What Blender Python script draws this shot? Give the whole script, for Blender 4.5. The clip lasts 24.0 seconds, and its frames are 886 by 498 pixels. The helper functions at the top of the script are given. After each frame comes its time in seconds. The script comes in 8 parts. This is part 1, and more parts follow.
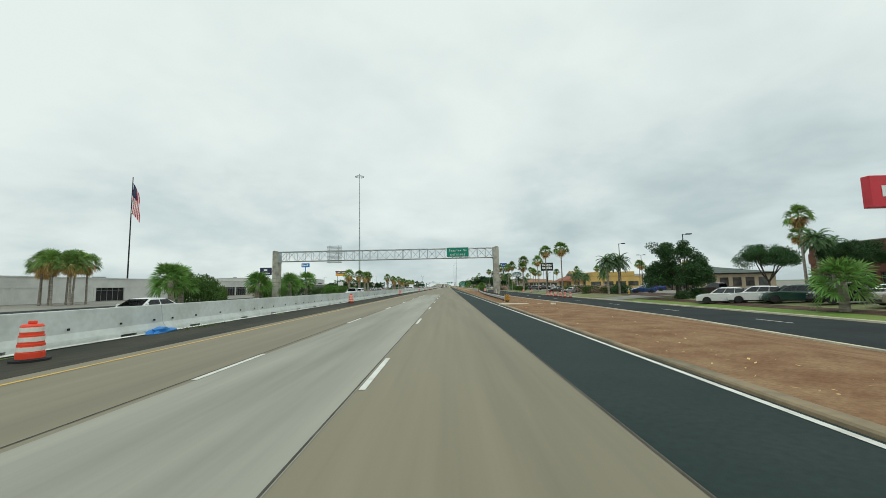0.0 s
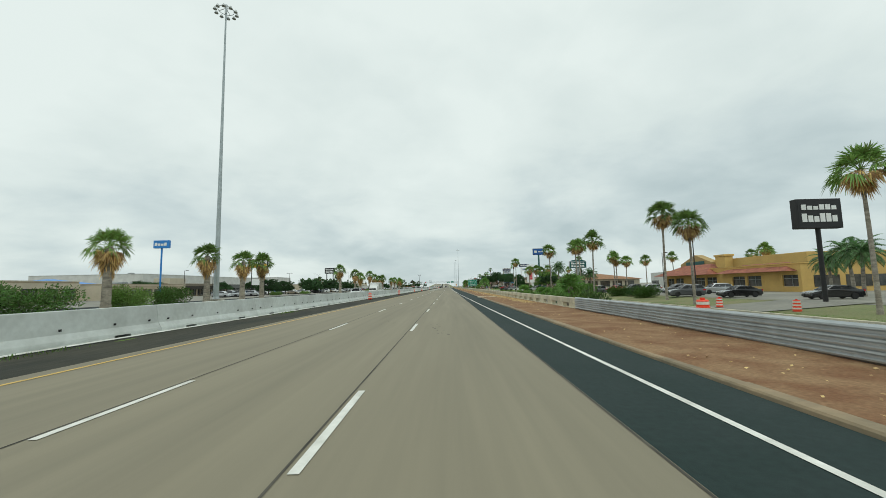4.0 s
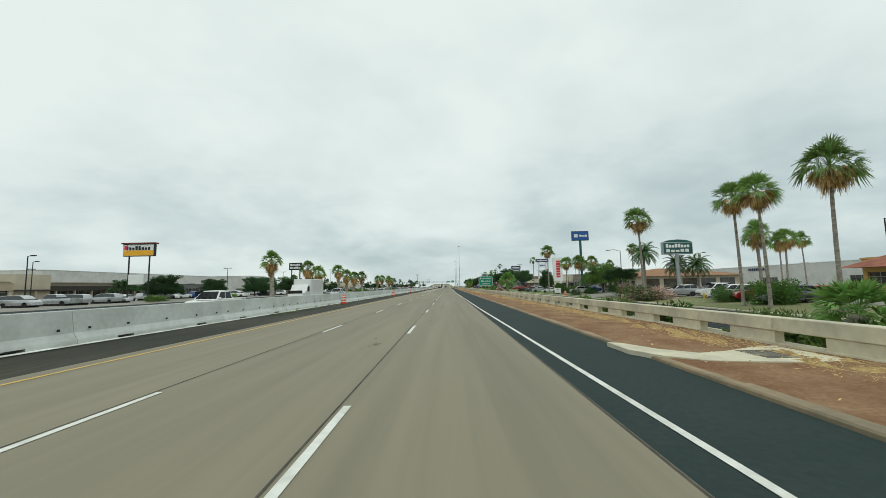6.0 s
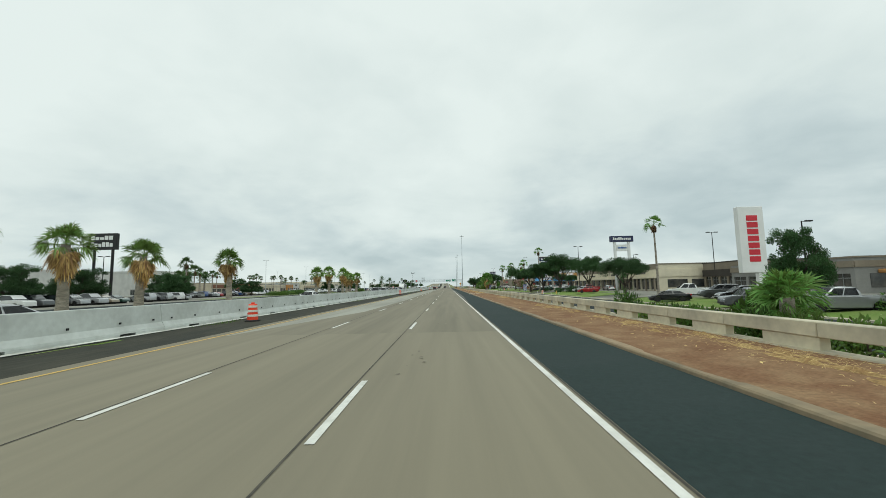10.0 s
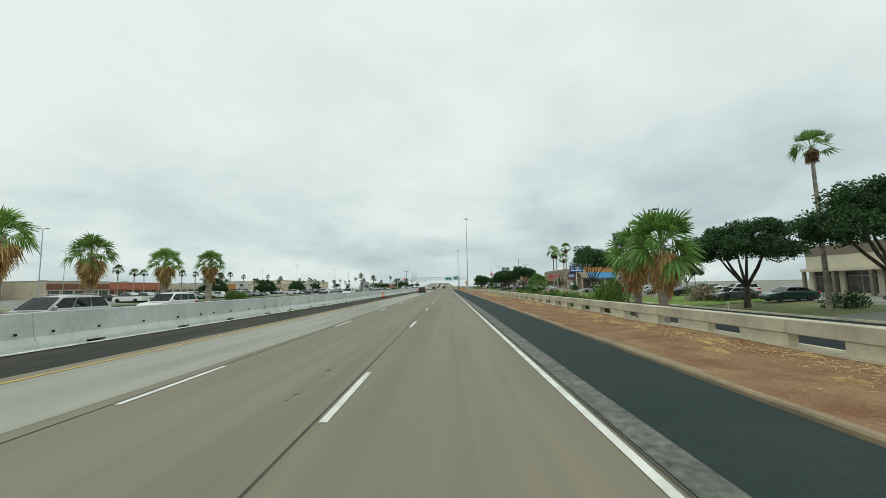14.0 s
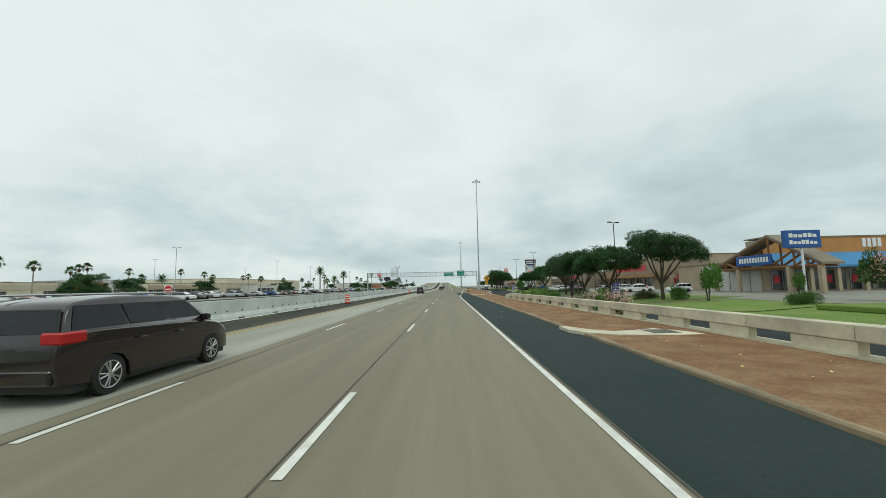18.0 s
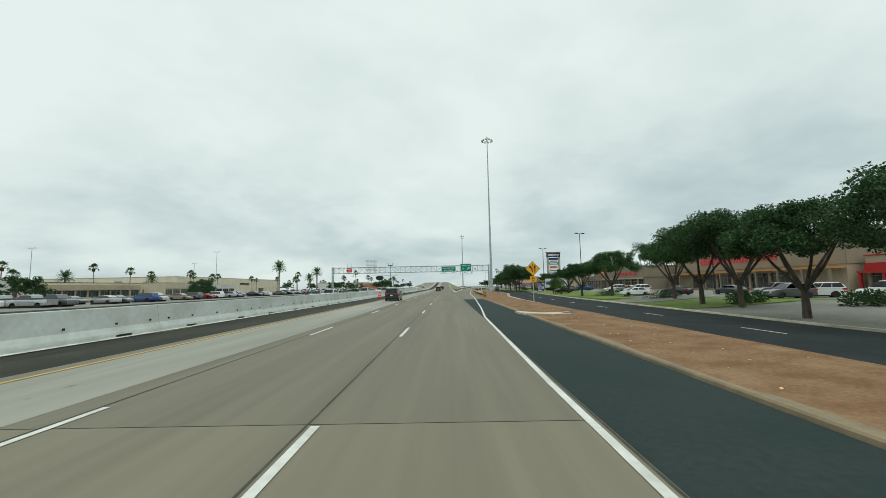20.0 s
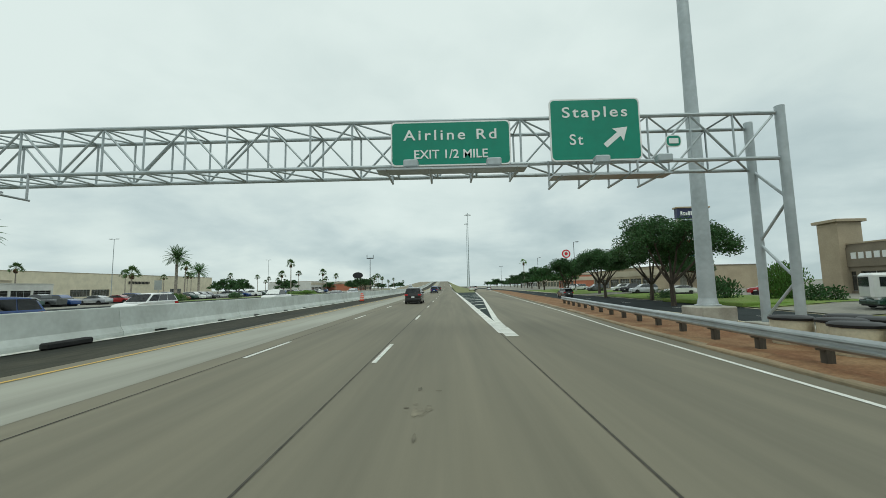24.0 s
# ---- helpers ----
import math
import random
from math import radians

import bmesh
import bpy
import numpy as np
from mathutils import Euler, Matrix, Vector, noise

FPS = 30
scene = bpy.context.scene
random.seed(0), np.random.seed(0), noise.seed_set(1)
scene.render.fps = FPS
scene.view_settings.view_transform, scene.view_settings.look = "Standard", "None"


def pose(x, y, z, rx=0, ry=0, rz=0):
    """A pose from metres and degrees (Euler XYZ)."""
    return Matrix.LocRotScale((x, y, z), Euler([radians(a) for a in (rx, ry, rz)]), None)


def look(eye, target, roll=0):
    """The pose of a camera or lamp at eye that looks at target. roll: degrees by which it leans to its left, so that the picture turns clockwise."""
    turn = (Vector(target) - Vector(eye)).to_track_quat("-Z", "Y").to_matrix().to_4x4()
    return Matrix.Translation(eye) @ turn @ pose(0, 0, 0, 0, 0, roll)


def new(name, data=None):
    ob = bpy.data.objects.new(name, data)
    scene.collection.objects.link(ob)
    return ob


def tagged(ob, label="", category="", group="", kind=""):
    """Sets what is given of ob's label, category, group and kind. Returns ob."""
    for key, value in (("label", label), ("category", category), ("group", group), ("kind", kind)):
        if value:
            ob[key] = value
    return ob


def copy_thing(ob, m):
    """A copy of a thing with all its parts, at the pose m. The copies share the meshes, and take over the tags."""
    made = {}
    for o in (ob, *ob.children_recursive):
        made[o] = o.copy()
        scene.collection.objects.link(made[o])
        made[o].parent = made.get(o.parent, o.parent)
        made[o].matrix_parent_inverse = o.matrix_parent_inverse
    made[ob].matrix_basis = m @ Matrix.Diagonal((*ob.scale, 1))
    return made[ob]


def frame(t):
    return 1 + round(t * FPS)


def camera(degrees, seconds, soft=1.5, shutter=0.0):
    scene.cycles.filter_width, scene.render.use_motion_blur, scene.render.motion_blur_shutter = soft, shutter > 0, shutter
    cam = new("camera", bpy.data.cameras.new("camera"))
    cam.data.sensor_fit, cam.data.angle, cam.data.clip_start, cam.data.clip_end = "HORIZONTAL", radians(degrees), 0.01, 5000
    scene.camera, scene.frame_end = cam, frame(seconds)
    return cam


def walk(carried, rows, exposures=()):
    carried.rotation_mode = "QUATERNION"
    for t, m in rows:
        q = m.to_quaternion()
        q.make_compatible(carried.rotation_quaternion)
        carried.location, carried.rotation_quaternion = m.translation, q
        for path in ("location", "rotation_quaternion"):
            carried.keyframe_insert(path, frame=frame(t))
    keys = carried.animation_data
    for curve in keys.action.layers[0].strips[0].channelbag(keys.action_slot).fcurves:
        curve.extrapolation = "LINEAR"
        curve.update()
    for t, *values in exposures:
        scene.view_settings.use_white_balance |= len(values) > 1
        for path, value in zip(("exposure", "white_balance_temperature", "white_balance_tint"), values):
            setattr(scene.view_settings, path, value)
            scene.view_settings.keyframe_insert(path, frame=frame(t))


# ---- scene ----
cam = camera(97.5, 24.0, 0.7)
# seconds, metres across, metres along the road
DRIVE = (
    (0, 1.570, 0.19), (0.5, 1.593, 12.05), (1, 1.600, 24.36), (1.5, 1.597, 36.95),
    (2, 1.588, 49.71), (2.5, 1.577, 62.54), (3, 1.567, 75.36), (3.5, 1.560, 88.13),
    (4, 1.556, 100.82), (4.5, 1.555, 113.39), (5, 1.559, 125.86), (5.5, 1.569, 138.2),
    (6, 1.582, 150.45), (6.5, 1.581, 162.6), (7, 1.584, 174.67), (7.5, 1.589, 186.68),
    (8, 1.594, 198.64), (8.5, 1.602, 210.58), (9, 1.608, 222.5), (9.5, 1.635, 234.43),
    (10, 1.660, 246.37), (10.5, 1.684, 258.34), (11, 1.704, 270.33), (11.5, 1.724, 282.37),
    (12, 1.742, 294.44), (12.5, 1.756, 306.56), (13, 1.768, 318.72), (13.5, 1.751, 330.92),
    (14, 1.734, 343.16), (14.5, 1.716, 355.43), (15, 1.696, 367.74), (15.5, 1.682, 380.08),
    (16, 1.670, 392.46), (16.5, 1.660, 404.86), (17, 1.651, 417.29), (17.5, 1.663, 429.75),
    (18, 1.678, 442.25), (18.5, 1.698, 454.78), (19, 1.722, 467.35), (19.5, 1.752, 479.97),
    (20, 1.786, 492.63), (20.5, 1.822, 505.34), (21, 1.859, 518.11), (21.5, 1.896, 530.92),
    (22, 1.927, 543.77), (22.5, 1.928, 556.63), (23, 1.917, 569.5), (23.5, 1.885, 582.32),
    (24, 1.827, 595.05),
)
walk(cam, [(t, pose(x, y, 1.81, 90 + 5.47, 1.15, 0.75)) for t, x, y in DRIVE],
     exposures=((0.0, 0.0, 6420, -1.2), (12.0, 0.0, 6400, -1.8), (19.0, 0.0, 6380, -2.4), (22.0, -0.04, 6330, -4.2), (24.0, -0.07, 6300, -5.0)))

# ---- sky and light ----
world = bpy.data.worlds.new("overcast")
scene.world = world
world.use_nodes = True
wt = world.node_tree
wt.nodes.clear()


def wn(kind, **values):
    n = wt.nodes.new(kind)
    for key, value in values.items():
        n.inputs[key].default_value = value
    return n


sky = wt.nodes.new("ShaderNodeTexSky")
sky.sky_type, sky.sun_disc = "NISHITA", False
sky.sun_elevation, sky.sun_rotation = radians(62), radians(200)
clear = wn("ShaderNodeBackground", Strength=0.07)
wt.links.new(sky.outputs[0], clear.inputs["Color"])
tc = wt.nodes.new("ShaderNodeTexCoord")
sep = wt.nodes.new("ShaderNodeSeparateXYZ")
wt.links.new(tc.outputs["Generated"], sep.inputs[0])


def wmath(op, a, b=None, clamp=False):
    n = wt.nodes.new("ShaderNodeMath")
    n.operation, n.use_clamp = op, clamp
    for i, v in enumerate((a, b)):
        if v is None:
            continue
        if isinstance(v, (int, float)):
            n.inputs[i].default_value = v
        else:
            wt.links.new(v, n.inputs[i])
    return n.outputs[0]


# the cloud sheet: directions thrown on to a high flat layer
low = wmath("ADD", wmath("MAXIMUM", sep.outputs[2], 0.0), 0.34)
flat = wt.nodes.new("ShaderNodeCombineXYZ")
wt.links.new(wmath("DIVIDE", sep.outputs[0], low), flat.inputs[0])
wt.links.new(wmath("DIVIDE", sep.outputs[1], low), flat.inputs[1])
big = wn("ShaderNodeTexNoise", Scale=1.0, Detail=4.0, Roughness=0.5, Distortion=0.3)
fine = wn("ShaderNodeTexNoise", Scale=4.2, Detail=7.0, Roughness=0.6, Distortion=0.3)
wt.links.new(flat.outputs[0], big.inputs["Vector"])
wt.links.new(flat.outputs[0], fine.inputs["Vector"])
# heaped clouds low over the horizon
heap = wt.nodes.new("ShaderNodeCombineXYZ")
wt.links.new(wmath("MULTIPLY", sep.outputs[0], 2.2), heap.inputs[0])
wt.links.new(wmath("MULTIPLY", sep.outputs[1], 2.2), heap.inputs[1])
wt.links.new(wmath("MULTIPLY", sep.outputs[2], 7.0), heap.inputs[2])
lumps = wn("ShaderNodeTexNoise", Scale=1.5, Detail=6.0, Roughness=0.5, Distortion=0.5)
wt.links.new(heap.outputs[0], lumps.inputs["Vector"])
up = wmath("MAXIMUM", sep.outputs[2], 0.0)
near = wmath("SUBTRACT", 1.0, wmath("MULTIPLY", up, 2.6), True)
mixv = wmath("ADD", wmath("MULTIPLY", big.outputs[0], 0.95), wmath("MULTIPLY", fine.outputs[0], 0.22))
mixv = wmath("ADD", mixv, wmath("MULTIPLY", wmath("MULTIPLY", wmath("SUBTRACT", lumps.outputs[0], 0.5), 0.75), near))
# thicker cloud towards the side of the sea
mixv = wmath("SUBTRACT", mixv, wmath("ADD", wmath("MULTIPLY", sep.outputs[0], 0.085), 0.112))
height = wmath("MULTIPLY", up, 0.36)
ramp = wt.nodes.new("ShaderNodeValToRGB")
bank = wmath("SUBTRACT", 1.0, wmath("MULTIPLY", up, 5.0), True)
mixv = wmath("SUBTRACT", mixv, wmath("MULTIPLY", bank, 0.075))
wt.links.new(wmath("ADD", mixv, height, True), ramp.inputs[0])
cr = ramp.color_ramp
cr.elements[0].position, cr.elements[0].color = 0.30, (0.520, 0.580, 0.620, 1)
cr.elements[1].position, cr.elements[1].color = 0.70, (0.875, 0.895, 0.905, 1)
e = cr.elements.new(0.44)
e.color = (0.655, 0.702, 0.735, 1)
e = cr.elements.new(0.55)
e.color = (0.775, 0.807, 0.822, 1)
cloud = wn("ShaderNodeBackground", Strength=1.0)
wt.links.new(ramp.outputs[0], cloud.inputs["Color"])
cover = wn("ShaderNodeMixShader", Fac=0.94)
wt.links.new(clear.outputs[0], cover.inputs[1])
wt.links.new(cloud.outputs[0], cover.inputs[2])
wout = wt.nodes.new("ShaderNodeOutputWorld")
wt.links.new(cover.outputs[0], wout.inputs[0])

sun = new("sun", bpy.data.lights.new("sun", "SUN"))
sun.data.energy, sun.data.angle, sun.data.color = 0.9, radians(30), (1.0, 0.97, 0.92)
sun.matrix_world = look((0, 0, 60), (-10, 28, 0))
scene.view_settings.exposure = 0.0


# ---- materials ----
def mat(name, col, rough=0.7, metal=0.0, var=0.18, scale=0.6, fine=14.0, bump=0.15, bscale=60.0, col2=None,
        coat=0.0, spec=0.5, rnd=0.0, stretch=(1, 1, 1), dist=0.004):
    """A surface with broad stains, fine grain and relief; col2 is the colour of the stains."""
    m = bpy.data.materials.new(name)
    m.use_nodes = True
    nt = m.node_tree
    b = nt.nodes["Principled BSDF"]
    b.inputs["Metallic"].default_value = metal
    b.inputs["Coat Weight"].default_value = coat
    b.inputs["Specular IOR Level"].default_value = spec
    co = nt.nodes.new("ShaderNodeTexCoord")
    mp = nt.nodes.new("ShaderNodeMapping")
    mp.inputs["Scale"].default_value = stretch
    nt.links.new(co.outputs["Object"], mp.inputs[0])
    n1 = nt.nodes.new("ShaderNodeTexNoise")
    n1.inputs["Scale"].default_value, n1.inputs["Detail"].default_value = scale, 6
    n1.inputs["Roughness"].default_value = 0.6
    n2 = nt.nodes.new("ShaderNodeTexNoise")
    n2.inputs["Scale"].default_value, n2.inputs["Detail"].default_value = fine, 4
    for n in (n1, n2):
        nt.links.new(mp.outputs[0], n.inputs["Vector"])
    c2 = col2 or tuple(max(0, c * (1 - 2.2 * var)) for c in col)
    r1 = nt.nodes.new("ShaderNodeMapRange")
    r1.inputs[1].default_value, r1.inputs[2].default_value = 0.38, 0.66
    nt.links.new(n1.outputs[0], r1.inputs[0])
    mx = nt.nodes.new("ShaderNodeMix")
    mx.data_type = "RGBA"
    mx.inputs[6].default_value, mx.inputs[7].default_value = (*col, 1), (*c2, 1)
    nt.links.new(r1.outputs[0], mx.inputs[0])
    hs = nt.nodes.new("ShaderNodeHueSaturation")
    r2 = nt.nodes.new("ShaderNodeMapRange")
    r2.inputs[1].default_value, r2.inputs[2].default_value = 0.25, 0.75
    r2.inputs[3].default_value, r2.inputs[4].default_value = 1 - var, 1 + var
    nt.links.new(n2.outputs[0], r2.inputs[0])
    value = r2.outputs[0]
    if rnd:
        oi = nt.nodes.new("ShaderNodeObjectInfo")
        r3 = nt.nodes.new("ShaderNodeMapRange")
        r3.inputs[3].default_value, r3.inputs[4].default_value = 1 - rnd, 1 + rnd
        nt.links.new(oi.outputs["Random"], r3.inputs[0])
        mu = nt.nodes.new("ShaderNodeMath")
        mu.operation = "MULTIPLY"
        nt.links.new(value, mu.inputs[0])
        nt.links.new(r3.outputs[0], mu.inputs[1])
        value = mu.outputs[0]
    nt.links.new(value, hs.inputs["Value"])
    nt.links.new(mx.outputs[2], hs.inputs["Color"])
    nt.links.new(hs.outputs[0], b.inputs["Base Color"])
    r4 = nt.nodes.new("ShaderNodeMapRange")
    r4.inputs[3].default_value, r4.inputs[4].default_value = max(0.02, rough - 0.08), min(1, rough + 0.08)
    nt.links.new(n1.outputs[0], r4.inputs[0])
    nt.links.new(r4.outputs[0], b.inputs["Roughness"])
    if bump:
        n3 = nt.nodes.new("ShaderNodeTexNoise")
        n3.inputs["Scale"].default_value, n3.inputs["Detail"].default_value = bscale, 3
        nt.links.new(mp.outputs[0], n3.inputs["Vector"])
        bp = nt.nodes.new("ShaderNodeBump")
        bp.inputs["Strength"].default_value, bp.inputs["Distance"].default_value = bump, dist
        nt.links.new(n3.outputs[0], bp.inputs["Height"])
        nt.links.new(bp.outputs[0], b.inputs["Normal"])
    return m


def leaf_mat(name, col, rnd=0.25, island=0.45, rough=0.55, trans=0.25):
    """Foliage: each leaf a little different, light passing through thin blades."""
    m = bpy.data.materials.new(name)
    m.use_nodes = True
    nt = m.node_tree
    b = nt.nodes["Principled BSDF"]
    b.inputs["Roughness"].default_value = rough
    b.inputs["Specular IOR Level"].default_value = 0.3
    g = nt.nodes.new("ShaderNodeNewGeometry")
    oi = nt.nodes.new("ShaderNodeObjectInfo")
    r1 = nt.nodes.new("ShaderNodeMapRange")
    r1.inputs[3].default_value, r1.inputs[4].default_value = 1 - island, 1 + island
    nt.links.new(g.outputs["Random Per Island"], r1.inputs[0])
    r2 = nt.nodes.new("ShaderNodeMapRange")
    r2.inputs[3].default_value, r2.inputs[4].default_value = 1 - rnd, 1 + rnd
    nt.links.new(oi.outputs["Random"], r2.inputs[0])
    mu = nt.nodes.new("ShaderNodeMath")
    mu.operation = "MULTIPLY"
    nt.links.new(r1.outputs[0], mu.inputs[0])
    nt.links.new(r2.outputs[0], mu.inputs[1])
    r3 = nt.nodes.new("ShaderNodeMapRange")
    r3.inputs[3].default_value, r3.inputs[4].default_value = 0.475, 0.515
    nt.links.new(g.outputs["Random Per Island"], r3.inputs[0])
    hs = nt.nodes.new("ShaderNodeHueSaturation")
    hs.inputs["Color"].default_value = (*col, 1)
    nt.links.new(mu.outputs[0], hs.inputs["Value"])
    nt.links.new(r3.outputs[0], hs.inputs["Hue"])
    nt.links.new(hs.outputs[0], b.inputs["Base Color"])
    tr = nt.nodes.new("ShaderNodeBsdfTranslucent")
    nt.links.new(hs.outputs[0], tr.inputs[0])
    mix = nt.nodes.new("ShaderNodeMixShader")
    mix.inputs[0].default_value = trans
    nt.links.new(b.outputs[0], mix.inputs[1])
    nt.links.new(tr.outputs[0], mix.inputs[2])
    nt.links.new(mix.outputs[0], nt.nodes["Material Output"].inputs[0])
    return m


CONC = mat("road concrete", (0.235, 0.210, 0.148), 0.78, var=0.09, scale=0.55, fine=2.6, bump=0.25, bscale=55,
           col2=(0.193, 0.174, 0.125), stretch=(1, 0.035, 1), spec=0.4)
# the same concrete in two darker tones, for stretches farther along
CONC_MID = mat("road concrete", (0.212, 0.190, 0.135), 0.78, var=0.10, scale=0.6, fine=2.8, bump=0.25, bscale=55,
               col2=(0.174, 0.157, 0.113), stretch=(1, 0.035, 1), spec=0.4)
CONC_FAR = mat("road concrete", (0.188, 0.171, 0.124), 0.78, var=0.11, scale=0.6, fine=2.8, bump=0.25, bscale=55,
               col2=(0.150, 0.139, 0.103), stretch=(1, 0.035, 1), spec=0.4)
CONC_NEW = mat("pale concrete", (0.345, 0.342, 0.290), 0.78, var=0.07, scale=0.5, fine=2.4, bump=0.25, bscale=55,
               col2=(0.235, 0.232, 0.195), stretch=(1, 0.06, 1), spec=0.4)
CONC_DARK = mat("joint sealant", (0.075, 0.068, 0.052), 0.8, var=0.3, scale=0.8, fine=6)
ASPH = mat("asphalt", (0.016, 0.031, 0.029), 0.95, var=0.16, scale=0.35, fine=9, bump=0.5, bscale=90,
           col2=(0.026, 0.040, 0.039), spec=0.3)
ASPH_OLD = mat("old asphalt", (0.030, 0.032, 0.026), 0.95, var=0.25, scale=0.5, fine=5, bump=0.5, bscale=90,
               col2=(0.062, 0.060, 0.044), spec=0.22, stretch=(1, 0.2, 1))
ASPH_F = mat("frontage asphalt", (0.026, 0.034, 0.035), 0.95, var=0.14, scale=0.3, fine=6, bump=0.4, bscale=90, spec=0.22)
LOT = mat("parking lot paving", (0.25, 0.243, 0.205), 0.85, var=0.14, scale=0.12, fine=2.5, bump=0.3, bscale=50,
          col2=(0.185, 0.18, 0.155))
GRAVEL = mat("milled edge", (0.15, 0.148, 0.13), 0.9, var=0.5, scale=1.2, fine=7, bump=0.9, bscale=14, dist=0.02,
             col2=(0.09, 0.09, 0.085))
DIRT = mat("red brown soil", (0.195, 0.103, 0.056), 0.97, var=0.24, scale=0.8, fine=13, bump=0.7, bscale=26, dist=0.03,
           col2=(0.290, 0.190, 0.108), spec=0.15)
STRAW = leaf_mat("dry straw", (0.52, 0.385, 0.185), 0.2, 0.5, 0.9, 0.1)
LITTER = mat("matted straw", (0.47, 0.335, 0.150), 0.97, var=0.35, scale=2.2, fine=16, bump=1.0, bscale=38, dist=0.04,
             col2=(0.30, 0.185, 0.085), spec=0.1)
KERB = mat("kerb concrete", (0.30, 0.225, 0.135), 0.85, var=0.14, scale=0.5, fine=6, bump=0.3, col2=(0.17, 0.145, 0.095))
CREAM = mat("cream concrete", (0.68, 0.63, 0.465), 0.8, var=0.08, scale=0.5, fine=5, bump=0.25, bscale=40, rnd=0.05,
            col2=(0.42, 0.39, 0.30))
BARR = mat("barrier concrete", (0.55, 0.585, 0.56), 0.8, var=0.07, scale=0.7, fine=5, bump=0.25, bscale=45, rnd=0.06,
           col2=(0.44, 0.465, 0.44))
PILLAR = mat("weathered concrete", (0.47, 0.46, 0.40), 0.85, var=0.1, scale=0.7, fine=6, bump=0.3, bscale=40,
             col2=(0.25, 0.24, 0.20))
# near black colour that stands in for the shade inside holes and openings
RECESS_SHADE = mat("dark recess", (0.015, 0.015, 0.015), 0.9, var=0.2)
WHITE_LINE = mat("white road paint", (0.74, 0.74, 0.69), 0.6, var=0.08, scale=1.5, fine=9, bump=0.2, col2=(0.55, 0.55, 0.5))
YELLOW_LINE = mat("yellow road paint", (0.66, 0.42, 0.07), 0.6, var=0.1, scale=1.5, fine=9, bump=0.2,
                  col2=(0.52, 0.36, 0.1))
GRASS = mat("mown grass", (0.125, 0.215, 0.028), 0.95, var=0.22, scale=0.35, fine=9, bump=0.9, bscale=30, dist=0.04,
            col2=(0.185, 0.235, 0.06))
DRYGRASS = mat("worn grass", (0.155, 0.185, 0.07), 0.95, var=0.25, scale=0.3, fine=8, bump=0.8, bscale=30, dist=0.04,
               col2=(0.22, 0.205, 0.10))
EARTH = mat("open ground", (0.19, 0.20, 0.13), 0.95, var=0.2, scale=0.02, fine=0.4, bump=0.3, bscale=6,
            col2=(0.12, 0.155, 0.07))
MULCH = mat("bark mulch", (0.10, 0.05, 0.033), 0.95, var=0.35, scale=0.8, fine=9, bump=0.9, bscale=20, dist=0.04)
GALV = mat("galvanised steel", (0.47, 0.50, 0.51), 0.45, 0.75, var=0.1, scale=1.0, fine=8, bump=0.05)
STEEL_W = mat("pale painted steel", (0.44, 0.49, 0.51), 0.5, 0.25, var=0.08, scale=0.6, fine=5, bump=0.05,
              col2=(0.34, 0.385, 0.40))
ALU = mat("sign back aluminium", (0.42, 0.44, 0.44), 0.5, 0.6, var=0.08, scale=1, fine=6)
PALE_LIP = mat("pale gutter concrete", (0.78, 0.79, 0.74), 0.85, var=0.12, scale=0.8, fine=6, bump=0.3, col2=(0.40, 0.40, 0.35))
POST = mat("weathered timber", (0.10, 0.085, 0.065), 0.9, var=0.3, scale=2, fine=14, bump=0.5, stretch=(1, 1, 0.2))
GREEN = mat("green sign sheeting", (0.004, 0.235, 0.150), 0.45, var=0.05, scale=0.8, fine=5, bump=0)
SIGN_W = mat("white sign sheeting", (0.80, 0.81, 0.80), 0.45, var=0.03, bump=0)
SIGN_R = mat("red sign sheeting", (0.60, 0.025, 0.045), 0.45, var=0.05, bump=0)
SIGN_Y = mat("amber sign sheeting", (0.85, 0.42, 0.015), 0.45, var=0.04, bump=0)
SIGN_B = mat("blue sign panel", (0.015, 0.095, 0.34), 0.4, var=0.05, bump=0)
SKYBLUE = mat("bright blue sign panel", (0.03, 0.22, 0.62), 0.4, var=0.05, bump=0)
NAVY = mat("navy sign panel", (0.022, 0.028, 0.085), 0.4, var=0.06, bump=0)
TEAL = mat("teal sign panel", (0.015, 0.10, 0.095), 0.4, var=0.06, bump=0)
PURPLE = mat("violet blue banner", (0.060, 0.055, 0.33), 0.5, var=0.06, bump=0)
INK = mat("black paint", (0.012, 0.012, 0.013), 0.5, var=0.1, bump=0)
ORANGE = mat("orange plastic", (0.80, 0.062, 0.022), 0.5, var=0.08, scale=2, fine=9, bump=0.05, rnd=0.08)
REFLECT = mat("white reflective band", (0.80, 0.76, 0.68), 0.4, var=0.06, scale=3, bump=0)
RUBBER = mat("black rubber", (0.018, 0.018, 0.018), 0.8, var=0.2, bump=0.2)
YBARREL = mat("yellow plastic drum", (0.66, 0.42, 0.09), 0.6, var=0.1, scale=1.5, bump=0.05, col2=(0.5, 0.36, 0.14))
WBARREL = mat("stained pale drum", (0.56, 0.50, 0.36), 0.6, var=0.12, scale=1.5, bump=0.05)
BARK = mat("palm bark", (0.38, 0.34, 0.285), 0.95, var=0.25, scale=1.2, fine=9, bump=0.9, bscale=16, dist=0.03,
           stretch=(1, 1, 3), rnd=0.12)
OAKBARK = mat("oak bark", (0.105, 0.085, 0.065), 0.95, var=0.3, scale=1.5, fine=9, bump=0.9, bscale=14, dist=0.03,
              stretch=(1, 1, 0.3))
FROND = leaf_mat("fan palm leaf", (0.175, 0.285, 0.075), trans=0.4)
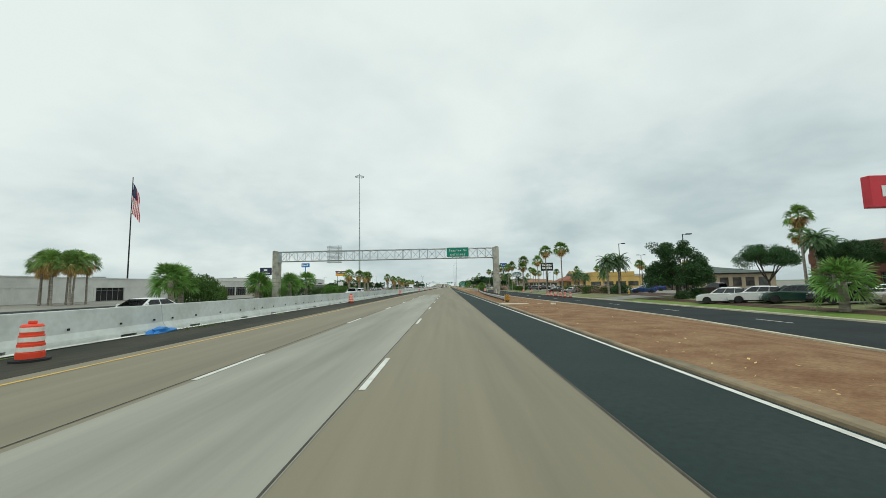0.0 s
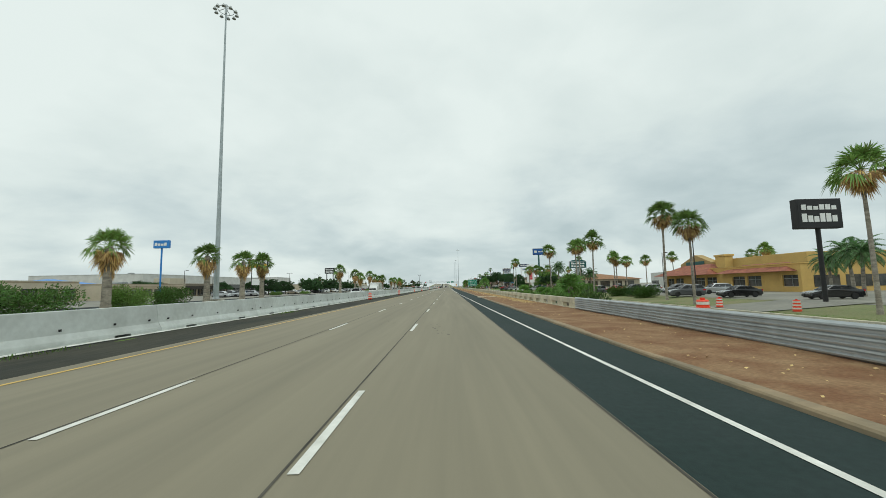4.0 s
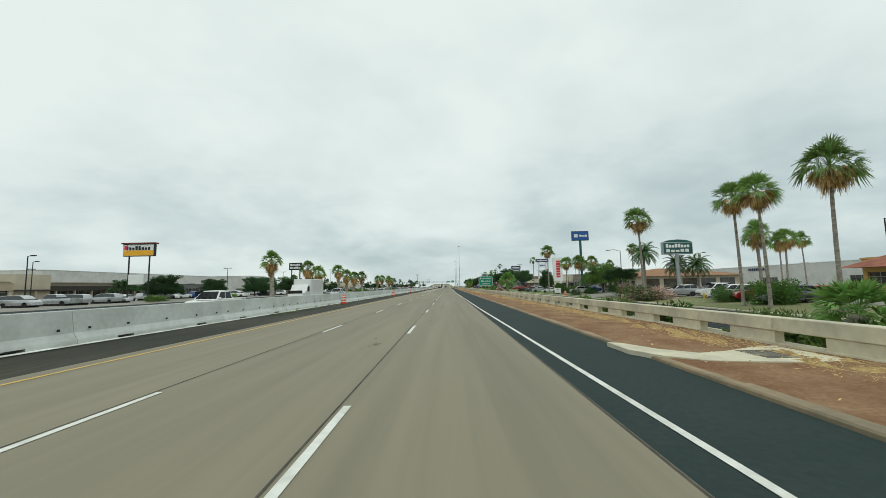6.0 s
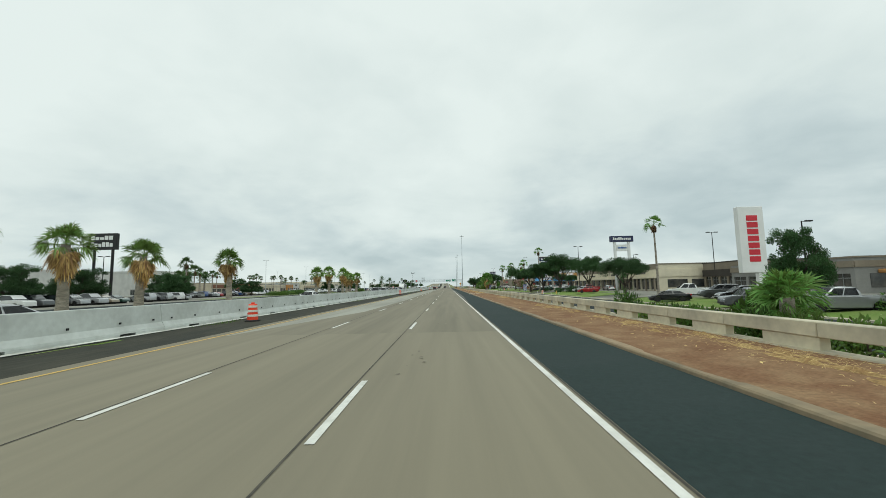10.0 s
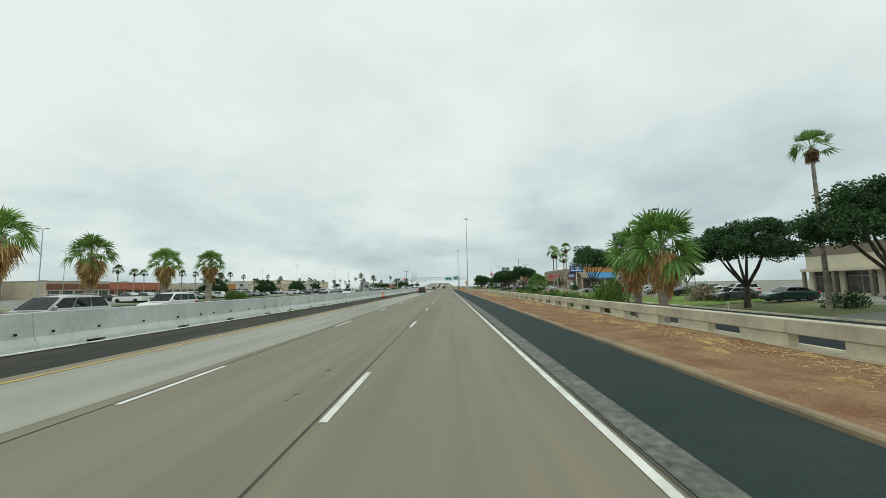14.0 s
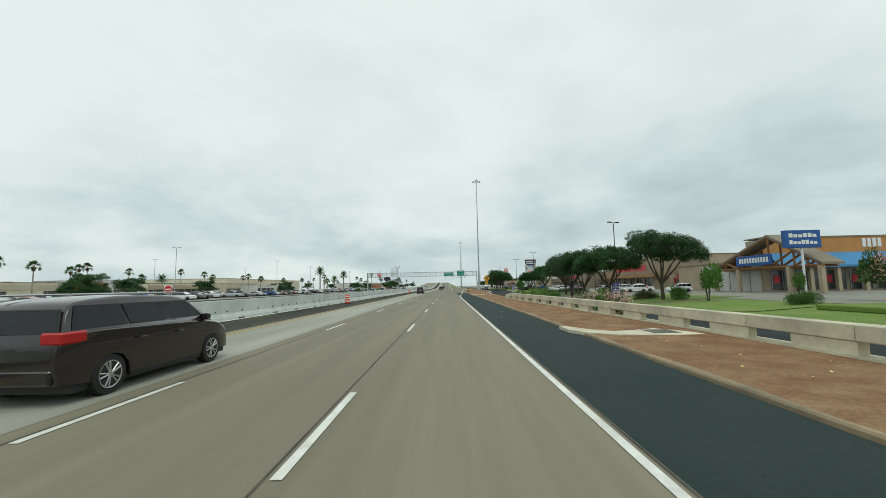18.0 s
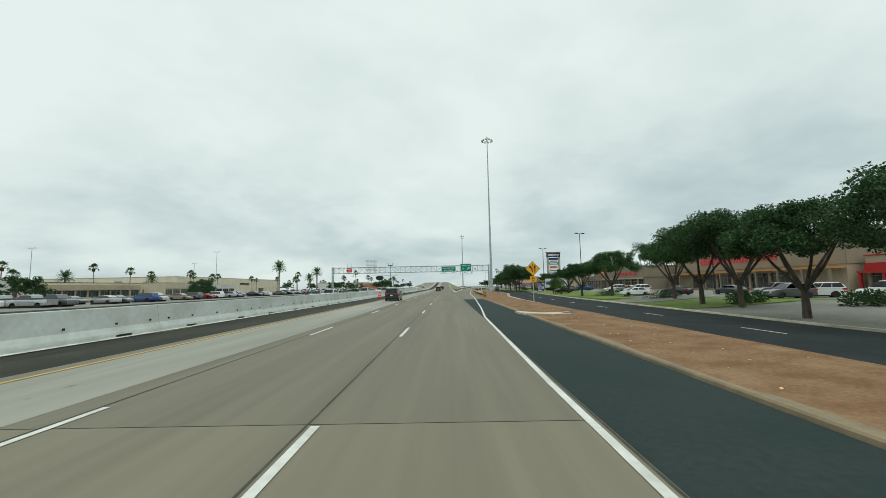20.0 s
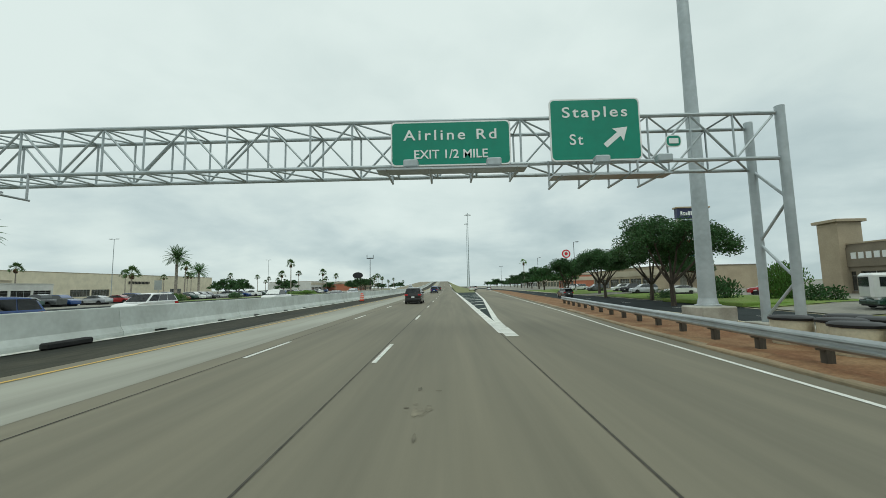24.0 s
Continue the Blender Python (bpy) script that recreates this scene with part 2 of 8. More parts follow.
FROND_B = leaf_mat("bright fan palm leaf", (0.165, 0.31, 0.075), trans=0.42)
DEAD = leaf_mat("dead palm leaf", (0.54, 0.37, 0.165), 0.2, 0.5, 0.85, 0.2)
FEATHER = leaf_mat("feather palm leaf", (0.085, 0.16, 0.06), trans=0.35)
OAKLEAF = leaf_mat("live oak leaf", (0.046, 0.104, 0.034), 0.2, 0.45, trans=0.3)
SHRUB = leaf_mat("shrub leaf", (0.075, 0.155, 0.030), 0.3, 0.5)
SHRUB_L = leaf_mat("light shrub leaf", (0.125, 0.215, 0.045), 0.25, 0.5)
BLOOM = leaf_mat("pink blossom", (0.66, 0.43, 0.39), 0.15, 0.35, 0.7, 0.2)
GLASS_D = mat("dark window glass", (0.02, 0.025, 0.028), 0.06, var=0.05, bump=0, spec=0.8)
STORE_GLASS = mat("shopfront glass", (0.035, 0.04, 0.042), 0.08, var=0.3, scale=0.4, fine=1.5, bump=0, spec=0.7,
                  col2=(0.10, 0.095, 0.085))
RIM = mat("alloy wheel", (0.55, 0.55, 0.56), 0.3, 0.9, var=0.06, bump=0)
TAIL = mat("red lamp lens", (0.42, 0.012, 0.015), 0.2, var=0.05, bump=0)
HEADL = mat("clear lamp lens", (0.72, 0.74, 0.75), 0.12, 0.2, var=0.05, bump=0)
TRIM = mat("black plastic trim", (0.025, 0.025, 0.026), 0.6, var=0.1, bump=0.05)


def paint(name, col, metal=0.35):
    return mat(name, col, 0.24, metal, var=0.04, scale=0.6, fine=3, bump=0, coat=0.8)


PAINTS = [paint("white car paint", (0.72, 0.73, 0.72), 0.0), paint("black car paint", (0.008, 0.008, 0.009), 0.1),
          paint("silver car paint", (0.46, 0.47, 0.48), 0.6), paint("grey car paint", (0.12, 0.125, 0.13), 0.5),
          paint("red car paint", (0.34, 0.014, 0.018)), paint("blue car paint", (0.015, 0.055, 0.20)),
          paint("tan car paint", (0.32, 0.27, 0.20), 0.4), paint("dark green car paint", (0.02, 0.06, 0.045)),
          paint("white car paint", (0.68, 0.69, 0.70), 0.0), paint("maroon black car paint", (0.010, 0.0055, 0.006), 0.1)]
PAINT_WORDS = ["white", "black", "silver", "dark grey", "red", "blue", "tan", "dark green", "white", "very dark maroon"]


# ---- building helpers ----
def part(name, bm, material, parent=None, label="", smooth=None):
    me = bpy.data.meshes.new(name)
    bm.to_mesh(me)
    bm.free()
    for one in material if isinstance(material, (list, tuple)) else (material,):
        me.materials.append(one)
    if smooth is not None:
        me.polygons.foreach_set("use_smooth", [True] * len(me.polygons))
        me.set_sharp_from_angle(angle=radians(smooth))
    ob = new(name, me)
    ob.parent = parent
    return tagged(ob, label)


def again(ob, m, parent=None, name=None, label=""):
    """Another object on the same mesh, at the pose m under its parent."""
    o = new(name or ob.name.split(".")[0], ob.data)
    o.parent = parent or ob.parent
    o.matrix_basis = m
    return tagged(o, label)


def thing(name, label, category, m=None, group="", kind=""):
    ob = tagged(new(name), label, category, group, kind)
    ob.empty_display_size = 0.2
    if m is not None:
        ob.matrix_basis = m
    return ob


def box(bm, x0, x1, y0, y1, z0, z1, bevel=0.0, m=None):
    vs = [bm.verts.new((x, y, z)) for z in (z0, z1) for x, y in ((x0, y0), (x1, y0), (x1, y1), (x0, y1))]
    if m is not None:
        for v in vs:
            v.co = m @ v.co
    fs = [bm.faces.new([vs[i] for i in q]) for q in
          ((3, 2, 1, 0), (4, 5, 6, 7), (0, 1, 5, 4), (1, 2, 6, 5), (2, 3, 7, 6), (3, 0, 4, 7))]
    if bevel:
        es = list({e for f in fs for e in f.edges})
        bmesh.ops.bevel(bm, geom=es, offset=bevel, segments=1, affect="EDGES")


def boxes(*args, bevel=0.0):
    bm = bmesh.new()
    for a in args:
        box(bm, *a, bevel=bevel)
    return bm


def tube(bm, p0, p1, r0, r1=None, seg=8, caps=True):
    p0, p1 = Vector(p0), Vector(p1)
    r1 = r0 if r1 is None else r1
    q = (p1 - p0).to_track_quat("Z", "Y")
    rings = []
    for p, r in ((p0, r0), (p1, r1)):
        rings.append([bm.verts.new(p + q @ Vector((r * math.cos(a), r * math.sin(a), 0)))
                      for a in (2 * math.pi * i / seg for i in range(seg))])
    for i in range(seg):
        j = (i + 1) % seg
        bm.faces.new((rings[0][i], rings[0][j], rings[1][j], rings[1][i]))
    if caps:
        bm.faces.new(rings[0][::-1])
        bm.faces.new(rings[1])


def tubes(*args, seg=8):
    bm = bmesh.new()
    for a in args:
        tube(bm, *a, seg=seg)
    return bm


def lathe(profile, seg=16):
    """A turned form from (radius, z) pairs, bottom to top."""
    bm = bmesh.new()
    rings = []
    for r, z in profile:
        rings.append([bm.verts.new((r * math.cos(a), r * math.sin(a), z))
                      for a in (2 * math.pi * i / seg for i in range(seg))])
    for a, b in zip(rings, rings[1:]):
        for i in range(seg):
            j = (i + 1) % seg
            bm.faces.new((a[i], a[j], b[j], b[i]))
    bm.faces.new(rings[0][::-1])
    bm.faces.new(rings[-1])
    return bm


def prism(bm, outline, lo, hi, axis="y"):
    """Sweep a closed outline along an axis. For y the outline is (x, z), for x it is (y, z), for z it is (x, y)."""
    def at(a, b, c):
        return {"y": (a, c, b), "x": (c, a, b), "z": (a, b, c)}[axis]
    lows = [bm.verts.new(at(a, b, lo)) for a, b in outline]
    highs = [bm.verts.new(at(a, b, hi)) for a, b in outline]
    n = len(outline)
    fs = [bm.faces.new((lows[i], lows[(i + 1) % n], highs[(i + 1) % n], highs[i])) for i in range(n)]
    fs += [bm.faces.new(lows[::-1]), bm.faces.new(highs)]
    bmesh.ops.recalc_face_normals(bm, faces=fs)


def ribbon(left, right, zl=0.0, zr=None):
    """A strip of ground between two polylines of (x, y[, z])."""
    bm = bmesh.new()
    a = [bm.verts.new((p[0], p[1], p[2] if len(p) > 2 else zl)) for p in left]
    b = [bm.verts.new((p[0], p[1], p[2] if len(p) > 2 else (zl if zr is None else zr))) for p in right]
    for i in range(len(a) - 1):
        bm.faces.new((a[i], b[i], b[i + 1], a[i + 1]))
    bmesh.ops.recalc_face_normals(bm, faces=bm.faces)
    if bm.faces and sum(f.normal.z for f in bm.faces) < 0:
        bmesh.ops.reverse_faces(bm, faces=bm.faces)
    return bm


def letters(body, size, material, parent, m, name="lettering", wide=1.0, width=None):
    cu = bpy.data.curves.new(name, "FONT")
    cu.body, cu.size, cu.align_x, cu.align_y = body, size, "CENTER", "CENTER"
    cu.extrude, cu.offset, cu.space_character = 0.004, size * 0.012, wide
    tmp = bpy.data.objects.new("tmp", cu)
    scene.collection.objects.link(tmp)
    bpy.context.view_layer.update()
    me = bpy.data.meshes.new_from_object(tmp.evaluated_get(bpy.context.evaluated_depsgraph_get()))
    bpy.data.objects.remove(tmp)
    bpy.data.curves.remove(cu)
    if width:
        xs = [v.co.x for v in me.vertices]
        k = width / (max(xs) - min(xs))
        me.transform(Matrix.Diagonal((k, 1, 1, 1)))
    me.materials.clear()
    me.materials.append(material)
    ob = new(name, me)
    ob.parent = parent
    ob.matrix_basis = m
    return ob


# text that faces back along the road (towards -y)
FACE = Matrix.Rotation(radians(90), 4, "X")


def facing(x, y, z):
    return Matrix.Translation((x, y, z)) @ FACE


def interp(pts, y):
    for (y0, a), (y1, b) in zip(pts, pts[1:]):
        if y <= y1:
            return a + (b - a) * (y - y0) / (y1 - y0)
    return pts[-1][1]


def rise(y):
    """Height of the main road: level, then climbing to the overpass far ahead."""
    if y < 720:
        return 0.0
    t = min(1.0, (y - 720) / 400)
    return 8.0 * t * t * (3 - 2 * t)


def drift(y):
    """Sideways bend of the main road far ahead."""
    return 0.0 if y < 690 else -0.00002 * (y - 690) ** 2


# ---- ground, roads and verges ----
def sheet(name, bm, material, label, category, z=0.0, smooth=None):
    ob = part(name, bm, material, None, "", smooth)
    ob.location.z = z
    return tagged(ob, label, category, kind="structure")


def low(y):
    """How far the ground right of the motorway lies below the road."""
    return -0.95 * min(1.0, max(0.0, (760 - y) / 120))


def lie(x, y):
    """Height of the ground right of the frontage road, which climbs gently to the car parks."""
    return low(y) * (1 - 0.58 * min(1.0, max(0.0, (x - 28) / 9)))


def wide(x, y):
    return 1.6 + (x - 1.6) * (1 - 0.597 * low(y))


YS = [-90, -40, 0, 40, 100, 200, 300, 400, 500, 600, 640, 650, 670] + list(range(690, 1090, 20)) + [1150, 1300]


def strip(name, xl, xr, material, label, category, y0=-90, y1=1300, dz=0.0, raised=True, ys=None, sunk=False):
    """A strip along the road between two edges; an edge is a number or (y, x) pairs."""
    ys = sorted({y0, y1, *[y for y in (ys or YS) if y0 < y < y1],
                 *[p[0] for e in (xl, xr) if not isinstance(e, (int, float)) for p in e if y0 < p[0] < y1]})
    def x(e, y):
        return (e if isinstance(e, (int, float)) else interp(e, y)) + (drift(y) if raised else 0)
    def z(y):
        return dz + (rise(y) if raised else 0)
    if sunk:
        bm = bmesh.new()
        n = 1 if max(x(xr, y) for y in ys) < 29 else 12
        rows = []
        for y in ys:
            p, q = x(xl, y), x(xr, y)
            q1 = min(q, max(p + 0.5, 60)) if n > 1 else q
            xs = [p + (q1 - p) * k / n for k in range(n + 1)] + ([q] if n > 1 else [])
            rows.append([bm.verts.new((u, y, dz + lie(u, y))) for u in xs])
        for r0, r1 in zip(rows, rows[1:]):
            for k in range(len(r0) - 1):
                if (r0[k + 1].co - r0[k].co).length > 1e-4:
                    bm.faces.new((r0[k], r0[k + 1], r1[k + 1], r1[k]))
        return sheet(name, bm, material, label, category)
    return sheet(name, ribbon([(x(xl, y), y, z(y)) for y in ys], [(x(xr, y), y, z(y)) for y in ys]), material, label, category)


bm = bmesh.new()
bmesh.ops.create_grid(bm, x_segments=8, y_segments=8, size=2400)
sheet("ground", bm, EARTH, "flat open ground reaching to the horizon", "ground", -1.12)

# the carriageway's base colour steps darker past y 262 and past y 498
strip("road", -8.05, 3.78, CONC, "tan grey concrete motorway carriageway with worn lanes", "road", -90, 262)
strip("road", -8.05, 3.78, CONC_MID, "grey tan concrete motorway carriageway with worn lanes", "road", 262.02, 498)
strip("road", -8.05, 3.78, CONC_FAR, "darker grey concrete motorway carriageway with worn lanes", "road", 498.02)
EXIT_EDGE = [(-90, 6.35), (545, 6.4), (575, 6.9), (600, 8.4), (610, 8.9), (621, 9.8), (644, 11.2), (692, 14.4), (760, 19), (900, 22), (1300, 24)]
strip("road", 3.782, EXIT_EDGE, CONC_FAR, "tan concrete exit lane", "road", 545, 700, 0.0, False)
strip("road", [(700, 9.2), (760, 13.5), (900, 16), (1300, 17)], EXIT_EDGE, CONC, "tan concrete exit ramp", "road", 700, 1300, -0.01, False)
strip("road_shoulder", 3.782, 6.35, ASPH, "dark asphalt hard shoulder", "road shoulder", -90, 545, 0.0, False)
strip("road_shoulder", -11.4, -8.052, ASPH_OLD, "dusty dark asphalt median shoulder", "road shoulder")
strip("gutter", -11.638, -11.28, PALE_LIP, "pale concrete gutter strip below the barrier", "gutter", dz=0.03)
strip("road", -27.5, -12.3, CONC, "concrete carriageway for oncoming traffic", "road")
strip("road", -3.60, -0.10, CONC_NEW, "newer pale concrete lane panel", "road", -90, 87, 0.004)
WAVY = [(262, -7.2), (276, -4.7), (300, -4.15), (330, -4.35), (360, -4.0), (400, -4.3), (440, -4.1), (480, -4.5), (520, -4.25), (560, -4.6), (600, -4.4), (650, -4.8), (700, -4.5), (1300, -4.5)]
strip("road", -7.30, WAVY, CONC_NEW, "pale scuffed concrete left lane", "road", 262, 1300, 0.004)
strip("road", 3.80, [(290, 3.85), (310, 4.2), (330, 4.3), (350, 4.22), (375, 4.34), (400, 4.2), (425, 3.85)], GRAVEL, "rough milled edge of the shoulder", "road edge", 290, 425, 0.004, False)
for x in (-3.78, -0.13, 3.75):
    strip("road_joint", x - 0.017, x + 0.017, CONC_DARK, "dark sealed joint between concrete lanes", "road joint", -90, 690 if x > 3 else 1100, 0.006)
# lane markings
strip("road_line", -7.52, -7.40, YELLOW_LINE, "yellow edge line of the carriageway", "road marking", dz=0.008)
EDGE = [(-90, 6.25), (15, 6.2), (67, 5.8), (133, 4.66), (180, 4.02), (250, 3.62), (500, 3.62), (515, 3.85), (524, 4.4), (549, 5.6), (574, 6.45), (600, 7.85), (610, 8.35), (621, 9.3), (644, 10.7), (692, 13.9), (760, 18.4), (900, 21.4)]
strip("road_line", [(y, x - 0.06) for y, x in EDGE], [(y, x + 0.06) for y, x in EDGE], WHITE_LINE, "white edge line", "road marking", -90, 900, 0.009, False)
strip("road_line", 3.70, 3.84, WHITE_LINE, "white edge line past the gore", "road marking", 610, 1250, 0.008)
dash = part("lane_dash", boxes((-0.06, 0.06, -3.05, 0, 0.0, 0.004)), WHITE_LINE)
dash_home = tagged(thing("lane_dashes", "broken white lane line", "road marking"), kind="structure")
dash.parent = dash_home
dash.matrix_basis = pose(0, 10.32, 0.008)
for lane, phase in ((0.0, 0.0), (-3.66, 1.0)):
    for k in range(-6, 76):
        y = 10.32 + phase + 12.19 * k
        slope = math.degrees(math.atan((rise(y) - rise(y - 3)) / 3))
        if (lane, k) != (0.0, 0):
            again(dash, pose(lane + drift(y), y, rise(y) + 0.008, slope), dash_home)
# the gore
strip("gore", 3.85, [(610, 3.9), (616, 4.3), (646, 6.4), (718, 10.0)], ASPH, "dark paved gore between road and exit", "road", 610, 700, 0.006, False)
strip("road_line", 3.84, [(609, 4.3), (612, 4.35), (613, 4.1), (700, 4.1)], WHITE_LINE, "white gore edge line", "road marking", 609, 700, 0.011, False)
GR = [(609, 4.2), (616, 4.45), (646, 6.55), (700, 9.3)]
strip("road_line", [(y, x - 0.3) for y, x in GR], GR, WHITE_LINE, "white gore edge line", "road marking", 609, 700, 0.012, False)
bm = bmesh.new()
for k in range(9):
    y = 619 + 6.5 * k
    r = interp(GR, y) - 0.25
    if r > 4.6:
        vs = [bm.verts.new(p) for p in ((4.05, y - 1.2, 0.011), (r, y + 0.6, 0.011), (r, y + 1.3, 0.011), (4.05, y - 0.4, 0.011))]
        bm.faces.new(vs)
sheet("gore_hatching", bm, WHITE_LINE, "white hatch bars painted in the gore", "road marking")
# embankments of the climbing road
EB = list(range(700, 1100, 20)) + [1300]
sheet("embankment", ribbon([(4.3 + drift(y), y, rise(y)) for y in EB], [(interp([(700, 8.9), (760, 13), (900, 15.5), (1300, 16.5)], y), y, -0.02) for y in EB]), DRYGRASS, "grassy slope beside the climbing road", "embankment")
sheet("embankment", ribbon([(-27.5 + drift(y), y, rise(y)) for y in EB], [(-40 - rise(y), y, -0.1) for y in EB]), DRYGRASS, "grassy slope beside the climbing road", "embankment")

# median of soil between motorway and frontage road
FL = [(-90, 10.9), (0, 11.0), (30, 12.8), (50, 12.6), (75, 11.6), (118, 11.2), (480, 11.0), (500, 10.0), (515, 9.7), (540, 10.1), (566, 10.4), (590, 11.2), (609, 13.2), (625, 14.3), (660, 14.6), (692, 15.4), (760, 19.1)]
FR = [(-90, 18.0), (40, 18.2), (90, 17.6), (200, 18.2), (400, 18.2), (490, 16.2), (515, 15.6), (535, 16.1), (570, 16.9), (605, 18.6), (660, 21), (760, 25), (900, 28), (1300, 30)]
FL = [(y, wide(x, y)) for y, x in FL[:-3] + [(640, 14.45)] + FL[-3:]]
FR = [(y, wide(x, y)) for y, x in FR[:-4] + [(640, 20.1)] + FR[-4:]]
bm = bmesh.new()
rows = []
for i in range(0, 1040):
    y = -90 + i * 0.8
    spill = 0.14 * noise.noise((0, y * 0.35, 3)) + 0.07 * noise.noise((0, y * 1.7, 5))
    a, b = interp(EXIT_EDGE, y) + 0.16 + spill, max(interp(FL, y) - 0.3, interp(EXIT_EDGE, y) + 0.5)
    edge = min(max(10.2, a + 3.2), b - 0.2)
    row = []
    for k in range(12):
        x = a + (edge - a) * k / 11
        n = noise.noise((x * 0.5, y * 0.22, 0)) * 0.05
        row.append((x, 0.074 + (0.0 if k == 0 else max(-0.03, n) + 0.004 * k)))
    row += [(edge + (b - edge) * k / 3, 0.10 + (low(y) - 0.07) * k / 3 + 0.05 * noise.noise((k, y * 0.5, 2)) * (k < 3)) for k in (1, 2, 3)]
    rows.append([bm.verts.new((x, y, z)) for x, z in row])
for r0, r1 in zip(rows, rows[1:]):
    for k in range(14):
        bm.faces.new((r0[k], r0[k + 1], r1[k + 1], r1[k]))
sheet("soil_strip", bm, DIRT, "bare red brown soil between kerb and parapet", "soil", smooth=80)


def kerb_line(pts, y0, y1, w, h, label, raised=False, side=1, step=6.0, sunk=False, material=KERB):
    bm = bmesh.new()
    n = max(2, int((y1 - y0) / step))
    ring = None
    for i in range(n + 1):
        y = y0 + (y1 - y0) * i / n
        x, z = interp(pts, y) + (drift(y) if raised else 0), rise(y) if raised else low(y) if sunk else 0
        prof = [(0, -0.1), (0.02, h - 0.03), (0.05, h), (w, h), (w + 0.01, -0.1)]
        now = [bm.verts.new((x + side * a, y, z + b)) for a, b in prof]
        if ring:
            for a in range(4):
                bm.faces.new((ring[a], ring[a + 1], now[a + 1], now[a]))
        ring = now
    bmesh.ops.recalc_face_normals(bm, faces=bm.faces)
    return sheet("kerb", bm, material, label, "kerb")


kerb_line(EXIT_EDGE, -90, 760, 0.30, 0.075, "low stained concrete kerb along the shoulder")
kerb_line(FL, -90, 640, 0.25, 0.10, "pale kerb along the frontage road", side=-1, sunk=True, material=CREAM)
kerb_line(FR, -90, 900, 0.22, 0.14, "pale concrete kerb of the frontage road", sunk=True, material=CREAM)
strip("frontage_road", FL, FR, ASPH_F, "dark asphalt frontage road", "road", -90, 1300, -0.004, False, sunk=True)
strip("road_line", [(y, x + 0.25) for y, x in FL], [(y, x + 0.37) for y, x in FL], WHITE_LINE, "white edge line of the frontage road", "road marking", -90, 690, 0.006, False, sunk=True)
fdash_home = tagged(thing("lane_dashes", "broken white centre line of the frontage road", "road marking"), kind="structure")
for k in range(-5, 62):
    y = 4.0 + 12.19 * k
    again(dash, pose((interp(FL, y) + interp(FR, y)) / 2, y, low(y) + 0.004), fdash_home, "lane_dash")
# kerbside verges, lots and driveways beyond the frontage road
strip("grass_verge", [(y, x + 0.22) for y, x in FR], [(-90, 37), (640, 37), (760, 31), (1300, 36)], DRYGRASS, "patchy grass verge beside the frontage road", "grass", -90, 1300, 0.05, False, sunk=True)
strip("car_park", [(-90, 36), (640, 36), (760, 24), (1300, 26)], 400, LOT, "worn grey parking lot paving", "car park", -90, 1300, 0.075, False, sunk=True)
for y0, y1, x1, m_ in ((-60, 51, 19.9, GRASS), (62, 84, 24.5, DRYGRASS), (250, 272, 23, GRASS), (276, 299, 22.5, GRASS), (313, 324, 24, GRASS), (326, 352, 27, GRASS), (376, 396, 26, GRASS), (406, 434, 23.5, GRASS), (447, 466.5, 26.0, GRASS), (467, 481, 23.2, GRASS), (484, 500, 26, GRASS),
                       (523, 534, 27, GRASS), (552, 612, 25.5, GRASS), (622, 660, 28, GRASS), (670, 720, 32, GRASS)):
    strip("lawn", [(y, x + 0.24) for y, x in FR], wide(x1, y0), m_, "bright mown grass island with kerb", "grass", y0 + (9 if y0 > 0 else 0), y1 + 9, 0.11, False, sunk=True)
for y0, y1 in ((52, 61), (85, 92), (125, 133), (213, 226), (300, 312), (352, 362), (435, 446), (501, 522), (536, 550), (613, 621), (661, 669)):
    strip("driveway", [(y, x + 0.02) for y, x in FR], 38, LOT, "pale concrete driveway apron", "driveway", y0 + 9, y1 + 9, 0.115, False, sunk=True)
for y0, y1, a, b in ((-50, 50, 19.85, 21.2), (63, 80, 22.5, 27)):
    strip("mulch_bed", wide(a, y0), wide(b, y0), MULCH, "dark red mulch planting bed", "planting bed", y0, y1 + 9, 0.13, False, sunk=True)
strip("grass_verge", -38.5, -27.6, DRYGRASS, "dry grass verge with palms", "grass", -90, 690, -0.03, False)
strip("frontage_road", -47, -38.5, ASPH_F, "dark frontage road on the far side", "road", -90, 1300, -0.06, False)
strip("car_park", -600, -47, LOT, "wide grey parking lot paving", "car park", -90, 1300, -0.05, False)
strip("grass_verge", -53, -49, GRASS, "planted strip at the edge of the car park", "grass", 330, 480, -0.03, False)
strip("grass_verge", -52, -47.5, GRASS, "planted strip at the edge of the car park", "grass", 660, 760, -0.03, False)

# ---- median barrier ----
barrier = tagged(thing("median_barrier", "pale precast concrete median barrier in long segments", "barrier"), kind="structure")
bm = bmesh.new()
L = 9.10
upper = [(0.0, 0.12), (-0.02, 0.2), (-0.16, 0.42), (-0.27, 1.20), (-0.29, 1.22), (-0.47, 1.22), (-0.49, 1.20), (-0.60, 0.42), (-0.74, 0.2), (-0.76, 0.12)]
prism(bm, upper, 0, L, "y")
for a, b in ((0.0, 1.7), (2.5, 6.6), (7.4, L)):
    box(bm, -0.76, 0.0, a, b, 0.0, 0.118)
seg = part("barrier_segment", bm, BARR, barrier)
# lifting holes as solid blocks, their inner shade painted black
bm = bmesh.new()
for y in (0.55, 2.3, 4.5, 6.7, 8.5):
    box(bm, -0.125, -0.085, y - 0.04, y + 0.04, 0.52, 0.60)
plug = part("lifting_hole", bm, RECESS_SHADE, barrier)
first = True
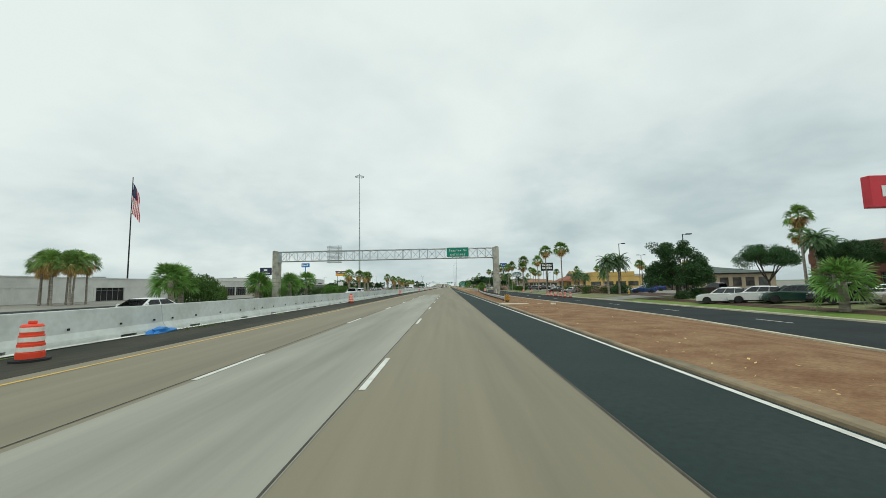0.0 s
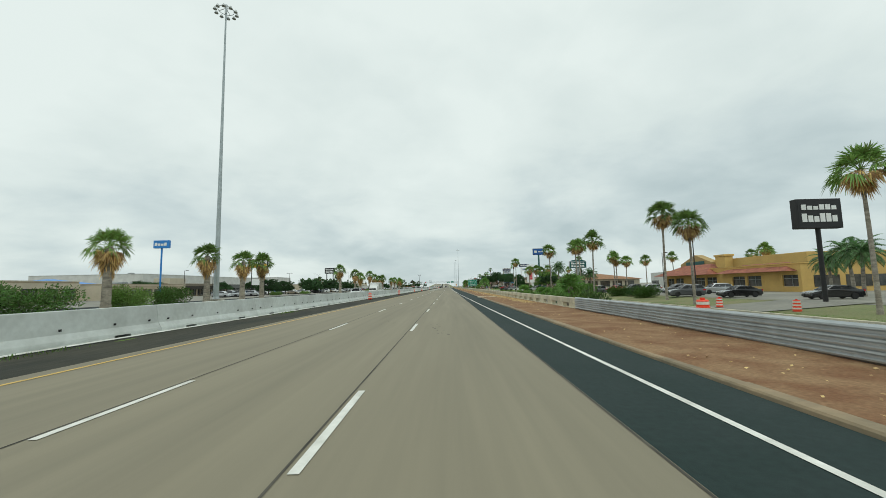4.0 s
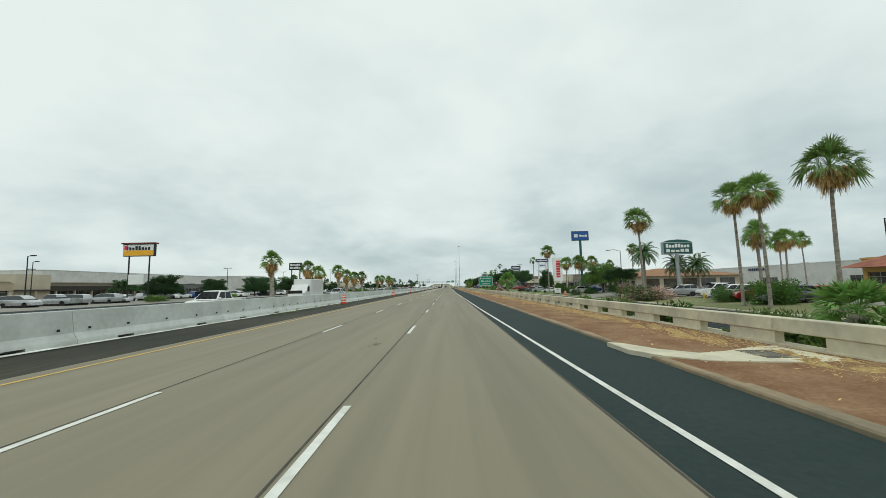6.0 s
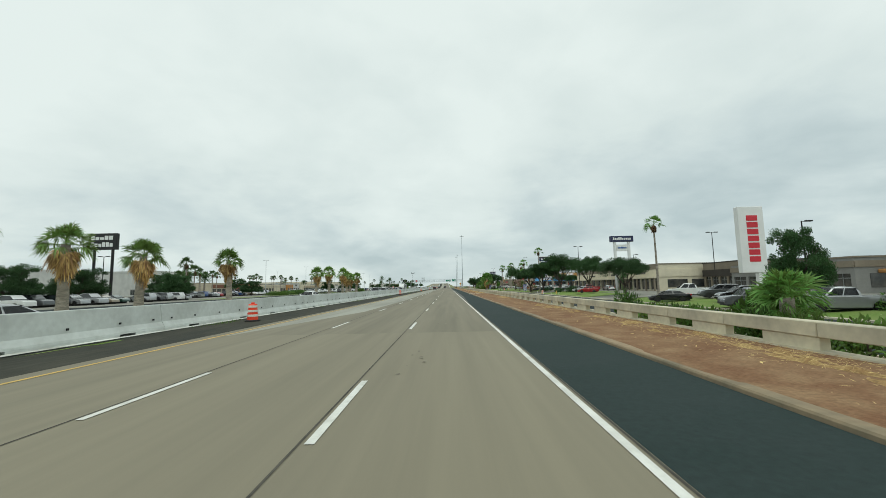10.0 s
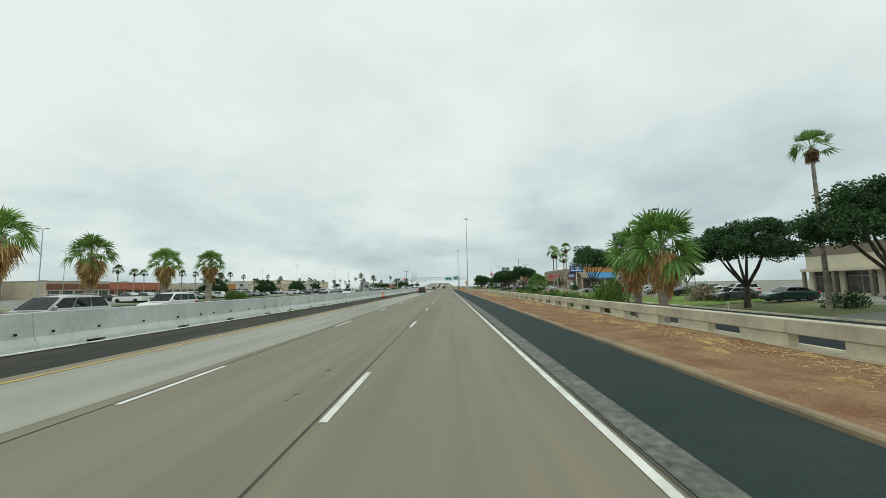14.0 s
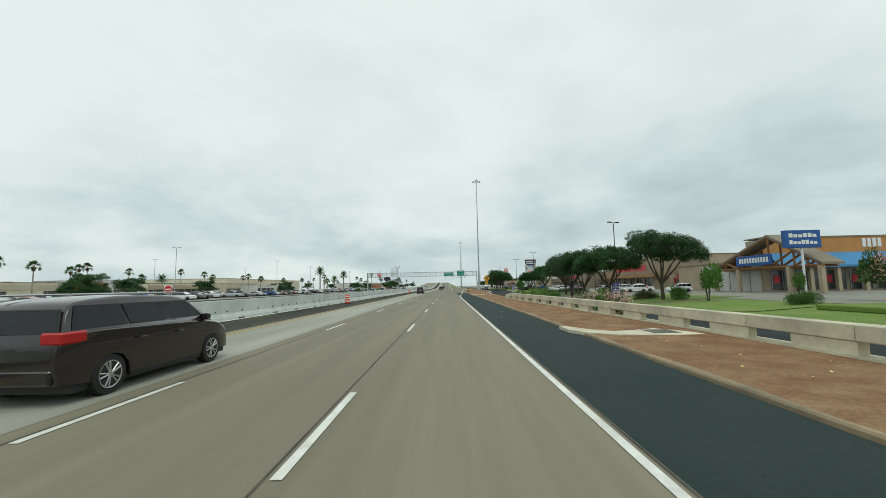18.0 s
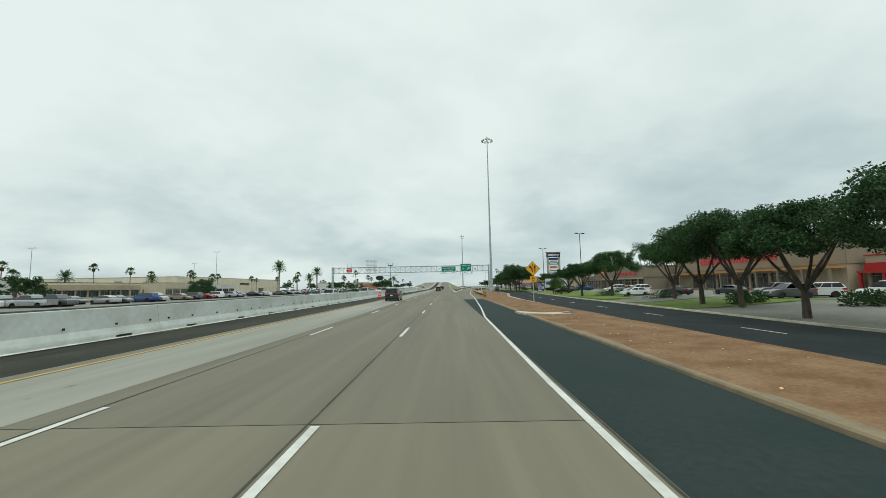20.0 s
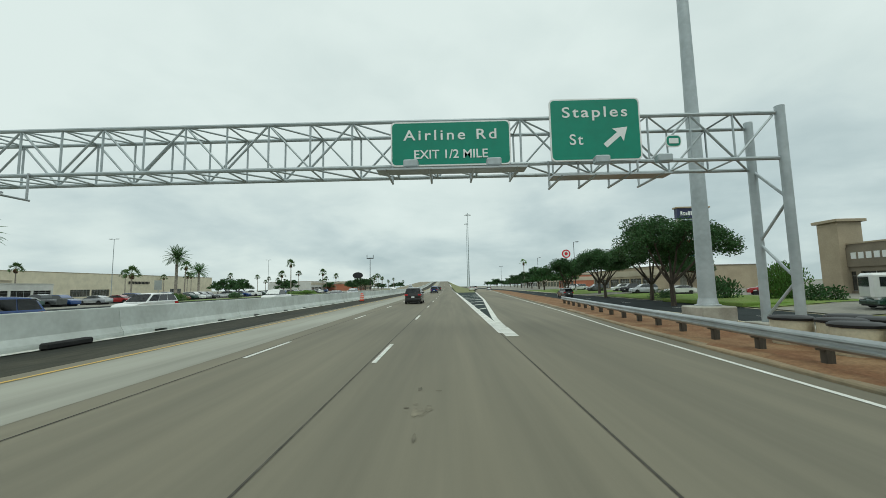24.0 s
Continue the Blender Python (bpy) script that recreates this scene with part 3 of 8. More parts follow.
for k in range(-9, 108):
    y = 0.2 + (L + 0.02) * k
    slope = math.degrees(math.atan((rise(y + L) - rise(y)) / L))
    turn = math.degrees(math.atan((drift(y) - drift(y + L)) / L))
    m = pose(-11.64 + drift(y), y, rise(y), slope, 0, turn)
    if first:
        seg.matrix_basis = plug.matrix_basis = m
        first = False
    else:
        again(seg, m)
        if k < 60:
            again(plug, m)

# ---- parapet rail on the right ----
parapet = tagged(thing("parapet", "cream concrete parapet with windowed openings below its beam", "parapet"), kind="structure")
PL = 3.05
beam = part("parapet_beam", boxes((-0.17, 0.17, 0.006, PL - 0.006, 0.44, 0.80), bevel=0.02), CREAM, parapet)
pier = part("parapet_post", boxes((-0.12, 0.14, 0, 1.65, 0.0, 0.436), bevel=0.012), CREAM, parapet)
plinth = part("parapet_plinth", boxes((-0.19, 0.21, 0.004, PL - 0.004, -0.1, 0.14)), CREAM, parapet)
PX = [(120, 10.35), (300, 10.3), (455, 10.5), (475, 10.0), (491, 9.3)]
for i in range(119):
    y = 127.5 + PL * i
    x = interp(PX, y)
    t = math.degrees(math.atan((interp(PX, y) - interp(PX, y + PL)) / PL))
    for piece, dx in ((beam, 0), (pier, 0), (plinth, 0)):
        m = pose(x, y, 0.02, 0, 0, t)
        if i == 0:
            piece.matrix_basis = m
        else:
            again(piece, m)
part("parapet_end", boxes((9.0, 9.38, 490.6, 492.6, -0.1, 0.6), bevel=0.04), CREAM, parapet)


# ---- guard rails ----
WBEAM = [(0.0, -0.155), (0.03, -0.13), (0.075, -0.10), (0.08, -0.06), (0.03, -0.02), (0.03, 0.02), (0.08, 0.06), (0.075, 0.10), (0.03, 0.13), (0.0, 0.155)]


def beam_along(pts, z, side=-1, step=1.0):
    """A two-wave steel beam along (y, x) pairs, waves towards the traffic."""
    bm = bmesh.new()
    y0, y1 = pts[0][0], pts[-1][0]
    n = int((y1 - y0) / step)
    prev = None
    for i in range(n + 1):
        y = y0 + (y1 - y0) * i / n
        x = interp(pts, y)
        now = [bm.verts.new((x + side * a, y, z + b)) for a, b in WBEAM] + [bm.verts.new((x + side * (a - 0.004), y, z + b)) for a, b in WBEAM[::-1]]
        if prev:
            k = len(now)
            for j in range(k):
                bm.faces.new((prev[j], prev[(j + 1) % k], now[(j + 1) % k], now[j]))
        else:
            bm.faces.new(now)
        prev = now
    bm.faces.new(prev[::-1])
    bmesh.ops.recalc_face_normals(bm, faces=bm.faces)
    return bm


post_proto = boxes((0.0, 0.18, -0.08, 0.08, -0.2, 0.66), bevel=0.01)
block_proto = boxes((-0.10, -0.002, -0.07, 0.07, 0.36, 0.68), bevel=0.01)


def guard_rail(label, pts, z=0.56, spacing=1.9, rails=1, chevron=True, drop=0.0):
    home = thing("guard_rail", label, "guard rail")
    for r in range(rails):
        part("rail", beam_along(pts, z - 0.0 if rails == 1 else 0.26 + 0.24 * r), GALV, home, "", 40)
    y, first, posts, blocks = pts[0][0] + 0.8, True, None, None
    while y < pts[-1][0]:
        m = pose(interp(pts, y) + 0.105, y, drop)
        if first:
            posts, blocks = part("post", tubes(((0.09, 0, -0.3), (0.09, 0, 0.66 - 2.2 * drop), 0.09), seg=10) if drop else post_proto.copy(), POST, home), part("block", block_proto.copy(), POST, home)
            posts.matrix_basis = blocks.matrix_basis = m
            first = False
        else:
            again(posts, m)
            again(blocks, m)
        y += spacing
    if chevron:
        x, y = pts[0][1], pts[0][0]
        part("end_terminal", boxes((x - 0.2, x + 0.2, y - 0.02, y + 0.55, 0.30, 0.82), bevel=0.03), GALV, home)
        plate = part("marker_plate", boxes((x - 0.22, x + 0.22, y - 0.05, y - 0.022, 0.28, 0.84)), SIGN_Y, home, "yellow and black striped end marker")
        bm = bmesh.new()
        for k in range(-2, 4):
            for j in range(8):
                xa, xb = x - 0.22 + 0.055 * j, x - 0.22 + 0.055 * (j + 1)
                za, zb = 0.30 + 0.20 * k + 0.055 * j, 0.30 + 0.20 * k + 0.055 * (j + 1)
                lo = [min(0.84, max(0.28, v)) for v in (za, zb, zb + 0.10, za + 0.10)]
                if min(lo[2], lo[3]) - max(lo[0], lo[1]) > 0.01:
                    bm.faces.new([bm.verts.new(p) for p in ((xa, y - 0.055, lo[0]), (xb, y - 0.055, lo[1]), (xb, y - 0.055, lo[2]), (xa, y - 0.055, lo[3]))])
        part("marker_stripes", bm, INK, plate)
        part("end_post", boxes((x - 0.1, x + 0.1, y + 0.1, y + 0.3, -0.2, 0.3)), POST, home)
    return home


guard_rail("galvanised two-wave guard rail on timber posts with striped end marker", [(39.5, 7.45), (60, 7.75), (75, 8.2), (104, 9.7)], z=0.45, drop=-0.1)
guard_rail("triple galvanised guard rail joining the concrete parapet", [(106.5, 9.9), (118, 10.15), (127.4, 10.15)], rails=3, spacing=1.3)
guard_rail("galvanised guard rail with striped end marker beside the exit lane", [(553, 7.4), (576, 7.95), (592, 8.6), (604, 9.35), (618, 10.6), (630, 11.9)])

# ---- storm drain inlets in the soil strip ----
def inlet(y):
    home = thing("storm_drain", "pale concrete drain inlet with grate in the soil", "storm drain", pose(0, y, 0.03), "storm drains")
    bm = bmesh.new()
    prism(bm, [(6.12, 1.0), (6.5, 0.1), (7.1, -0.55), (8.0, -0.75), (9.0, -0.9), (9.95, -0.8), (9.95, 1.2), (9.2, 1.0), (8.3, 0.55), (7.5, 0.35), (6.9, 1.0), (6.45, 2.1), (6.12, 2.3)], -0.1, 0.085, "z")
    part("apron", bm, CREAM, home)
    bm = bmesh.new()
    for k in range(7):
        box(bm, 8.5, 9.4, -0.45 + 0.15 * k, -0.36 + 0.15 * k, 0.087, 0.096)
    part("grate", bm, GRAVEL, home)


for y in (159.6, 328.5, 455.9, 516):
    inlet(y)
gutter = thing("gutter_strip", "pale broken concrete gutter strip across the soil", "gutter", pose(0, 0, 0.03))
bm = bmesh.new()
prism(bm, [(6.15, 36.0), (6.5, 35.5), (7.9, 34.6), (9.0, 33.8), (9.75, 34.4), (8.6, 35.4), (7.3, 36.5), (6.7, 37.5)], -0.1, 0.10, "z")
part("strip", bm, CREAM, gutter)
chunk = thing("concrete_chunk", "broken pale concrete kerb piece lying in the soil", "rubble", pose(10.6, 34.2, 0.03, 0, 0, -18))
part("chunk", boxes((-0.22, 0.22, -0.75, 0.75, -0.05, 0.13), bevel=0.05), CREAM, chunk)


# ---- gantries ----
def truss(home, x0, x1, y, zb, zt, deep, n, material, r=0.06):
    """A box truss across the road: four chords, and braces bay by bay."""
    dx = (x1 - x0) / n
    corners = [(a, b) for a in (0, deep) for b in (zb, zt)]
    for a, b in corners:
        part("chord", tubes(((x0, y + a, b), (x1, y + a, b), r * 1.5)), material, home)
    h = zt - zb
    brace = part("brace_panel", tubes(((0, 0, 0), (0, 0, h), r * 0.8), ((0, 0, 0), (dx, 0, h), r * 0.8), seg=6), material, home)
    cross = part("cross_panel", tubes(((0, 0, 0), (0, deep, 0), r * 0.7), ((0, 0, 0), (dx, deep, 0), r * 0.7), seg=6), material, home)
    back = part("brace_panel", tubes(((0, 0, 0), (0, 0, h), r * 0.8), ((0, 0, h), (dx, 0, 0), r * 0.8), seg=6), material, home)
    for i in range(n):
        for ob, m in ((brace if i % 2 else back, pose(x0 + dx * i, y, zb)), (back if i % 2 else brace, pose(x0 + dx * i, y + deep, zb)),
                      (cross, pose(x0 + dx * i, y, zb)), (cross, pose(x0 + dx * i, y, zt))):
            again(ob, m, home)
    brace.matrix_basis, back.matrix_basis, cross.matrix_basis = pose(x0, y, zb), pose(x1 - dx, y + deep, zb), pose(x1 - dx, y, zt)


def panel_sign(home, x0, x1, y, z0, z1, colour, name="sign_panel", border=0.07, rim=SIGN_W):
    """A flat sign with rounded corners and a painted border line, facing back along the road."""
    def rounded(a, b, c, d, r):
        pts = []
        for cx, cz, s in ((b - r, d - r, 0), (a + r, d - r, 90), (a + r, c + r, 180), (b - r, c + r, 270)):
            pts += [(cx + r * math.cos(radians(s + k * 22.5)), cz + r * math.sin(radians(s + k * 22.5))) for k in range(5)]
        return pts
    bm = bmesh.new()
    prism(bm, rounded(x0, x1, z0, z1, 0.16), y, y + 0.05, "y")
    base = part(name, bm, rim if border else colour, home)
    if border:
        bm = bmesh.new()
        prism(bm, rounded(x0 + border, x1 - border, z0 + border, z1 - border, 0.14), y - 0.005, y + 0.01, "y")
        part("sign_face", bm, colour, base)
    return base


g1 = thing("sign_gantry", "steel truss sign gantry on weathered concrete columns", "sign gantry")
truss(g1, -34.6, 11.5, 82.6, 7.75, 9.8, 1.5, 26, GALV, 0.055)
for x in (-35.2, 11.9):
    s = 1 if x > 0 else -1
    bm = bmesh.new()
    prism(bm, [(x - 0.56, -1.1), (x + 0.56, -1.1), (x + 0.56, 9.9), (x + s * 0.2, 10.1), (x - 0.56, 9.9)] if s > 0 else
          [(x - 0.56, -1.1), (x + 0.56, -1.1), (x + 0.56, 9.9), (x - 0.2, 10.1), (x - 0.56, 9.9)], 82.4, 84.35, "y")
    part("column", bm, PILLAR, g1)
    part("truss_bracket", boxes((x - s * 0.56 - 0.12, x - s * 0.56 + 0.12, 82.45, 84.3, 7.5, 9.85), bevel=0.02), GALV, g1)
    for z in (2.4, 3.3, 4.2):
        part("column_joint", boxes((x - 0.566, x + 0.566, 82.394, 84.356, z, z + 0.03)), CONC_DARK, g1)
panel = panel_sign(g1, 1.4, 6.1, 82.2, 7.9, 9.95, GREEN, border=0.06)
letters("Staples St", 0.62, SIGN_W, panel, facing(3.75, 82.185, 9.3), wide=1.25, width=3.75)
letters("EXIT 1/2 MILE", 0.5, SIGN_W, panel, facing(3.75, 82.185, 8.4), width=3.1)
backing = part("sign_back", boxes((-24.1, -20.9, 82.31, 82.34, 7.2, 7.36)), ALU, g1, "bare louvred back of a sign for oncoming traffic")
for k in range(1, 14):
    part("slat", boxes((-24.1, -20.9, 82.3, 82.34, 7.2 + 0.27 * k, 7.32 + 0.27 * k)), GALV, backing)
for x in (-23.5, -21.6):
    part("sign_bracket", boxes((x, x + 0.12, 82.18, 82.29, 7.1, 10.9)), GALV, backing)

g2 = thing("sign_gantry", "pale steel truss sign gantry on paired tubular columns", "sign gantry", pose(0, 0.3, -0.06))
truss(g2, -32.6, 13.9, 608.6, 6.25, 7.95, 1.5, 30, STEEL_W, 0.05)
for x in (-32.9, 14.1):
    for y in (608.6, 610.1):
        part("column", tubes(((x, y, -0.1), (x, y, 8.2), 0.16), seg=12), STEEL_W, g2, "", 40)
    for k in range(4):
        za, zb2 = 0.4 + 1.45 * k, 1.85 + 1.45 * k
        ya, yb = (608.6, 610.1) if k % 2 else (610.1, 608.6)
        part("brace", tubes(((x, ya, za), (x, yb, zb2), 0.05)), STEEL_W, g2)
    part("footing", boxes((x - 0.5, x + 0.5, 608.1, 610.6, -1.1, 0.25), bevel=0.03), PILLAR, g2)
p1 = panel_sign(g2, -0.1, 4.15, 608.1, 6.1, 7.72, GREEN, border=0.05)
letters("Airline Rd", 0.52, SIGN_W, p1, facing(2.02, 608.085, 7.2), wide=1.3, width=3.3)
letters("EXIT 1/2 MILE", 0.44, SIGN_W, p1, facing(2.02, 608.085, 6.5), width=2.6)
p2 = panel_sign(g2, 5.55, 8.75, 608.1, 6.15, 8.42, GREEN, border=0.05)
letters("Staples", 0.54, SIGN_W, p2, facing(7.15, 608.085, 7.9), wide=1.25, width=2.3)
letters("St", 0.54, SIGN_W, p2, facing(6.45, 608.085, 6.9), wide=1.2)
bm = bmesh.new()
arrow = [(-0.5, -0.09), (0.15, -0.09), (0.1, -0.3), (0.55, 0.0), (0.1, 0.3), (0.15, 0.09), (-0.5, 0.09)]
prism(bm, arrow, 0, 0.006, "z")
ar = part("exit_arrow", bm, SIGN_W, p2)
ar.matrix_basis = facing(7.85, 608.09, 7.0) @ Matrix.Rotation(radians(40), 4, "Z")
p3 = panel_sign(g2, 9.65, 10.2, 608.2, 6.62, 7.05, GREEN, "milepost_plate", border=0.03)
part("plate_bar", boxes((9.76, 10.09, 608.185, 608.194, 6.74, 6.93)), SIGN_W, p3)
p4 = panel_sign(g2, -28.5, -26.8, 608.2, 6.5, 7.8, SIGN_R, border=0.04)
letters("WRONG", 0.36, SIGN_W, p4, facing(-27.65, 608.185, 7.4), width=1.35)
letters("WAY", 0.36, SIGN_W, p4, facing(-27.65, 608.185, 6.9), width=0.95)
for a, b, z1 in ((-23.1, -19.7, 10.4),):
    backing = part("sign_back", boxes((a, b, 610.3, 610.34, 6.14, 6.3)), ALU, g2, "bare louvred back of a sign for oncoming traffic")
    for k in range(int((z1 - 6.4) / 0.4)):
        part("slat", boxes((a, b, 610.3, 610.34, 6.55 + 0.4 * k, 6.65 + 0.4 * k)), GALV, backing)
for x, y, z0, z1 in ((-22.5, 610.18, 6.1, 10.5), (-20.4, 610.18, 6.1, 10.5), (-28.2, 608.3, 6.0, 9.2), (-27.2, 608.3, 6.0, 9.2)):
    part("sign_bracket", boxes((x, x + 0.1, y, y + 0.1, z0, z1)), GALV, g2)
for a, b in ((-0.1, 4.15), (5.55, 8.75), (-26.5, -13.5)):
    part("catwalk", boxes((a - 0.3, b + 0.3, 606.9, 607.5, 5.3 if a < -5 or a > 5 else 5.62, 5.36 if a < -5 or a > 5 else 5.68)), GALV, g2)
    for k in range(4):
        x = a + (b - a) * k / 3
        zc = 5.3 if a < -5 or a > 5 else 5.62
        part("catwalk_hanger", tubes(((x, 608.5, 6.3), (x, 608.5, zc), 0.04), ((x, 608.6, zc), (x, 606.8, zc), 0.04), seg=6), GALV, g2)
for x in (0.7, 3.4, 6.9, 8.9):
    part("sign_lamp", boxes((x - 0.24, x + 0.24, 606.95, 607.25, 5.72, 5.98), bevel=0.04), STEEL_W, g2, "pale sign light housing")


# ---- high masts ----
def high_mast(x, y, h):
    home = thing("high_mast_light", "tall tapered galvanised high mast with a ring of lamps", "street lamp", pose(x, y, 0), "high masts")
    part("footing", boxes((-0.9, 0.9, -0.9, 0.9, -0.3, 0.5), bevel=0.06), PILLAR, home)
    bm = lathe([(0.42, 0.5), (0.36, 8), (0.27, 20), (0.19, 34), (0.12, h - 1)], 14)
    part("pole", bm, STEEL_W, home, "", 40)
    part("base_flange", lathe([(0.62, 0.5), (0.62, 0.56), (0.5, 0.6), (0.43, 0.9)], 14), GALV, home)
    bm = bmesh.new()
    for k in range(16):
        a, b = 2 * math.pi * k / 16, 2 * math.pi * (k + 1) / 16
        tube(bm, (1.25 * math.cos(a), 1.25 * math.sin(a), h - 1), (1.25 * math.cos(b), 1.25 * math.sin(b), h - 1), 0.05, seg=6)
    for k in range(4):
        a = math.pi * k / 2
        tube(bm, (0, 0, h - 0.6), (1.25 * math.cos(a), 1.25 * math.sin(a), h - 1), 0.05, seg=6)
    tube(bm, (0, 0, h - 1.6), (0, 0, h), 0.2, seg=8)
    part("ring", bm, GALV, home)
    lamp = part("lamp", lathe([(0.12, 0.45), (0.30, 0.1), (0.32, 0)][::-1], 10), ALU, home)
    for k in range(10):
        a = 2 * math.pi * k / 10
        m = pose(1.65 * math.cos(a), 1.65 * math.sin(a), h - 1.45)
        if k:
            again(lamp, m)
        else:
            lamp.matrix_basis = m
    return home


for x, y, h in ((-35.4, 162.6, 50.5), (15.5, 615.9, 50.1), (14.6, 830, 46), (19.2, 940, 58)):
    high_mast(x, y, h)


# ---- traffic drums ----
def drum_proto():
    home = thing("traffic_drum", "orange traffic drum with white reflective bands on a rubber base", "traffic drum", group="traffic drums")
    part("base", lathe([(0.42, 0), (0.42, 0.06), (0.33, 0.09)], 16), RUBBER, home)
    part("body", lathe([(0.30, 0.06), (0.30, 0.24), (0.285, 0.25), (0.285, 0.47), (0.265, 0.48), (0.265, 0.70), (0.245, 0.71), (0.245, 0.95), (0.20, 1.0)], 18), ORANGE, home, "", 40)
    for z0, r in ((0.27, 0.290), (0.53, 0.270), (0.79, 0.250)):
        part("reflective_band", lathe([(r - 0.02, z0), (r, z0 + 0.005), (r, z0 + 0.13), (r - 0.02, z0 + 0.135)], 18), REFLECT, home, "", 40)
    part("handle", boxes((-0.1, 0.1, -0.02, 0.02, 1.0, 1.09), bevel=0.015), ORANGE, home)
    return home


drum = drum_proto()
drum.matrix_basis = pose(-9.9, 10.9, 0, 0, 0, 20)
for i, (x, y) in enumerate(((-10.3, 47.8), (-10.0, 93.8), (-10.2, 159.4), (-10.3, 194.8), (-9.6, 229.8), (-9.8, 269.2), (-9.9, 340.2), (-9.8, 412.3), (-10.0, 487.4), (-9.9, 559.2), (-9.9, 648),
                            (16.8, 68), (16.6, 70.5), (16.5, 73.2), (16.5, 76.8), (16.4, 79.6), (16.3, 82), (19.6, 124), (18.7, 131), (19, 203), (19.2, 234), (18.9, 350), (18.8, 424), (12.6, 118))):
    copy_thing(drum, pose(wide(x, y), y + 9, low(y) + 0.06, 0, 0, 37 * i) if x > 15 else pose(x, y, 0, 0, 0, 37 * i))


# ---- crash cushion drums ----
def cushion(x, y, colour, word):
    home = thing("crash_drum", word + " sand-filled crash cushion drum with black lid", "crash drum", pose(x, y, 0.02), "crash cushion")
    part("body", lathe([(0.42, 0), (0.46, 0.15), (0.46, 0.68), (0.44, 0.74)], 18), colour, home, "", 40)
    part("lid", lathe([(0.49, 0.70), (0.50, 0.76), (0.44, 0.80), (0.2, 0.82)], 18), INK, home, "", 40)


for i in range(13):
    y = 594.5 + 0.95 * i
    cushion(10.45 + 0.10 * i - (0.0 if i % 2 else 0.5), y, YBARREL if i < 2 else WBARREL, "yellow" if i < 2 else "pale stained")
    if i > 5:
        cushion(11.5 + 0.10 * i, y, WBARREL, "pale stained")


# ---- road signs on posts ----
bot = thing("guide_sign", "green guide sign on two steel posts in the soil strip", "road sign")
pb = panel_sign(bot, 8.85, 12.05, 242.2, 1.75, 3.95, GREEN, border=0.05)
letters("Botanical", 0.5, SIGN_W, pb, facing(10.45, 242.185, 3.45), wide=1.2, width=2.6)
letters("Gardens", 0.5, SIGN_W, pb, facing(10.45, 242.185, 2.8), wide=1.2, width=2.15)
letters("NEXT EXIT", 0.42, SIGN_W, pb, facing(10.45, 242.185, 2.15), width=1.85)
for x in (9.5, 11.4):
    part("post", boxes((x - 0.05, x + 0.05, 242.27, 242.36, -0.7, 3.8)), GALV, bot)
mg = thing("warning_sign", "amber diamond merge sign with speed plate on a post", "road sign", pose(10.7, 533.5, 0))
part("post", boxes((-0.04, 0.04, 0.03, 0.10, -0.6, 4.0)), GALV, mg)
for size, material, dy, nm in ((0.78, INK, 0.0, "diamond_edge"), (0.74, SIGN_Y, -0.012, "diamond_face")):
    bm = bmesh.new()
    prism(bm, [(0, -size), (size, 0), (0, size), (-size, 0)], dy, dy + 0.02, "y")
    ob = part(nm, bm, material, mg)
    ob.matrix_basis = pose(0, 0, 3.45)
bm = bmesh.new()
prism(bm, [(0.16, -0.38), (0.26, -0.38), (0.26, 0.12), (0.36, 0.12), (0.21, 0.40), (0.06, 0.12), (0.16, 0.12)], -0.022, -0.012, "y")
prism(bm, [(-0.08, -0.38), (0.02, -0.38), (-0.02, -0.1), (-0.17, 0.10), (-0.09, 0.17), (-0.35, 0.36), (-0.36, 0.05), (-0.26, 0.06), (-0.12, -0.14)], -0.022, -0.012, "y")
for k in range(4):
    box(bm, -0.03, 0.03, -0.022, -0.012, 0.0 + 0.14 * k, 0.08 + 0.14 * k)
ob = part("merge_symbol", bm, INK, mg)
ob.matrix_basis = pose(0, 0, 3.45)
part("speed_plate", boxes((-0.32, 0.32, -0.012, 0.01, 2.05, 2.66)), SIGN_Y, mg)
letters("45", 0.36, INK, mg, facing(0, -0.018, 2.45))
letters("MPH", 0.16, INK, mg, facing(0, -0.018, 2.17))


def post_sign(name, label, x, y, z, face, round_=False, w=0.75, h=0.75, bar=None):
    home = thing(name, label, "road sign", pose(x, y, lie(x, y) if x > 16 else 0))
    part("post", boxes((-0.03, 0.03, 0.02, 0.08, -0.1, z + h / 2)), GALV, home)
    if round_:
        bm = bmesh.new()
        prism(bm, [(w / 2 * math.cos(a), w / 2 * math.sin(a)) for a in (math.pi / 12 * k for k in range(24))], 0, 0.015, "y")
    else:
        bm = boxes((-w / 2, w / 2, 0, 0.015, -h / 2, h / 2))
    ob = part("plate", bm, face, home)
    ob.matrix_basis = pose(0, 0, z)
    if bar:
        part("plate_bar", boxes(bar), SIGN_W, home)
    return home


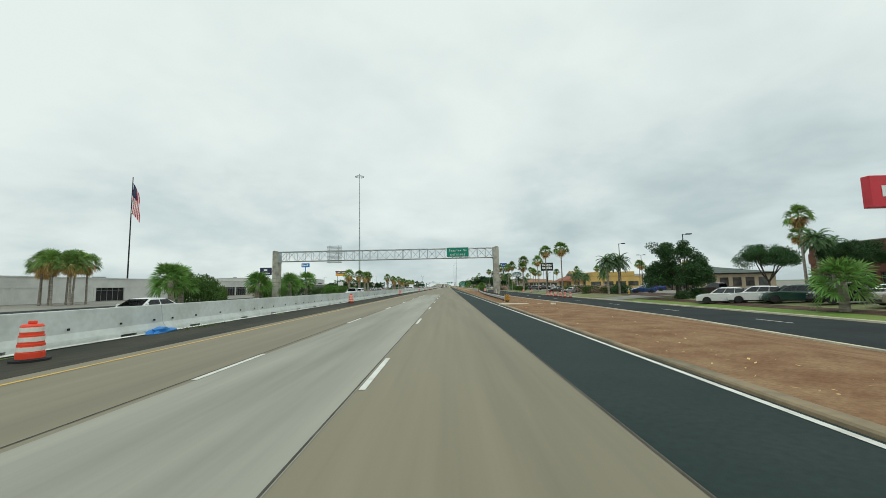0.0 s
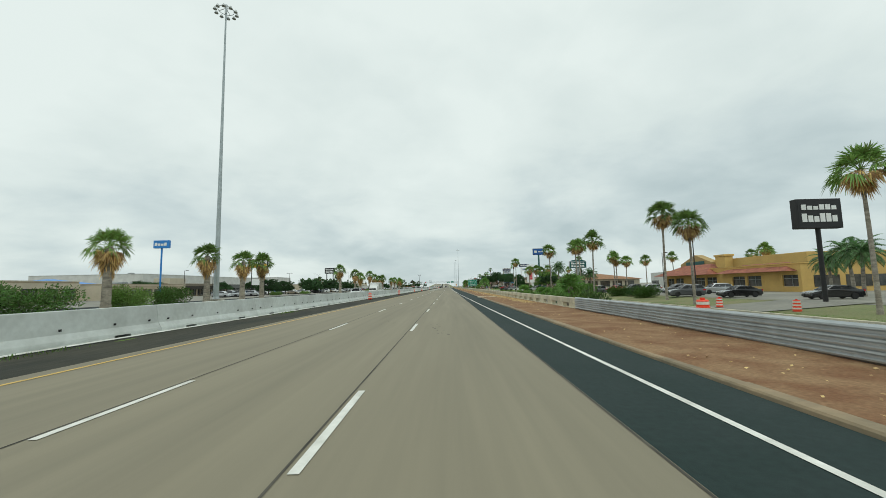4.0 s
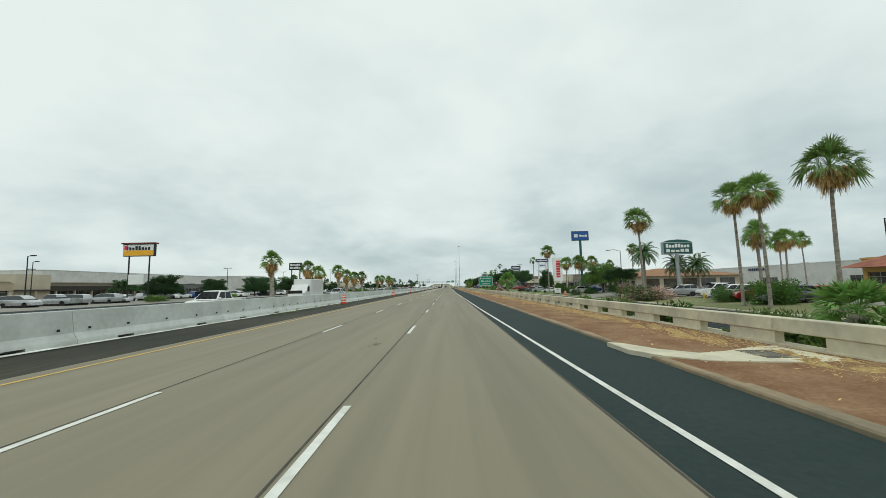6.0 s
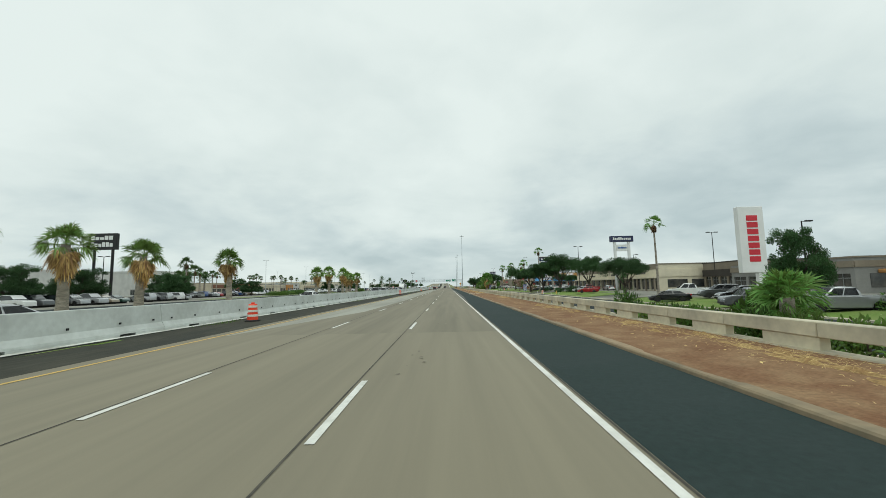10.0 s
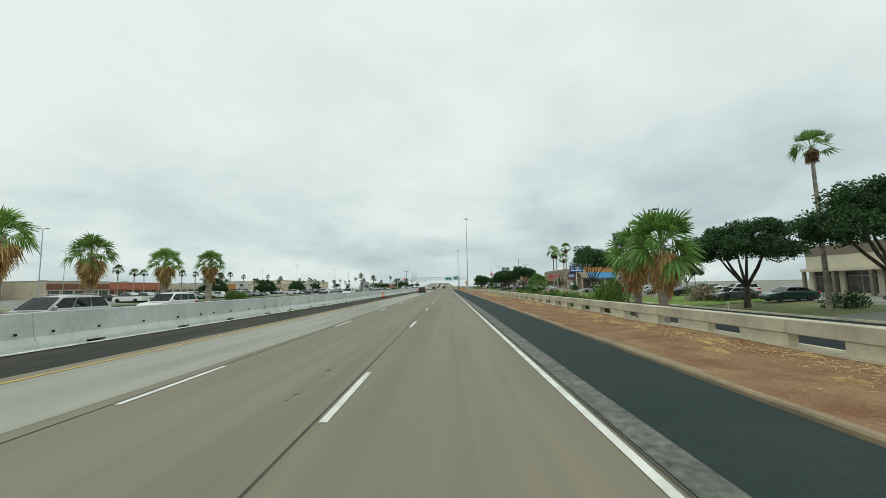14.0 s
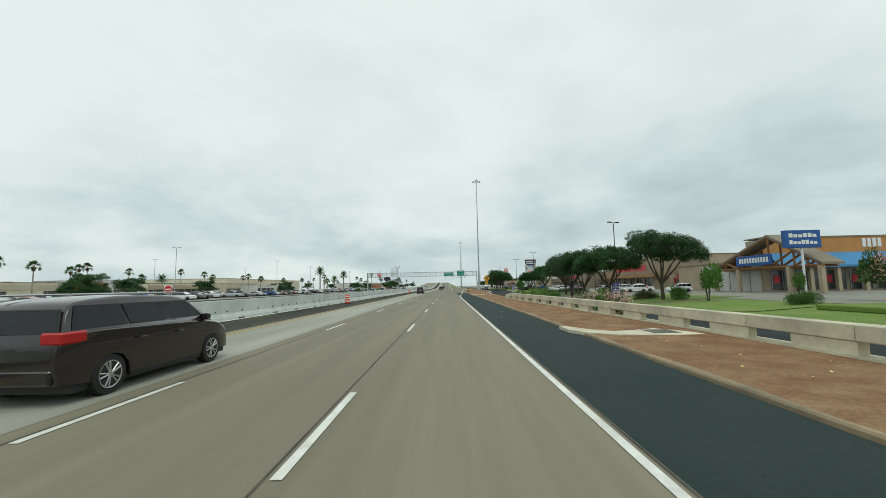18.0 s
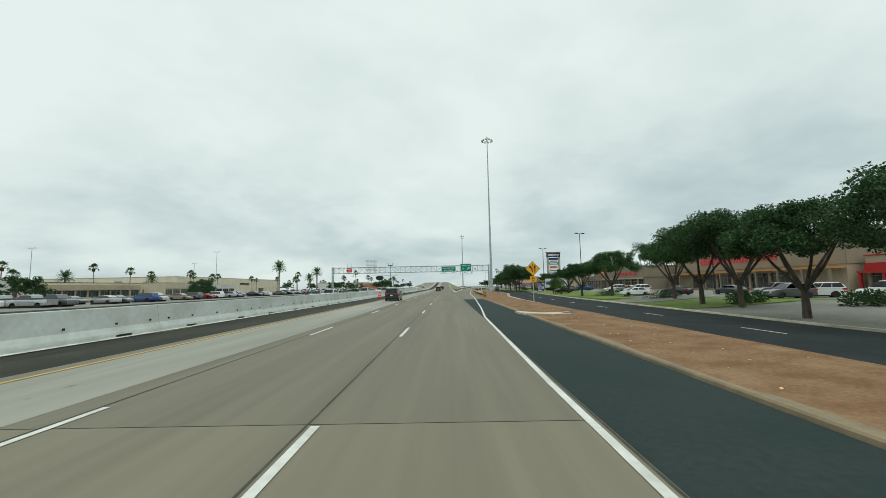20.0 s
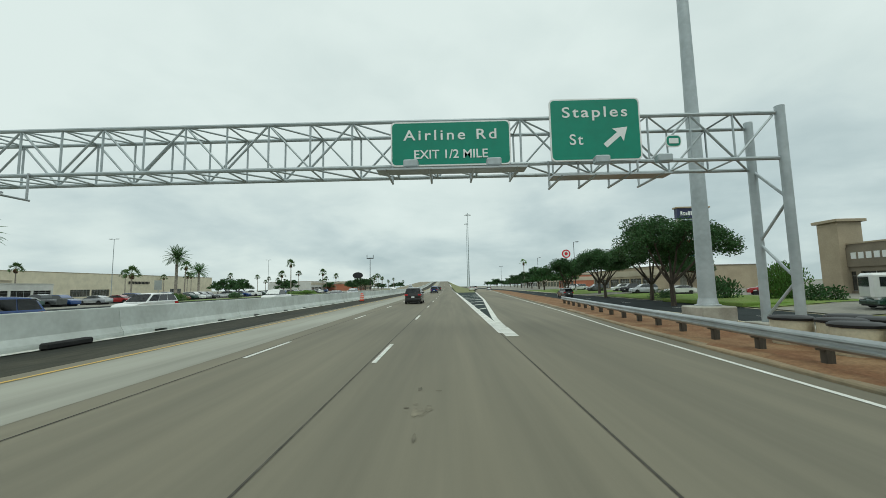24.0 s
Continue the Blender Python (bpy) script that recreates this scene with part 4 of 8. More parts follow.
dne = post_sign("do_not_enter_sign", "red round no entry disc on a white square plate", -32.5, 489.5, 2.1, SIGN_W, w=1.0, h=1.0)
bm = bmesh.new()
prism(bm, [(0.47 * math.cos(a), 2.1 + 0.47 * math.sin(a)) for a in (math.pi / 12 * k for k in range(24))], -0.012, 0, "y")
disc = part("red_disc", bm, SIGN_R, dne)
part("bar", boxes((-0.36, 0.36, -0.02, -0.0125, 2.02, 2.18)), SIGN_W, disc)
sp = post_sign("road_sign", "grey back of a small road sign on a post", -14.9 - 17, 640, 2.6, ALU, w=0.9, h=1.1)
for x, y, z, c, w, h in ((28.5, 464, 1.7, SIGN_W, 0.9, 0.5), (39, 461, 2.2, SIGN_W, 0.9, 0.6)):
    post_sign("notice_board", "small white notice board on a post", x, y, z, c, w=w, h=h)
for y in (63.3, 78, 590.5, 600):
    x = 9.3 if y < 100 else 10.1
    dl = thing("delineator_post", "white flexible delineator post", "delineator", pose(x, y, 0), "delineator posts")
    part("stem", tubes(((0, 0, 0), (0, 0, 1.25), 0.05)), SIGN_W, dl)
for y in (330, 337, 345, 352, 371, 428, 436):
    dl = thing("delineator_post", "short white post in the verge", "delineator", pose(wide(18.3, y), y + 9, low(y) + 0.05), "verge posts")
    part("stem", tubes(((0, 0, 0), (0, 0, 0.75), 0.05)), SIGN_W, dl)


# ---- commercial signs: names become plain bars ----
def bars(home, x0, x1, y, rows, material, name="lettering_bar"):
    """Rows of (z, height, [(start, end) in 0..1]) of unlettered bars on a face towards -y."""
    for z, h, spans in rows:
        for j, (a, b) in enumerate(spans):
            top = z + h / 2 if j in (0, 3, 4) else z + h * (0.18, 0.26)[j % 2]
            part(name, boxes((x0 + (x1 - x0) * a, x0 + (x1 - x0) * b, y - 0.03, y, z - h / 2, top)), material, home)


def words(n, gap=0.2):
    """Word-like spans: n letters as separate bars across 0.1..0.9."""
    step = 0.8 / n
    return [(0.1 + step * k, 0.1 + step * (k + 1 - gap)) for k in range(n)]


def pole_sign(label, x0, x1, y, z0, z1, posts, body, face, bar_mat=SIGN_W, rows=(), deep=0.7, post_mat=INK, pr=0.14, cap=None, zbase=0.0):
    home = thing("pole_sign", label, "shop sign")
    part("cabinet", boxes((x0, x1, y, y + deep, z0, z1), bevel=0.04), body, home)
    if face is not None:
        part("face_panel", boxes((x0 + 0.12, x1 - 0.12, y - 0.012, y + 0.01, z0 + 0.12, z1 - 0.12)), face, home)
    bars(home, x0, x1, y - 0.014, rows, bar_mat)
    for p in posts:
        part("post", tubes(((p, y + deep / 2, (lie(p, y) if p > 10 else zbase) - 0.1), (p, y + deep / 2, z0 + 0.02), pr), seg=12), post_mat, home, "", 40)
    if cap is not None:
        part("cap", boxes((x0 - 0.3, x1 + 0.3, y - 0.25, y + deep + 0.25, z1, z1 + 0.28), bevel=0.05), cap, home)
    return home


W_RUST = mat("dark red sheet", (0.16, 0.03, 0.022), 0.6, var=0.1)
TANW = mat("tan stucco", (0.44, 0.36, 0.25), 0.9, var=0.08, scale=0.3, fine=4, bump=0.3)
pole_sign("bright blue pole sign with white bars on a blue pole", -73.4, -69.4, 198.4, 12.9, 14.9, (-71.4,), SKYBLUE, None, rows=[(13.9, 0.8, words(4))], post_mat=SKYBLUE, pr=0.2)
pole_sign("dark navy pole sign on two white posts", -76.3, -71.6, 160.4, 7.8, 10.9, (-74.8, -73.1), INK, NAVY, rows=[(9.9, 0.7, [(0.35, 0.65)]), (8.6, 0.5, words(6))], post_mat=SIGN_W, pr=0.35)
tk = pole_sign("yellow and white restaurant sign on two black posts", -64.4, -58.0, 228.3, 9.1, 11.6, (-63.3, -59.1), INK, SIGN_W, INK, rows=[(10.75, 0.8, words(8, gap=0.25))], cap=W_RUST)
part("yellow_band", boxes((-64.2, -58.2, 228.27, 228.286, 9.25, 10.3)), SIGN_Y, tk)
part("red_mark", boxes((-64.1, -63.5, 228.255, 228.268, 10.4, 11.3)), SIGN_R, tk)
part("notice_panel", boxes((-63.1, -60.0, 228.4, 228.6, 3.4, 5.4), bevel=0.02), SIGN_W, tk)
pole_sign("black restaurant sign with pale bars on two posts", -68.3, -62.7, 320.7, 10.2, 13.4, (-67.2, -63.6), INK, None, rows=[(12.5, 0.8, words(5)), (11.2, 0.9, words(6))], pr=0.25)
pole_sign("black and white restaurant sign on a steel post", 34.4, 38.6, 137.2, 6.5, 9.3, (36.5,), INK, INK, rows=[(8.5, 0.5, words(6)), (7.5, 0.8, words(6, gap=0.2))], pr=0.2)
pole_sign("dark teal arched restaurant sign on a grey post", 37.2, 42.1, 214.8, 6.3, 8.3, (39.6,), GALV, TEAL, rows=[(7.7, 0.6, words(8, gap=0.2)), (6.9, 0.5, words(5, gap=0.25))], post_mat=GALV, pr=0.3)
bm = bmesh.new()
prism(bm, [(37.2, 8.3), (42.1, 8.3), (41.2, 8.62), (39.65, 8.75), (38.1, 8.62)], 214.85, 215.45, "y")
tagged(part("sign_crest", bm, TEAL, None), "dark teal arched crest on the sign cabinet", "shop sign")
pole_sign("dark blue bank sign with white square on a tall steel pole", 36.0, 40.6, 257.2, 13.6, 16.2, (38.3,), NAVY, SIGN_B, rows=[(14.9, 0.9, [(0.12, 0.34)]), (14.9, 0.55, words(7, gap=0.2)[3:])], post_mat=TEAL, pr=0.33)
fr = thing("monument_sign", "tall white slab sign with red upright bars", "shop sign")
part("slab", boxes((42.1, 45.6, 300.2, 301.0, 2.8, 12.0), bevel=0.05), SIGN_W, fr)
part("leg", boxes((44.3, 45.3, 300.3, 300.9, -1.1, 2.79), bevel=0.03), SIGN_W, fr)
for k in range(7):
    part("lettering_bar", boxes((43.2, 44.7, 300.16, 300.198, 4.3 + 0.95 * k, 5.05 + 0.95 * k)), SIGN_R, fr)
GREY_INK = mat("grey print", (0.20, 0.20, 0.21), 0.6, var=0.05, bump=0)
rb = thing("rate_board", "small white rate board on two short posts", "sign", pose(29.8, 251.5, lie(29.8, 251)) @ Matrix.Scale(1.5, 4))
part("board", boxes((-0.54, 0.54, 0, 0.04, 0.22, 1.06)), SIGN_W, rb)
for s in (-0.47, 0.47):
    part("post", boxes((s - 0.03, s + 0.03, 0.045, 0.10, -0.1, 1.0)), SIGN_W, rb)
letters("1.70", 0.32, GREY_INK, rb, facing(-0.12, -0.006, 0.78))
part("lettering_bar", boxes((-0.4, 0.3, -0.006, -0.001, 0.36, 0.42)), GREY_INK, rb)
mo = pole_sign("navy shopping centre sign on two white columns", 49.0, 55.6, 358.8, 13.6, 15.3, (50.3, 54.3), NAVY, None, rows=[(14.5, 0.75, words(10, gap=0.25))], post_mat=SIGN_W, pr=0.42, deep=1.0)
part("tenant_panel", boxes((50.7, 53.9, 359.0, 359.6, 10.9, 12.8), bevel=0.03), SIGN_W, mo)
bars(mo, 50.7, 53.9, 358.99, [(11.9, 0.5, words(8))], SIGN_B)


def tower_sign(label, x0, x1, y, h):
    home = thing("tower_sign", label, "shop sign")
    w = x1 - x0
    for a in (x0 + 0.1, x1 - 0.9):
        part("pillar", boxes((a, a + 0.8, y, y + 0.9, -1.1, h - 2.0), bevel=0.04), PILLAR, home)
    part("head", boxes((x0, x1, y - 0.1, y + 1.0, h - 2.0, h), bevel=0.05), NAVY, home)
    part("cap", boxes((x0 - 0.25, x1 + 0.25, y - 0.3, y + 1.2, h, h + 0.3), bevel=0.04), TANW, home)
    bars(home, x0, x1, y - 0.1, [(h - 1.0, 0.8, words(10, gap=0.25))], SIGN_W)
    z = h - 2.3
    random.seed(int(y))
    for mt, hh, bar in ((NAVY, 1.1, None), (SIGN_W, 1.1, SIGN_B), (GREEN, 1.1, SIGN_W), (SIGN_W, 2.2, SIGN_R), (SIGN_W, 1.0, INK), (SIGN_W, 1.0, SKYBLUE), (SIGN_W, 1.0, INK), (SIGN_W, 1.0, NAVY), (W_RUST, 0.9, SIGN_W)):
        z -= hh
        if z < 1.6:
            break
        pn = part("tenant_panel", boxes((x0 + 1.0, x1 - 1.0, y + 0.1, y + 0.6, z + 0.05, z + hh - 0.05), bevel=0.02), mt, home)
        if bar:
            for a, b in words(random.randint(4, 8)):
                part("lettering_bar", boxes((x0 + 1 + (w - 2) * a, x0 + 1 + (w - 2) * b, y + 0.07, y + 0.098, z + hh * 0.3, z + hh * 0.7)), bar, pn)


tower_sign("tall grey shopping centre pylon with stacked tenant panels", 52.4, 59.6, 461, 16.6)
tower_sign("tall grey shopping centre pylon with stacked tenant panels", 47.4, 53.6, 671.5, 16.2)
pole_sign("blue shop sign with white bars on a white post", 50.4, 55.5, 498.5, 6.3, 8.85, (52.9,), SIGN_B, None, rows=[(8.1, 0.6, words(6)), (7.1, 0.6, words(7))], post_mat=SIGN_W, pr=0.15)
for x, y in ((31.0, 395.9), (29.8, 508.2), (30.9, 616.6)):
    ls = thing("lease_banner", "violet blue lease banner board on two posts", "banner", pose(x, y, lie(x, y) + 0.05) @ Matrix.Diagonal((0.78, 1, 0.86, 1)))
    part("board", boxes((-0.75, 0.75, 0, 0.05, 0.3, 3.0)), PURPLE, ls)
    for s in (-0.805, 0.805):
        part("post", boxes((s - 0.045, s + 0.045, 0, 0.09, -0.1, 3.1)), SIGN_W, ls)
    letters("FOR", 0.42, SIGN_W, ls, facing(0, -0.01, 2.65))
    letters("LEASE", 0.42, SIGN_W, ls, facing(0, -0.01, 2.2), width=1.3)
    for w, z0, z1 in ((0.5, 1.55, 1.7), (0.6, 1.15, 1.3), (0.55, 0.6, 0.85)):
        part("lettering_bar", boxes((-w, w, -0.008, -0.001, z0, z1)), SIGN_W, ls)
pole_sign("red shop sign board on a grey post", 35.6, 40.0, 31.2, 7.4, 10.0, (37.8,), SIGN_R, None, rows=[(8.7, 0.9, [(0.2, 0.45), (0.55, 0.8)])], post_mat=GALV, pr=0.2)
rc = thing("disc_sign", "red and white round shop sign on a post", "shop sign", pose(46.4, 741, 0))
for r, mt, d in ((1.6, SIGN_R, 0.0), (1.15, SIGN_W, -0.02), (0.6, SIGN_R, -0.04)):
    bm = bmesh.new()
    prism(bm, [(r * math.cos(a), 13 + r * math.sin(a)) for a in (math.pi / 12 * k for k in range(24))], d, d + 0.3, "y")
    part("disc", bm, mt, rc)
part("post", tubes(((0, 0.15, 0), (0, 0.15, 11.5), 0.2)), GALV, rc)
ov = thing("oval_sign", "dark oval shop sign on a post", "shop sign", pose(-72, 913, 0))
bm = bmesh.new()
prism(bm, [(4.2 * math.cos(a), 12 + 2.6 * math.sin(a)) for a in (math.pi / 12 * k for k in range(24))], 0, 0.5, "y")
part("cabinet", bm, INK, ov)
part("post", tubes(((0, 0.25, 0), (0, 0.25, 10), 0.3)), INK, ov)
mt = thing("lighting_mast", "tall dark mast with twin lamp arms far off", "street lamp", pose(-55.6, 882, 0))
part("pole", tubes(((0, 0, 0), (0, 0, 24), 0.3, 0.2)), INK, mt)
part("crossarm", boxes((-2.6, 2.6, -0.15, 0.15, 23.2, 23.8), (-2.5, -2.1, -0.2, 0.2, 24, 26.0), (2.1, 2.5, -0.2, 0.2, 24, 26.0)), INK, mt)


# ---- lamp posts ----
def lamp_post(x, y, h, heads=1, turn=0.0, dark=True):
    h -= lie(x, y) if x > 10 else 0
    home = thing("lamp_post", ("dark" if dark else "grey") + " steel parking lot lamp post with " + ("flat head" if heads == 1 else "twin flat heads"), "lamp post", pose(x, y, 0.02 + (lie(x, y) if x > 10 else 0), 0, 0, turn), "lamp posts")
    m_ = INK if dark else GALV
    part("base", lathe([(0.3, 0), (0.3, 0.7), (0.26, 0.75)], 12), PILLAR, home)
    part("pole", tubes(((0, 0, 0.7), (0, 0, h), 0.1, 0.07), seg=8), m_, home, "", 40)
    for s in ((1,), (1, -1))[heads - 1]:
        part("arm", tubes(((0, 0, h - 0.08), (s * 0.7, 0, h - 0.02), 0.04), seg=6), m_, home)
        part("lamp_head", boxes((min(s * 0.5, s * 1.3), max(s * 0.5, s * 1.3), -0.2, 0.2, h - 0.07, h + 0.1), bevel=0.03), m_, home)


for x, y, h, n, t, d in ((37.2, 59, 8.9, 1, 0, 1), (37.8, 82.3, 10.0, 1, 0, 1), (60, 20, 9.5, 1, 0, 1), (60, 118, 10, 2, 0, 1), (42, 165, 9.5, 1, 0, 1), (55, 198, 9, 1, 0, 1), (46, 295, 9, 1, 0, 1), (66, 250, 9, 1, 0, 1),
                         (40.9, 363, 12.8, 2, 0, 1), (52, 352, 9.3, 1, 0, 1), (62, 335, 12.8, 2, 0, 1), (32.0, 400.8, 12.6, 1, 0, 1), (52, 430, 12.5, 2, 0, 1), (50, 478, 12.8, 2, 0, 1), (72, 455, 12.5, 2, 0, 1), (33, 515, 13.1, 2, 20, 1),
                         (44, 555, 12.5, 2, 0, 1), (32.7, 583, 13.4, 2, 20, 1), (32.6, 618, 13.2, 2, 20, 1), (36, 700, 13, 1, 0, 1), (40, 760, 13, 1, 0, 1), (34, 830, 13, 2, 0, 1),
                         (-89.4, 495, 16, 2, 0, 0), (-84.3, 564, 15.7, 2, 0, 0), (-83, 634, 16, 2, 0, 0), (-89.7, 700, 16.5, 2, 0, 0), (-125, 470, 16, 2, 0, 0), (-130, 545, 16, 2, 0, 0), (-126, 610, 16, 2, 0, 0), (-128, 690, 16, 2, 0, 0),
                         (-84, 780, 16, 2, 0, 0), (-70, 276, 9, 2, 0, 1), (-76, 333, 10, 2, 0, 1), (-90, 235, 9, 1, 0, 1), (-66, 212, 8, 1, 0, 1), (-80, 420, 15, 2, 0, 0)):
    lamp_post(x, y, h, n, t, bool(d))
sl = thing("street_lamp", "grey galvanised street lamp with a curved arm", "street lamp", pose(34.3, 224.2, lie(34.3, 224)) @ Matrix.Diagonal((1, 1, 1.12, 1)))
part("pole", tubes(((0, 0, -0.1), (0, 0, 7.5), 0.12, 0.08)), GALV, sl, "", 40)
part("arm", tubes(((0, 0, 7.4), (-1.2, 0, 7.75), 0.045), ((-1.2, 0, 7.75), (-1.9, 0, 7.65), 0.045), seg=6), GALV, sl)
part("lamp_head", boxes((-2.6, -1.85, -0.15, 0.15, 7.52, 7.68), bevel=0.04), GALV, sl)
fp = thing("flagpole", "tall flagpole with a hanging striped flag", "flagpole", pose(-80.6, 99, 0))
part("pole", tubes(((0, 0, 0), (0, 0, 32.0), 0.2, 0.1)), INK, fp, "", 40)
bm = bmesh.new()
for k in range(9):
    vs = []
    for i in range(13):
        z = 30.4 - 0.66 * i
        wob = 0.35 * math.sin(i * 0.9 + k * 0.7)
        vs.append((0.12 + 0.22 * k + 0.05 * i * (k / 9) + 0.12 * wob, 0.3 * wob, z - 0.35 * k))
    if k:
        for i in range(12):
            f = bm.faces.new([bm.verts.new(p) for p in (prev[i], prev[i + 1], vs[i + 1], vs[i])])
            f.material_index = 2 if i < 5 and k < 6 else (k % 2)
    prev = vs
bmesh.ops.remove_doubles(bm, verts=bm.verts, dist=0.0005)
part("flag", bm, [SIGN_R, SIGN_W, NAVY], fp, "red and white striped flag with dark blue corner")


# ---- palms ----
def leaf_quad(bm, p, along, side, length, width):
    a, b, c, d = p, p + along * length * 0.5 + side * width * 0.5, p + along * length, p + along * length * 0.5 - side * width * 0.5
    bm.faces.new([bm.verts.new(v) for v in (a, b, c, d)])


def fan_leaf(bm, root, az, el, petiole, radius, blades=11, spread=140, droop=0.35, twist=1.0):
    """One fan leaf: a stalk and pointed blades in a half circle, tips hanging."""
    out = Vector((math.cos(az) * math.cos(el), math.sin(az) * math.cos(el), math.sin(el)))
    side = Vector((-math.sin(az), math.cos(az), 0))
    up = out.cross(side) * -1
    roll = random.uniform(-twist, twist)
    bend = random.uniform(0.7, 1.5)
    droop *= bend
    side, up = side * math.cos(roll) + up * math.sin(roll), up * math.cos(roll) - side * math.sin(roll)
    hub = root + out * petiole
    hub.z -= petiole * droop * 0.35
    w = 0.03
    bm.faces.new([bm.verts.new(v) for v in (root - side * w, root + side * w, hub + side * w * 0.6, hub - side * w * 0.6)])
    for k in range(blades):
        a = radians(-spread / 2 + spread * k / (blades - 1)) + random.uniform(-0.05, 0.05)
        d = (out * math.cos(a) + side * math.sin(a)).normalized()
        r = radius * (0.8 + 0.2 * math.cos(a)) * random.uniform(0.85, 1.1)
        n = d.cross(up).normalized()
        bw = radius * 0.078 * 11 / blades
        fold = up * (0.04 * radius * (1 if k % 2 else -1))
        mid = hub + d * r * 0.55 + fold
        tip = hub + d * r
        tip.z -= droop * r * random.uniform(0.5, 1.2)
        mid.z -= droop * r * 0.15
        v0, v1, v2, v3, v4 = (bm.verts.new(v) for v in (hub, mid - n * bw, mid + n * bw, tip - n * bw * 0.12, tip + n * bw * 0.12))
        bm.faces.new((v0, v1, v2))
        bm.faces.new((v1, v3, v4, v2))


def crown_mesh(seed, leaves, petiole, radius, lo, hi, droop, blades=11):
    random.seed(seed)
    bm = bmesh.new()
    for i in range(leaves):
        az = i * 2.399 + random.uniform(-0.25, 0.25)
        el = radians(lo + (hi - lo) * ((i + 0.5) / leaves) ** 0.85)
        sag = droop * (1.5 if el < 0.5 else 0.6)
        fan_leaf(bm, Vector((0, 0, random.uniform(-0.15, 0.15))), az, el, petiole * random.uniform(0.8, 1.15), radius * random.uniform(0.72, 1.15), blades, droop=sag)
    return bm


def skirt_mesh(seed, count, length, first):
    """Dead tan leaves hanging below the crown, wide at the top and close to the stem at the foot."""
    random.seed(seed)
    bm = bmesh.new()
    for i in range(count):
        t = ((i + 0.5) / count) ** 1.4
        el = radians(first - 52 * min(1, t * 2.0) - random.uniform(0, 22))
        fan_leaf(bm, Vector((0, 0, 0.05 - length * t)), i * 2.399 + random.uniform(-0.3, 0.3), el, 0.62 - 0.36 * t, (0.86 - 0.3 * t) * random.uniform(0.7, 1.15), 12, 110, 0.6, 0.9)
    return bm


def stub_mesh(seed, count, length, spread):
    """Cut leaf bases close to the stem."""
    random.seed(seed)
    bm = bmesh.new()
    for i in range(count):
        az = i * 2.399
        z = -random.random() * length * 0.62
        r = spread * random.uniform(0.55, 1.0) * (1 + 0.45 * z / length)
        top = Vector((0.12 * math.cos(az), 0.12 * math.sin(az), z))
        hub = Vector((r * math.cos(az), r * math.sin(az), z - 0.35))
        side = Vector((-math.sin(az), math.cos(az), 0))
        for k in range(6):
            s = (k - 2.5) * 0.13
            tip = Vector((r * 0.8 * math.cos(az), r * 0.8 * math.sin(az), z - length * random.uniform(0.3, 0.5))) + side * s * 1.5
            bm.faces.new([bm.verts.new(v) for v in (top, hub + side * (s - 0.06), tip, hub + side * (s + 0.06))])
    return bm


def proto_mesh(name, bm, material):
    me = bpy.data.meshes.new(name)
    bm.to_mesh(me)
    bm.free()
    me.materials.append(material)
    return me


FULL = [proto_mesh("crown", crown_mesh(10 + i, 36, 1.0, 1.04, -14, 86, 0.42, 17), FROND) for i in range(3)]
FARP = proto_mesh("crown", crown_mesh(15, 26, 1.0, 1.04, -20, 86, 0.4, 11), leaf_mat("dark fan palm leaf", (0.085, 0.145, 0.05), trans=0.3))
LUSH = [proto_mesh("crown", crown_mesh(20 + i, 44, 1.05, 1.2, -35, 84, 0.30, 13), FROND_B) for i in range(2)]
THIN = [proto_mesh("crown", crown_mesh(30 + i, 15, 1.05, 1.05, -18, 80, 0.30, 13), FROND_B) for i in range(2)]
SKIRT = [proto_mesh("dead_fronds", skirt_mesh(40 + i, 40, 0.6, 4), DEAD) for i in range(2)]
SKIRT_LONG = [proto_mesh("dead_fronds", skirt_mesh(50 + i, 84, 2.0, -24), DEAD) for i in range(2)]
HUSK = leaf_mat("brown palm husk", (0.15, 0.095, 0.055), 0.2, 0.45, 0.9, 0.1)
SKIRT_NUB = [proto_mesh("dead_fronds", stub_mesh(60, 46, 1.5, 0.36), HUSK)]


def stem(h, r0, r1, seed, lean=0.25, seg=9):
    random.seed(seed)
    bm = bmesh.new()
    n = max(6, int(h / 0.55))
    lx, ly = random.uniform(-lean, lean), random.uniform(-lean, lean)
    rings = []
    for i in range(n + 1):
        t = i / n
        r = (r0 + (r1 - r0) * t) * (1.25 if i == 0 else 1) * (1 + 0.05 * (i % 2))
        cx, cy = lx * t * t, ly * t * t
        rings.append([bm.verts.new((cx + r * math.cos(2 * math.pi * k / seg), cy + r * math.sin(2 * math.pi * k / seg), h * t - (0.15 if i == 0 else 0))) for k in range(seg)])
    for a, b in zip(rings, rings[1:]):
        for k in range(seg):
            bm.faces.new((a[k], a[(k + 1) % seg], b[(k + 1) % seg], b[k]))
    bm.faces.new(rings[-1])
    return bm, (lx, ly)


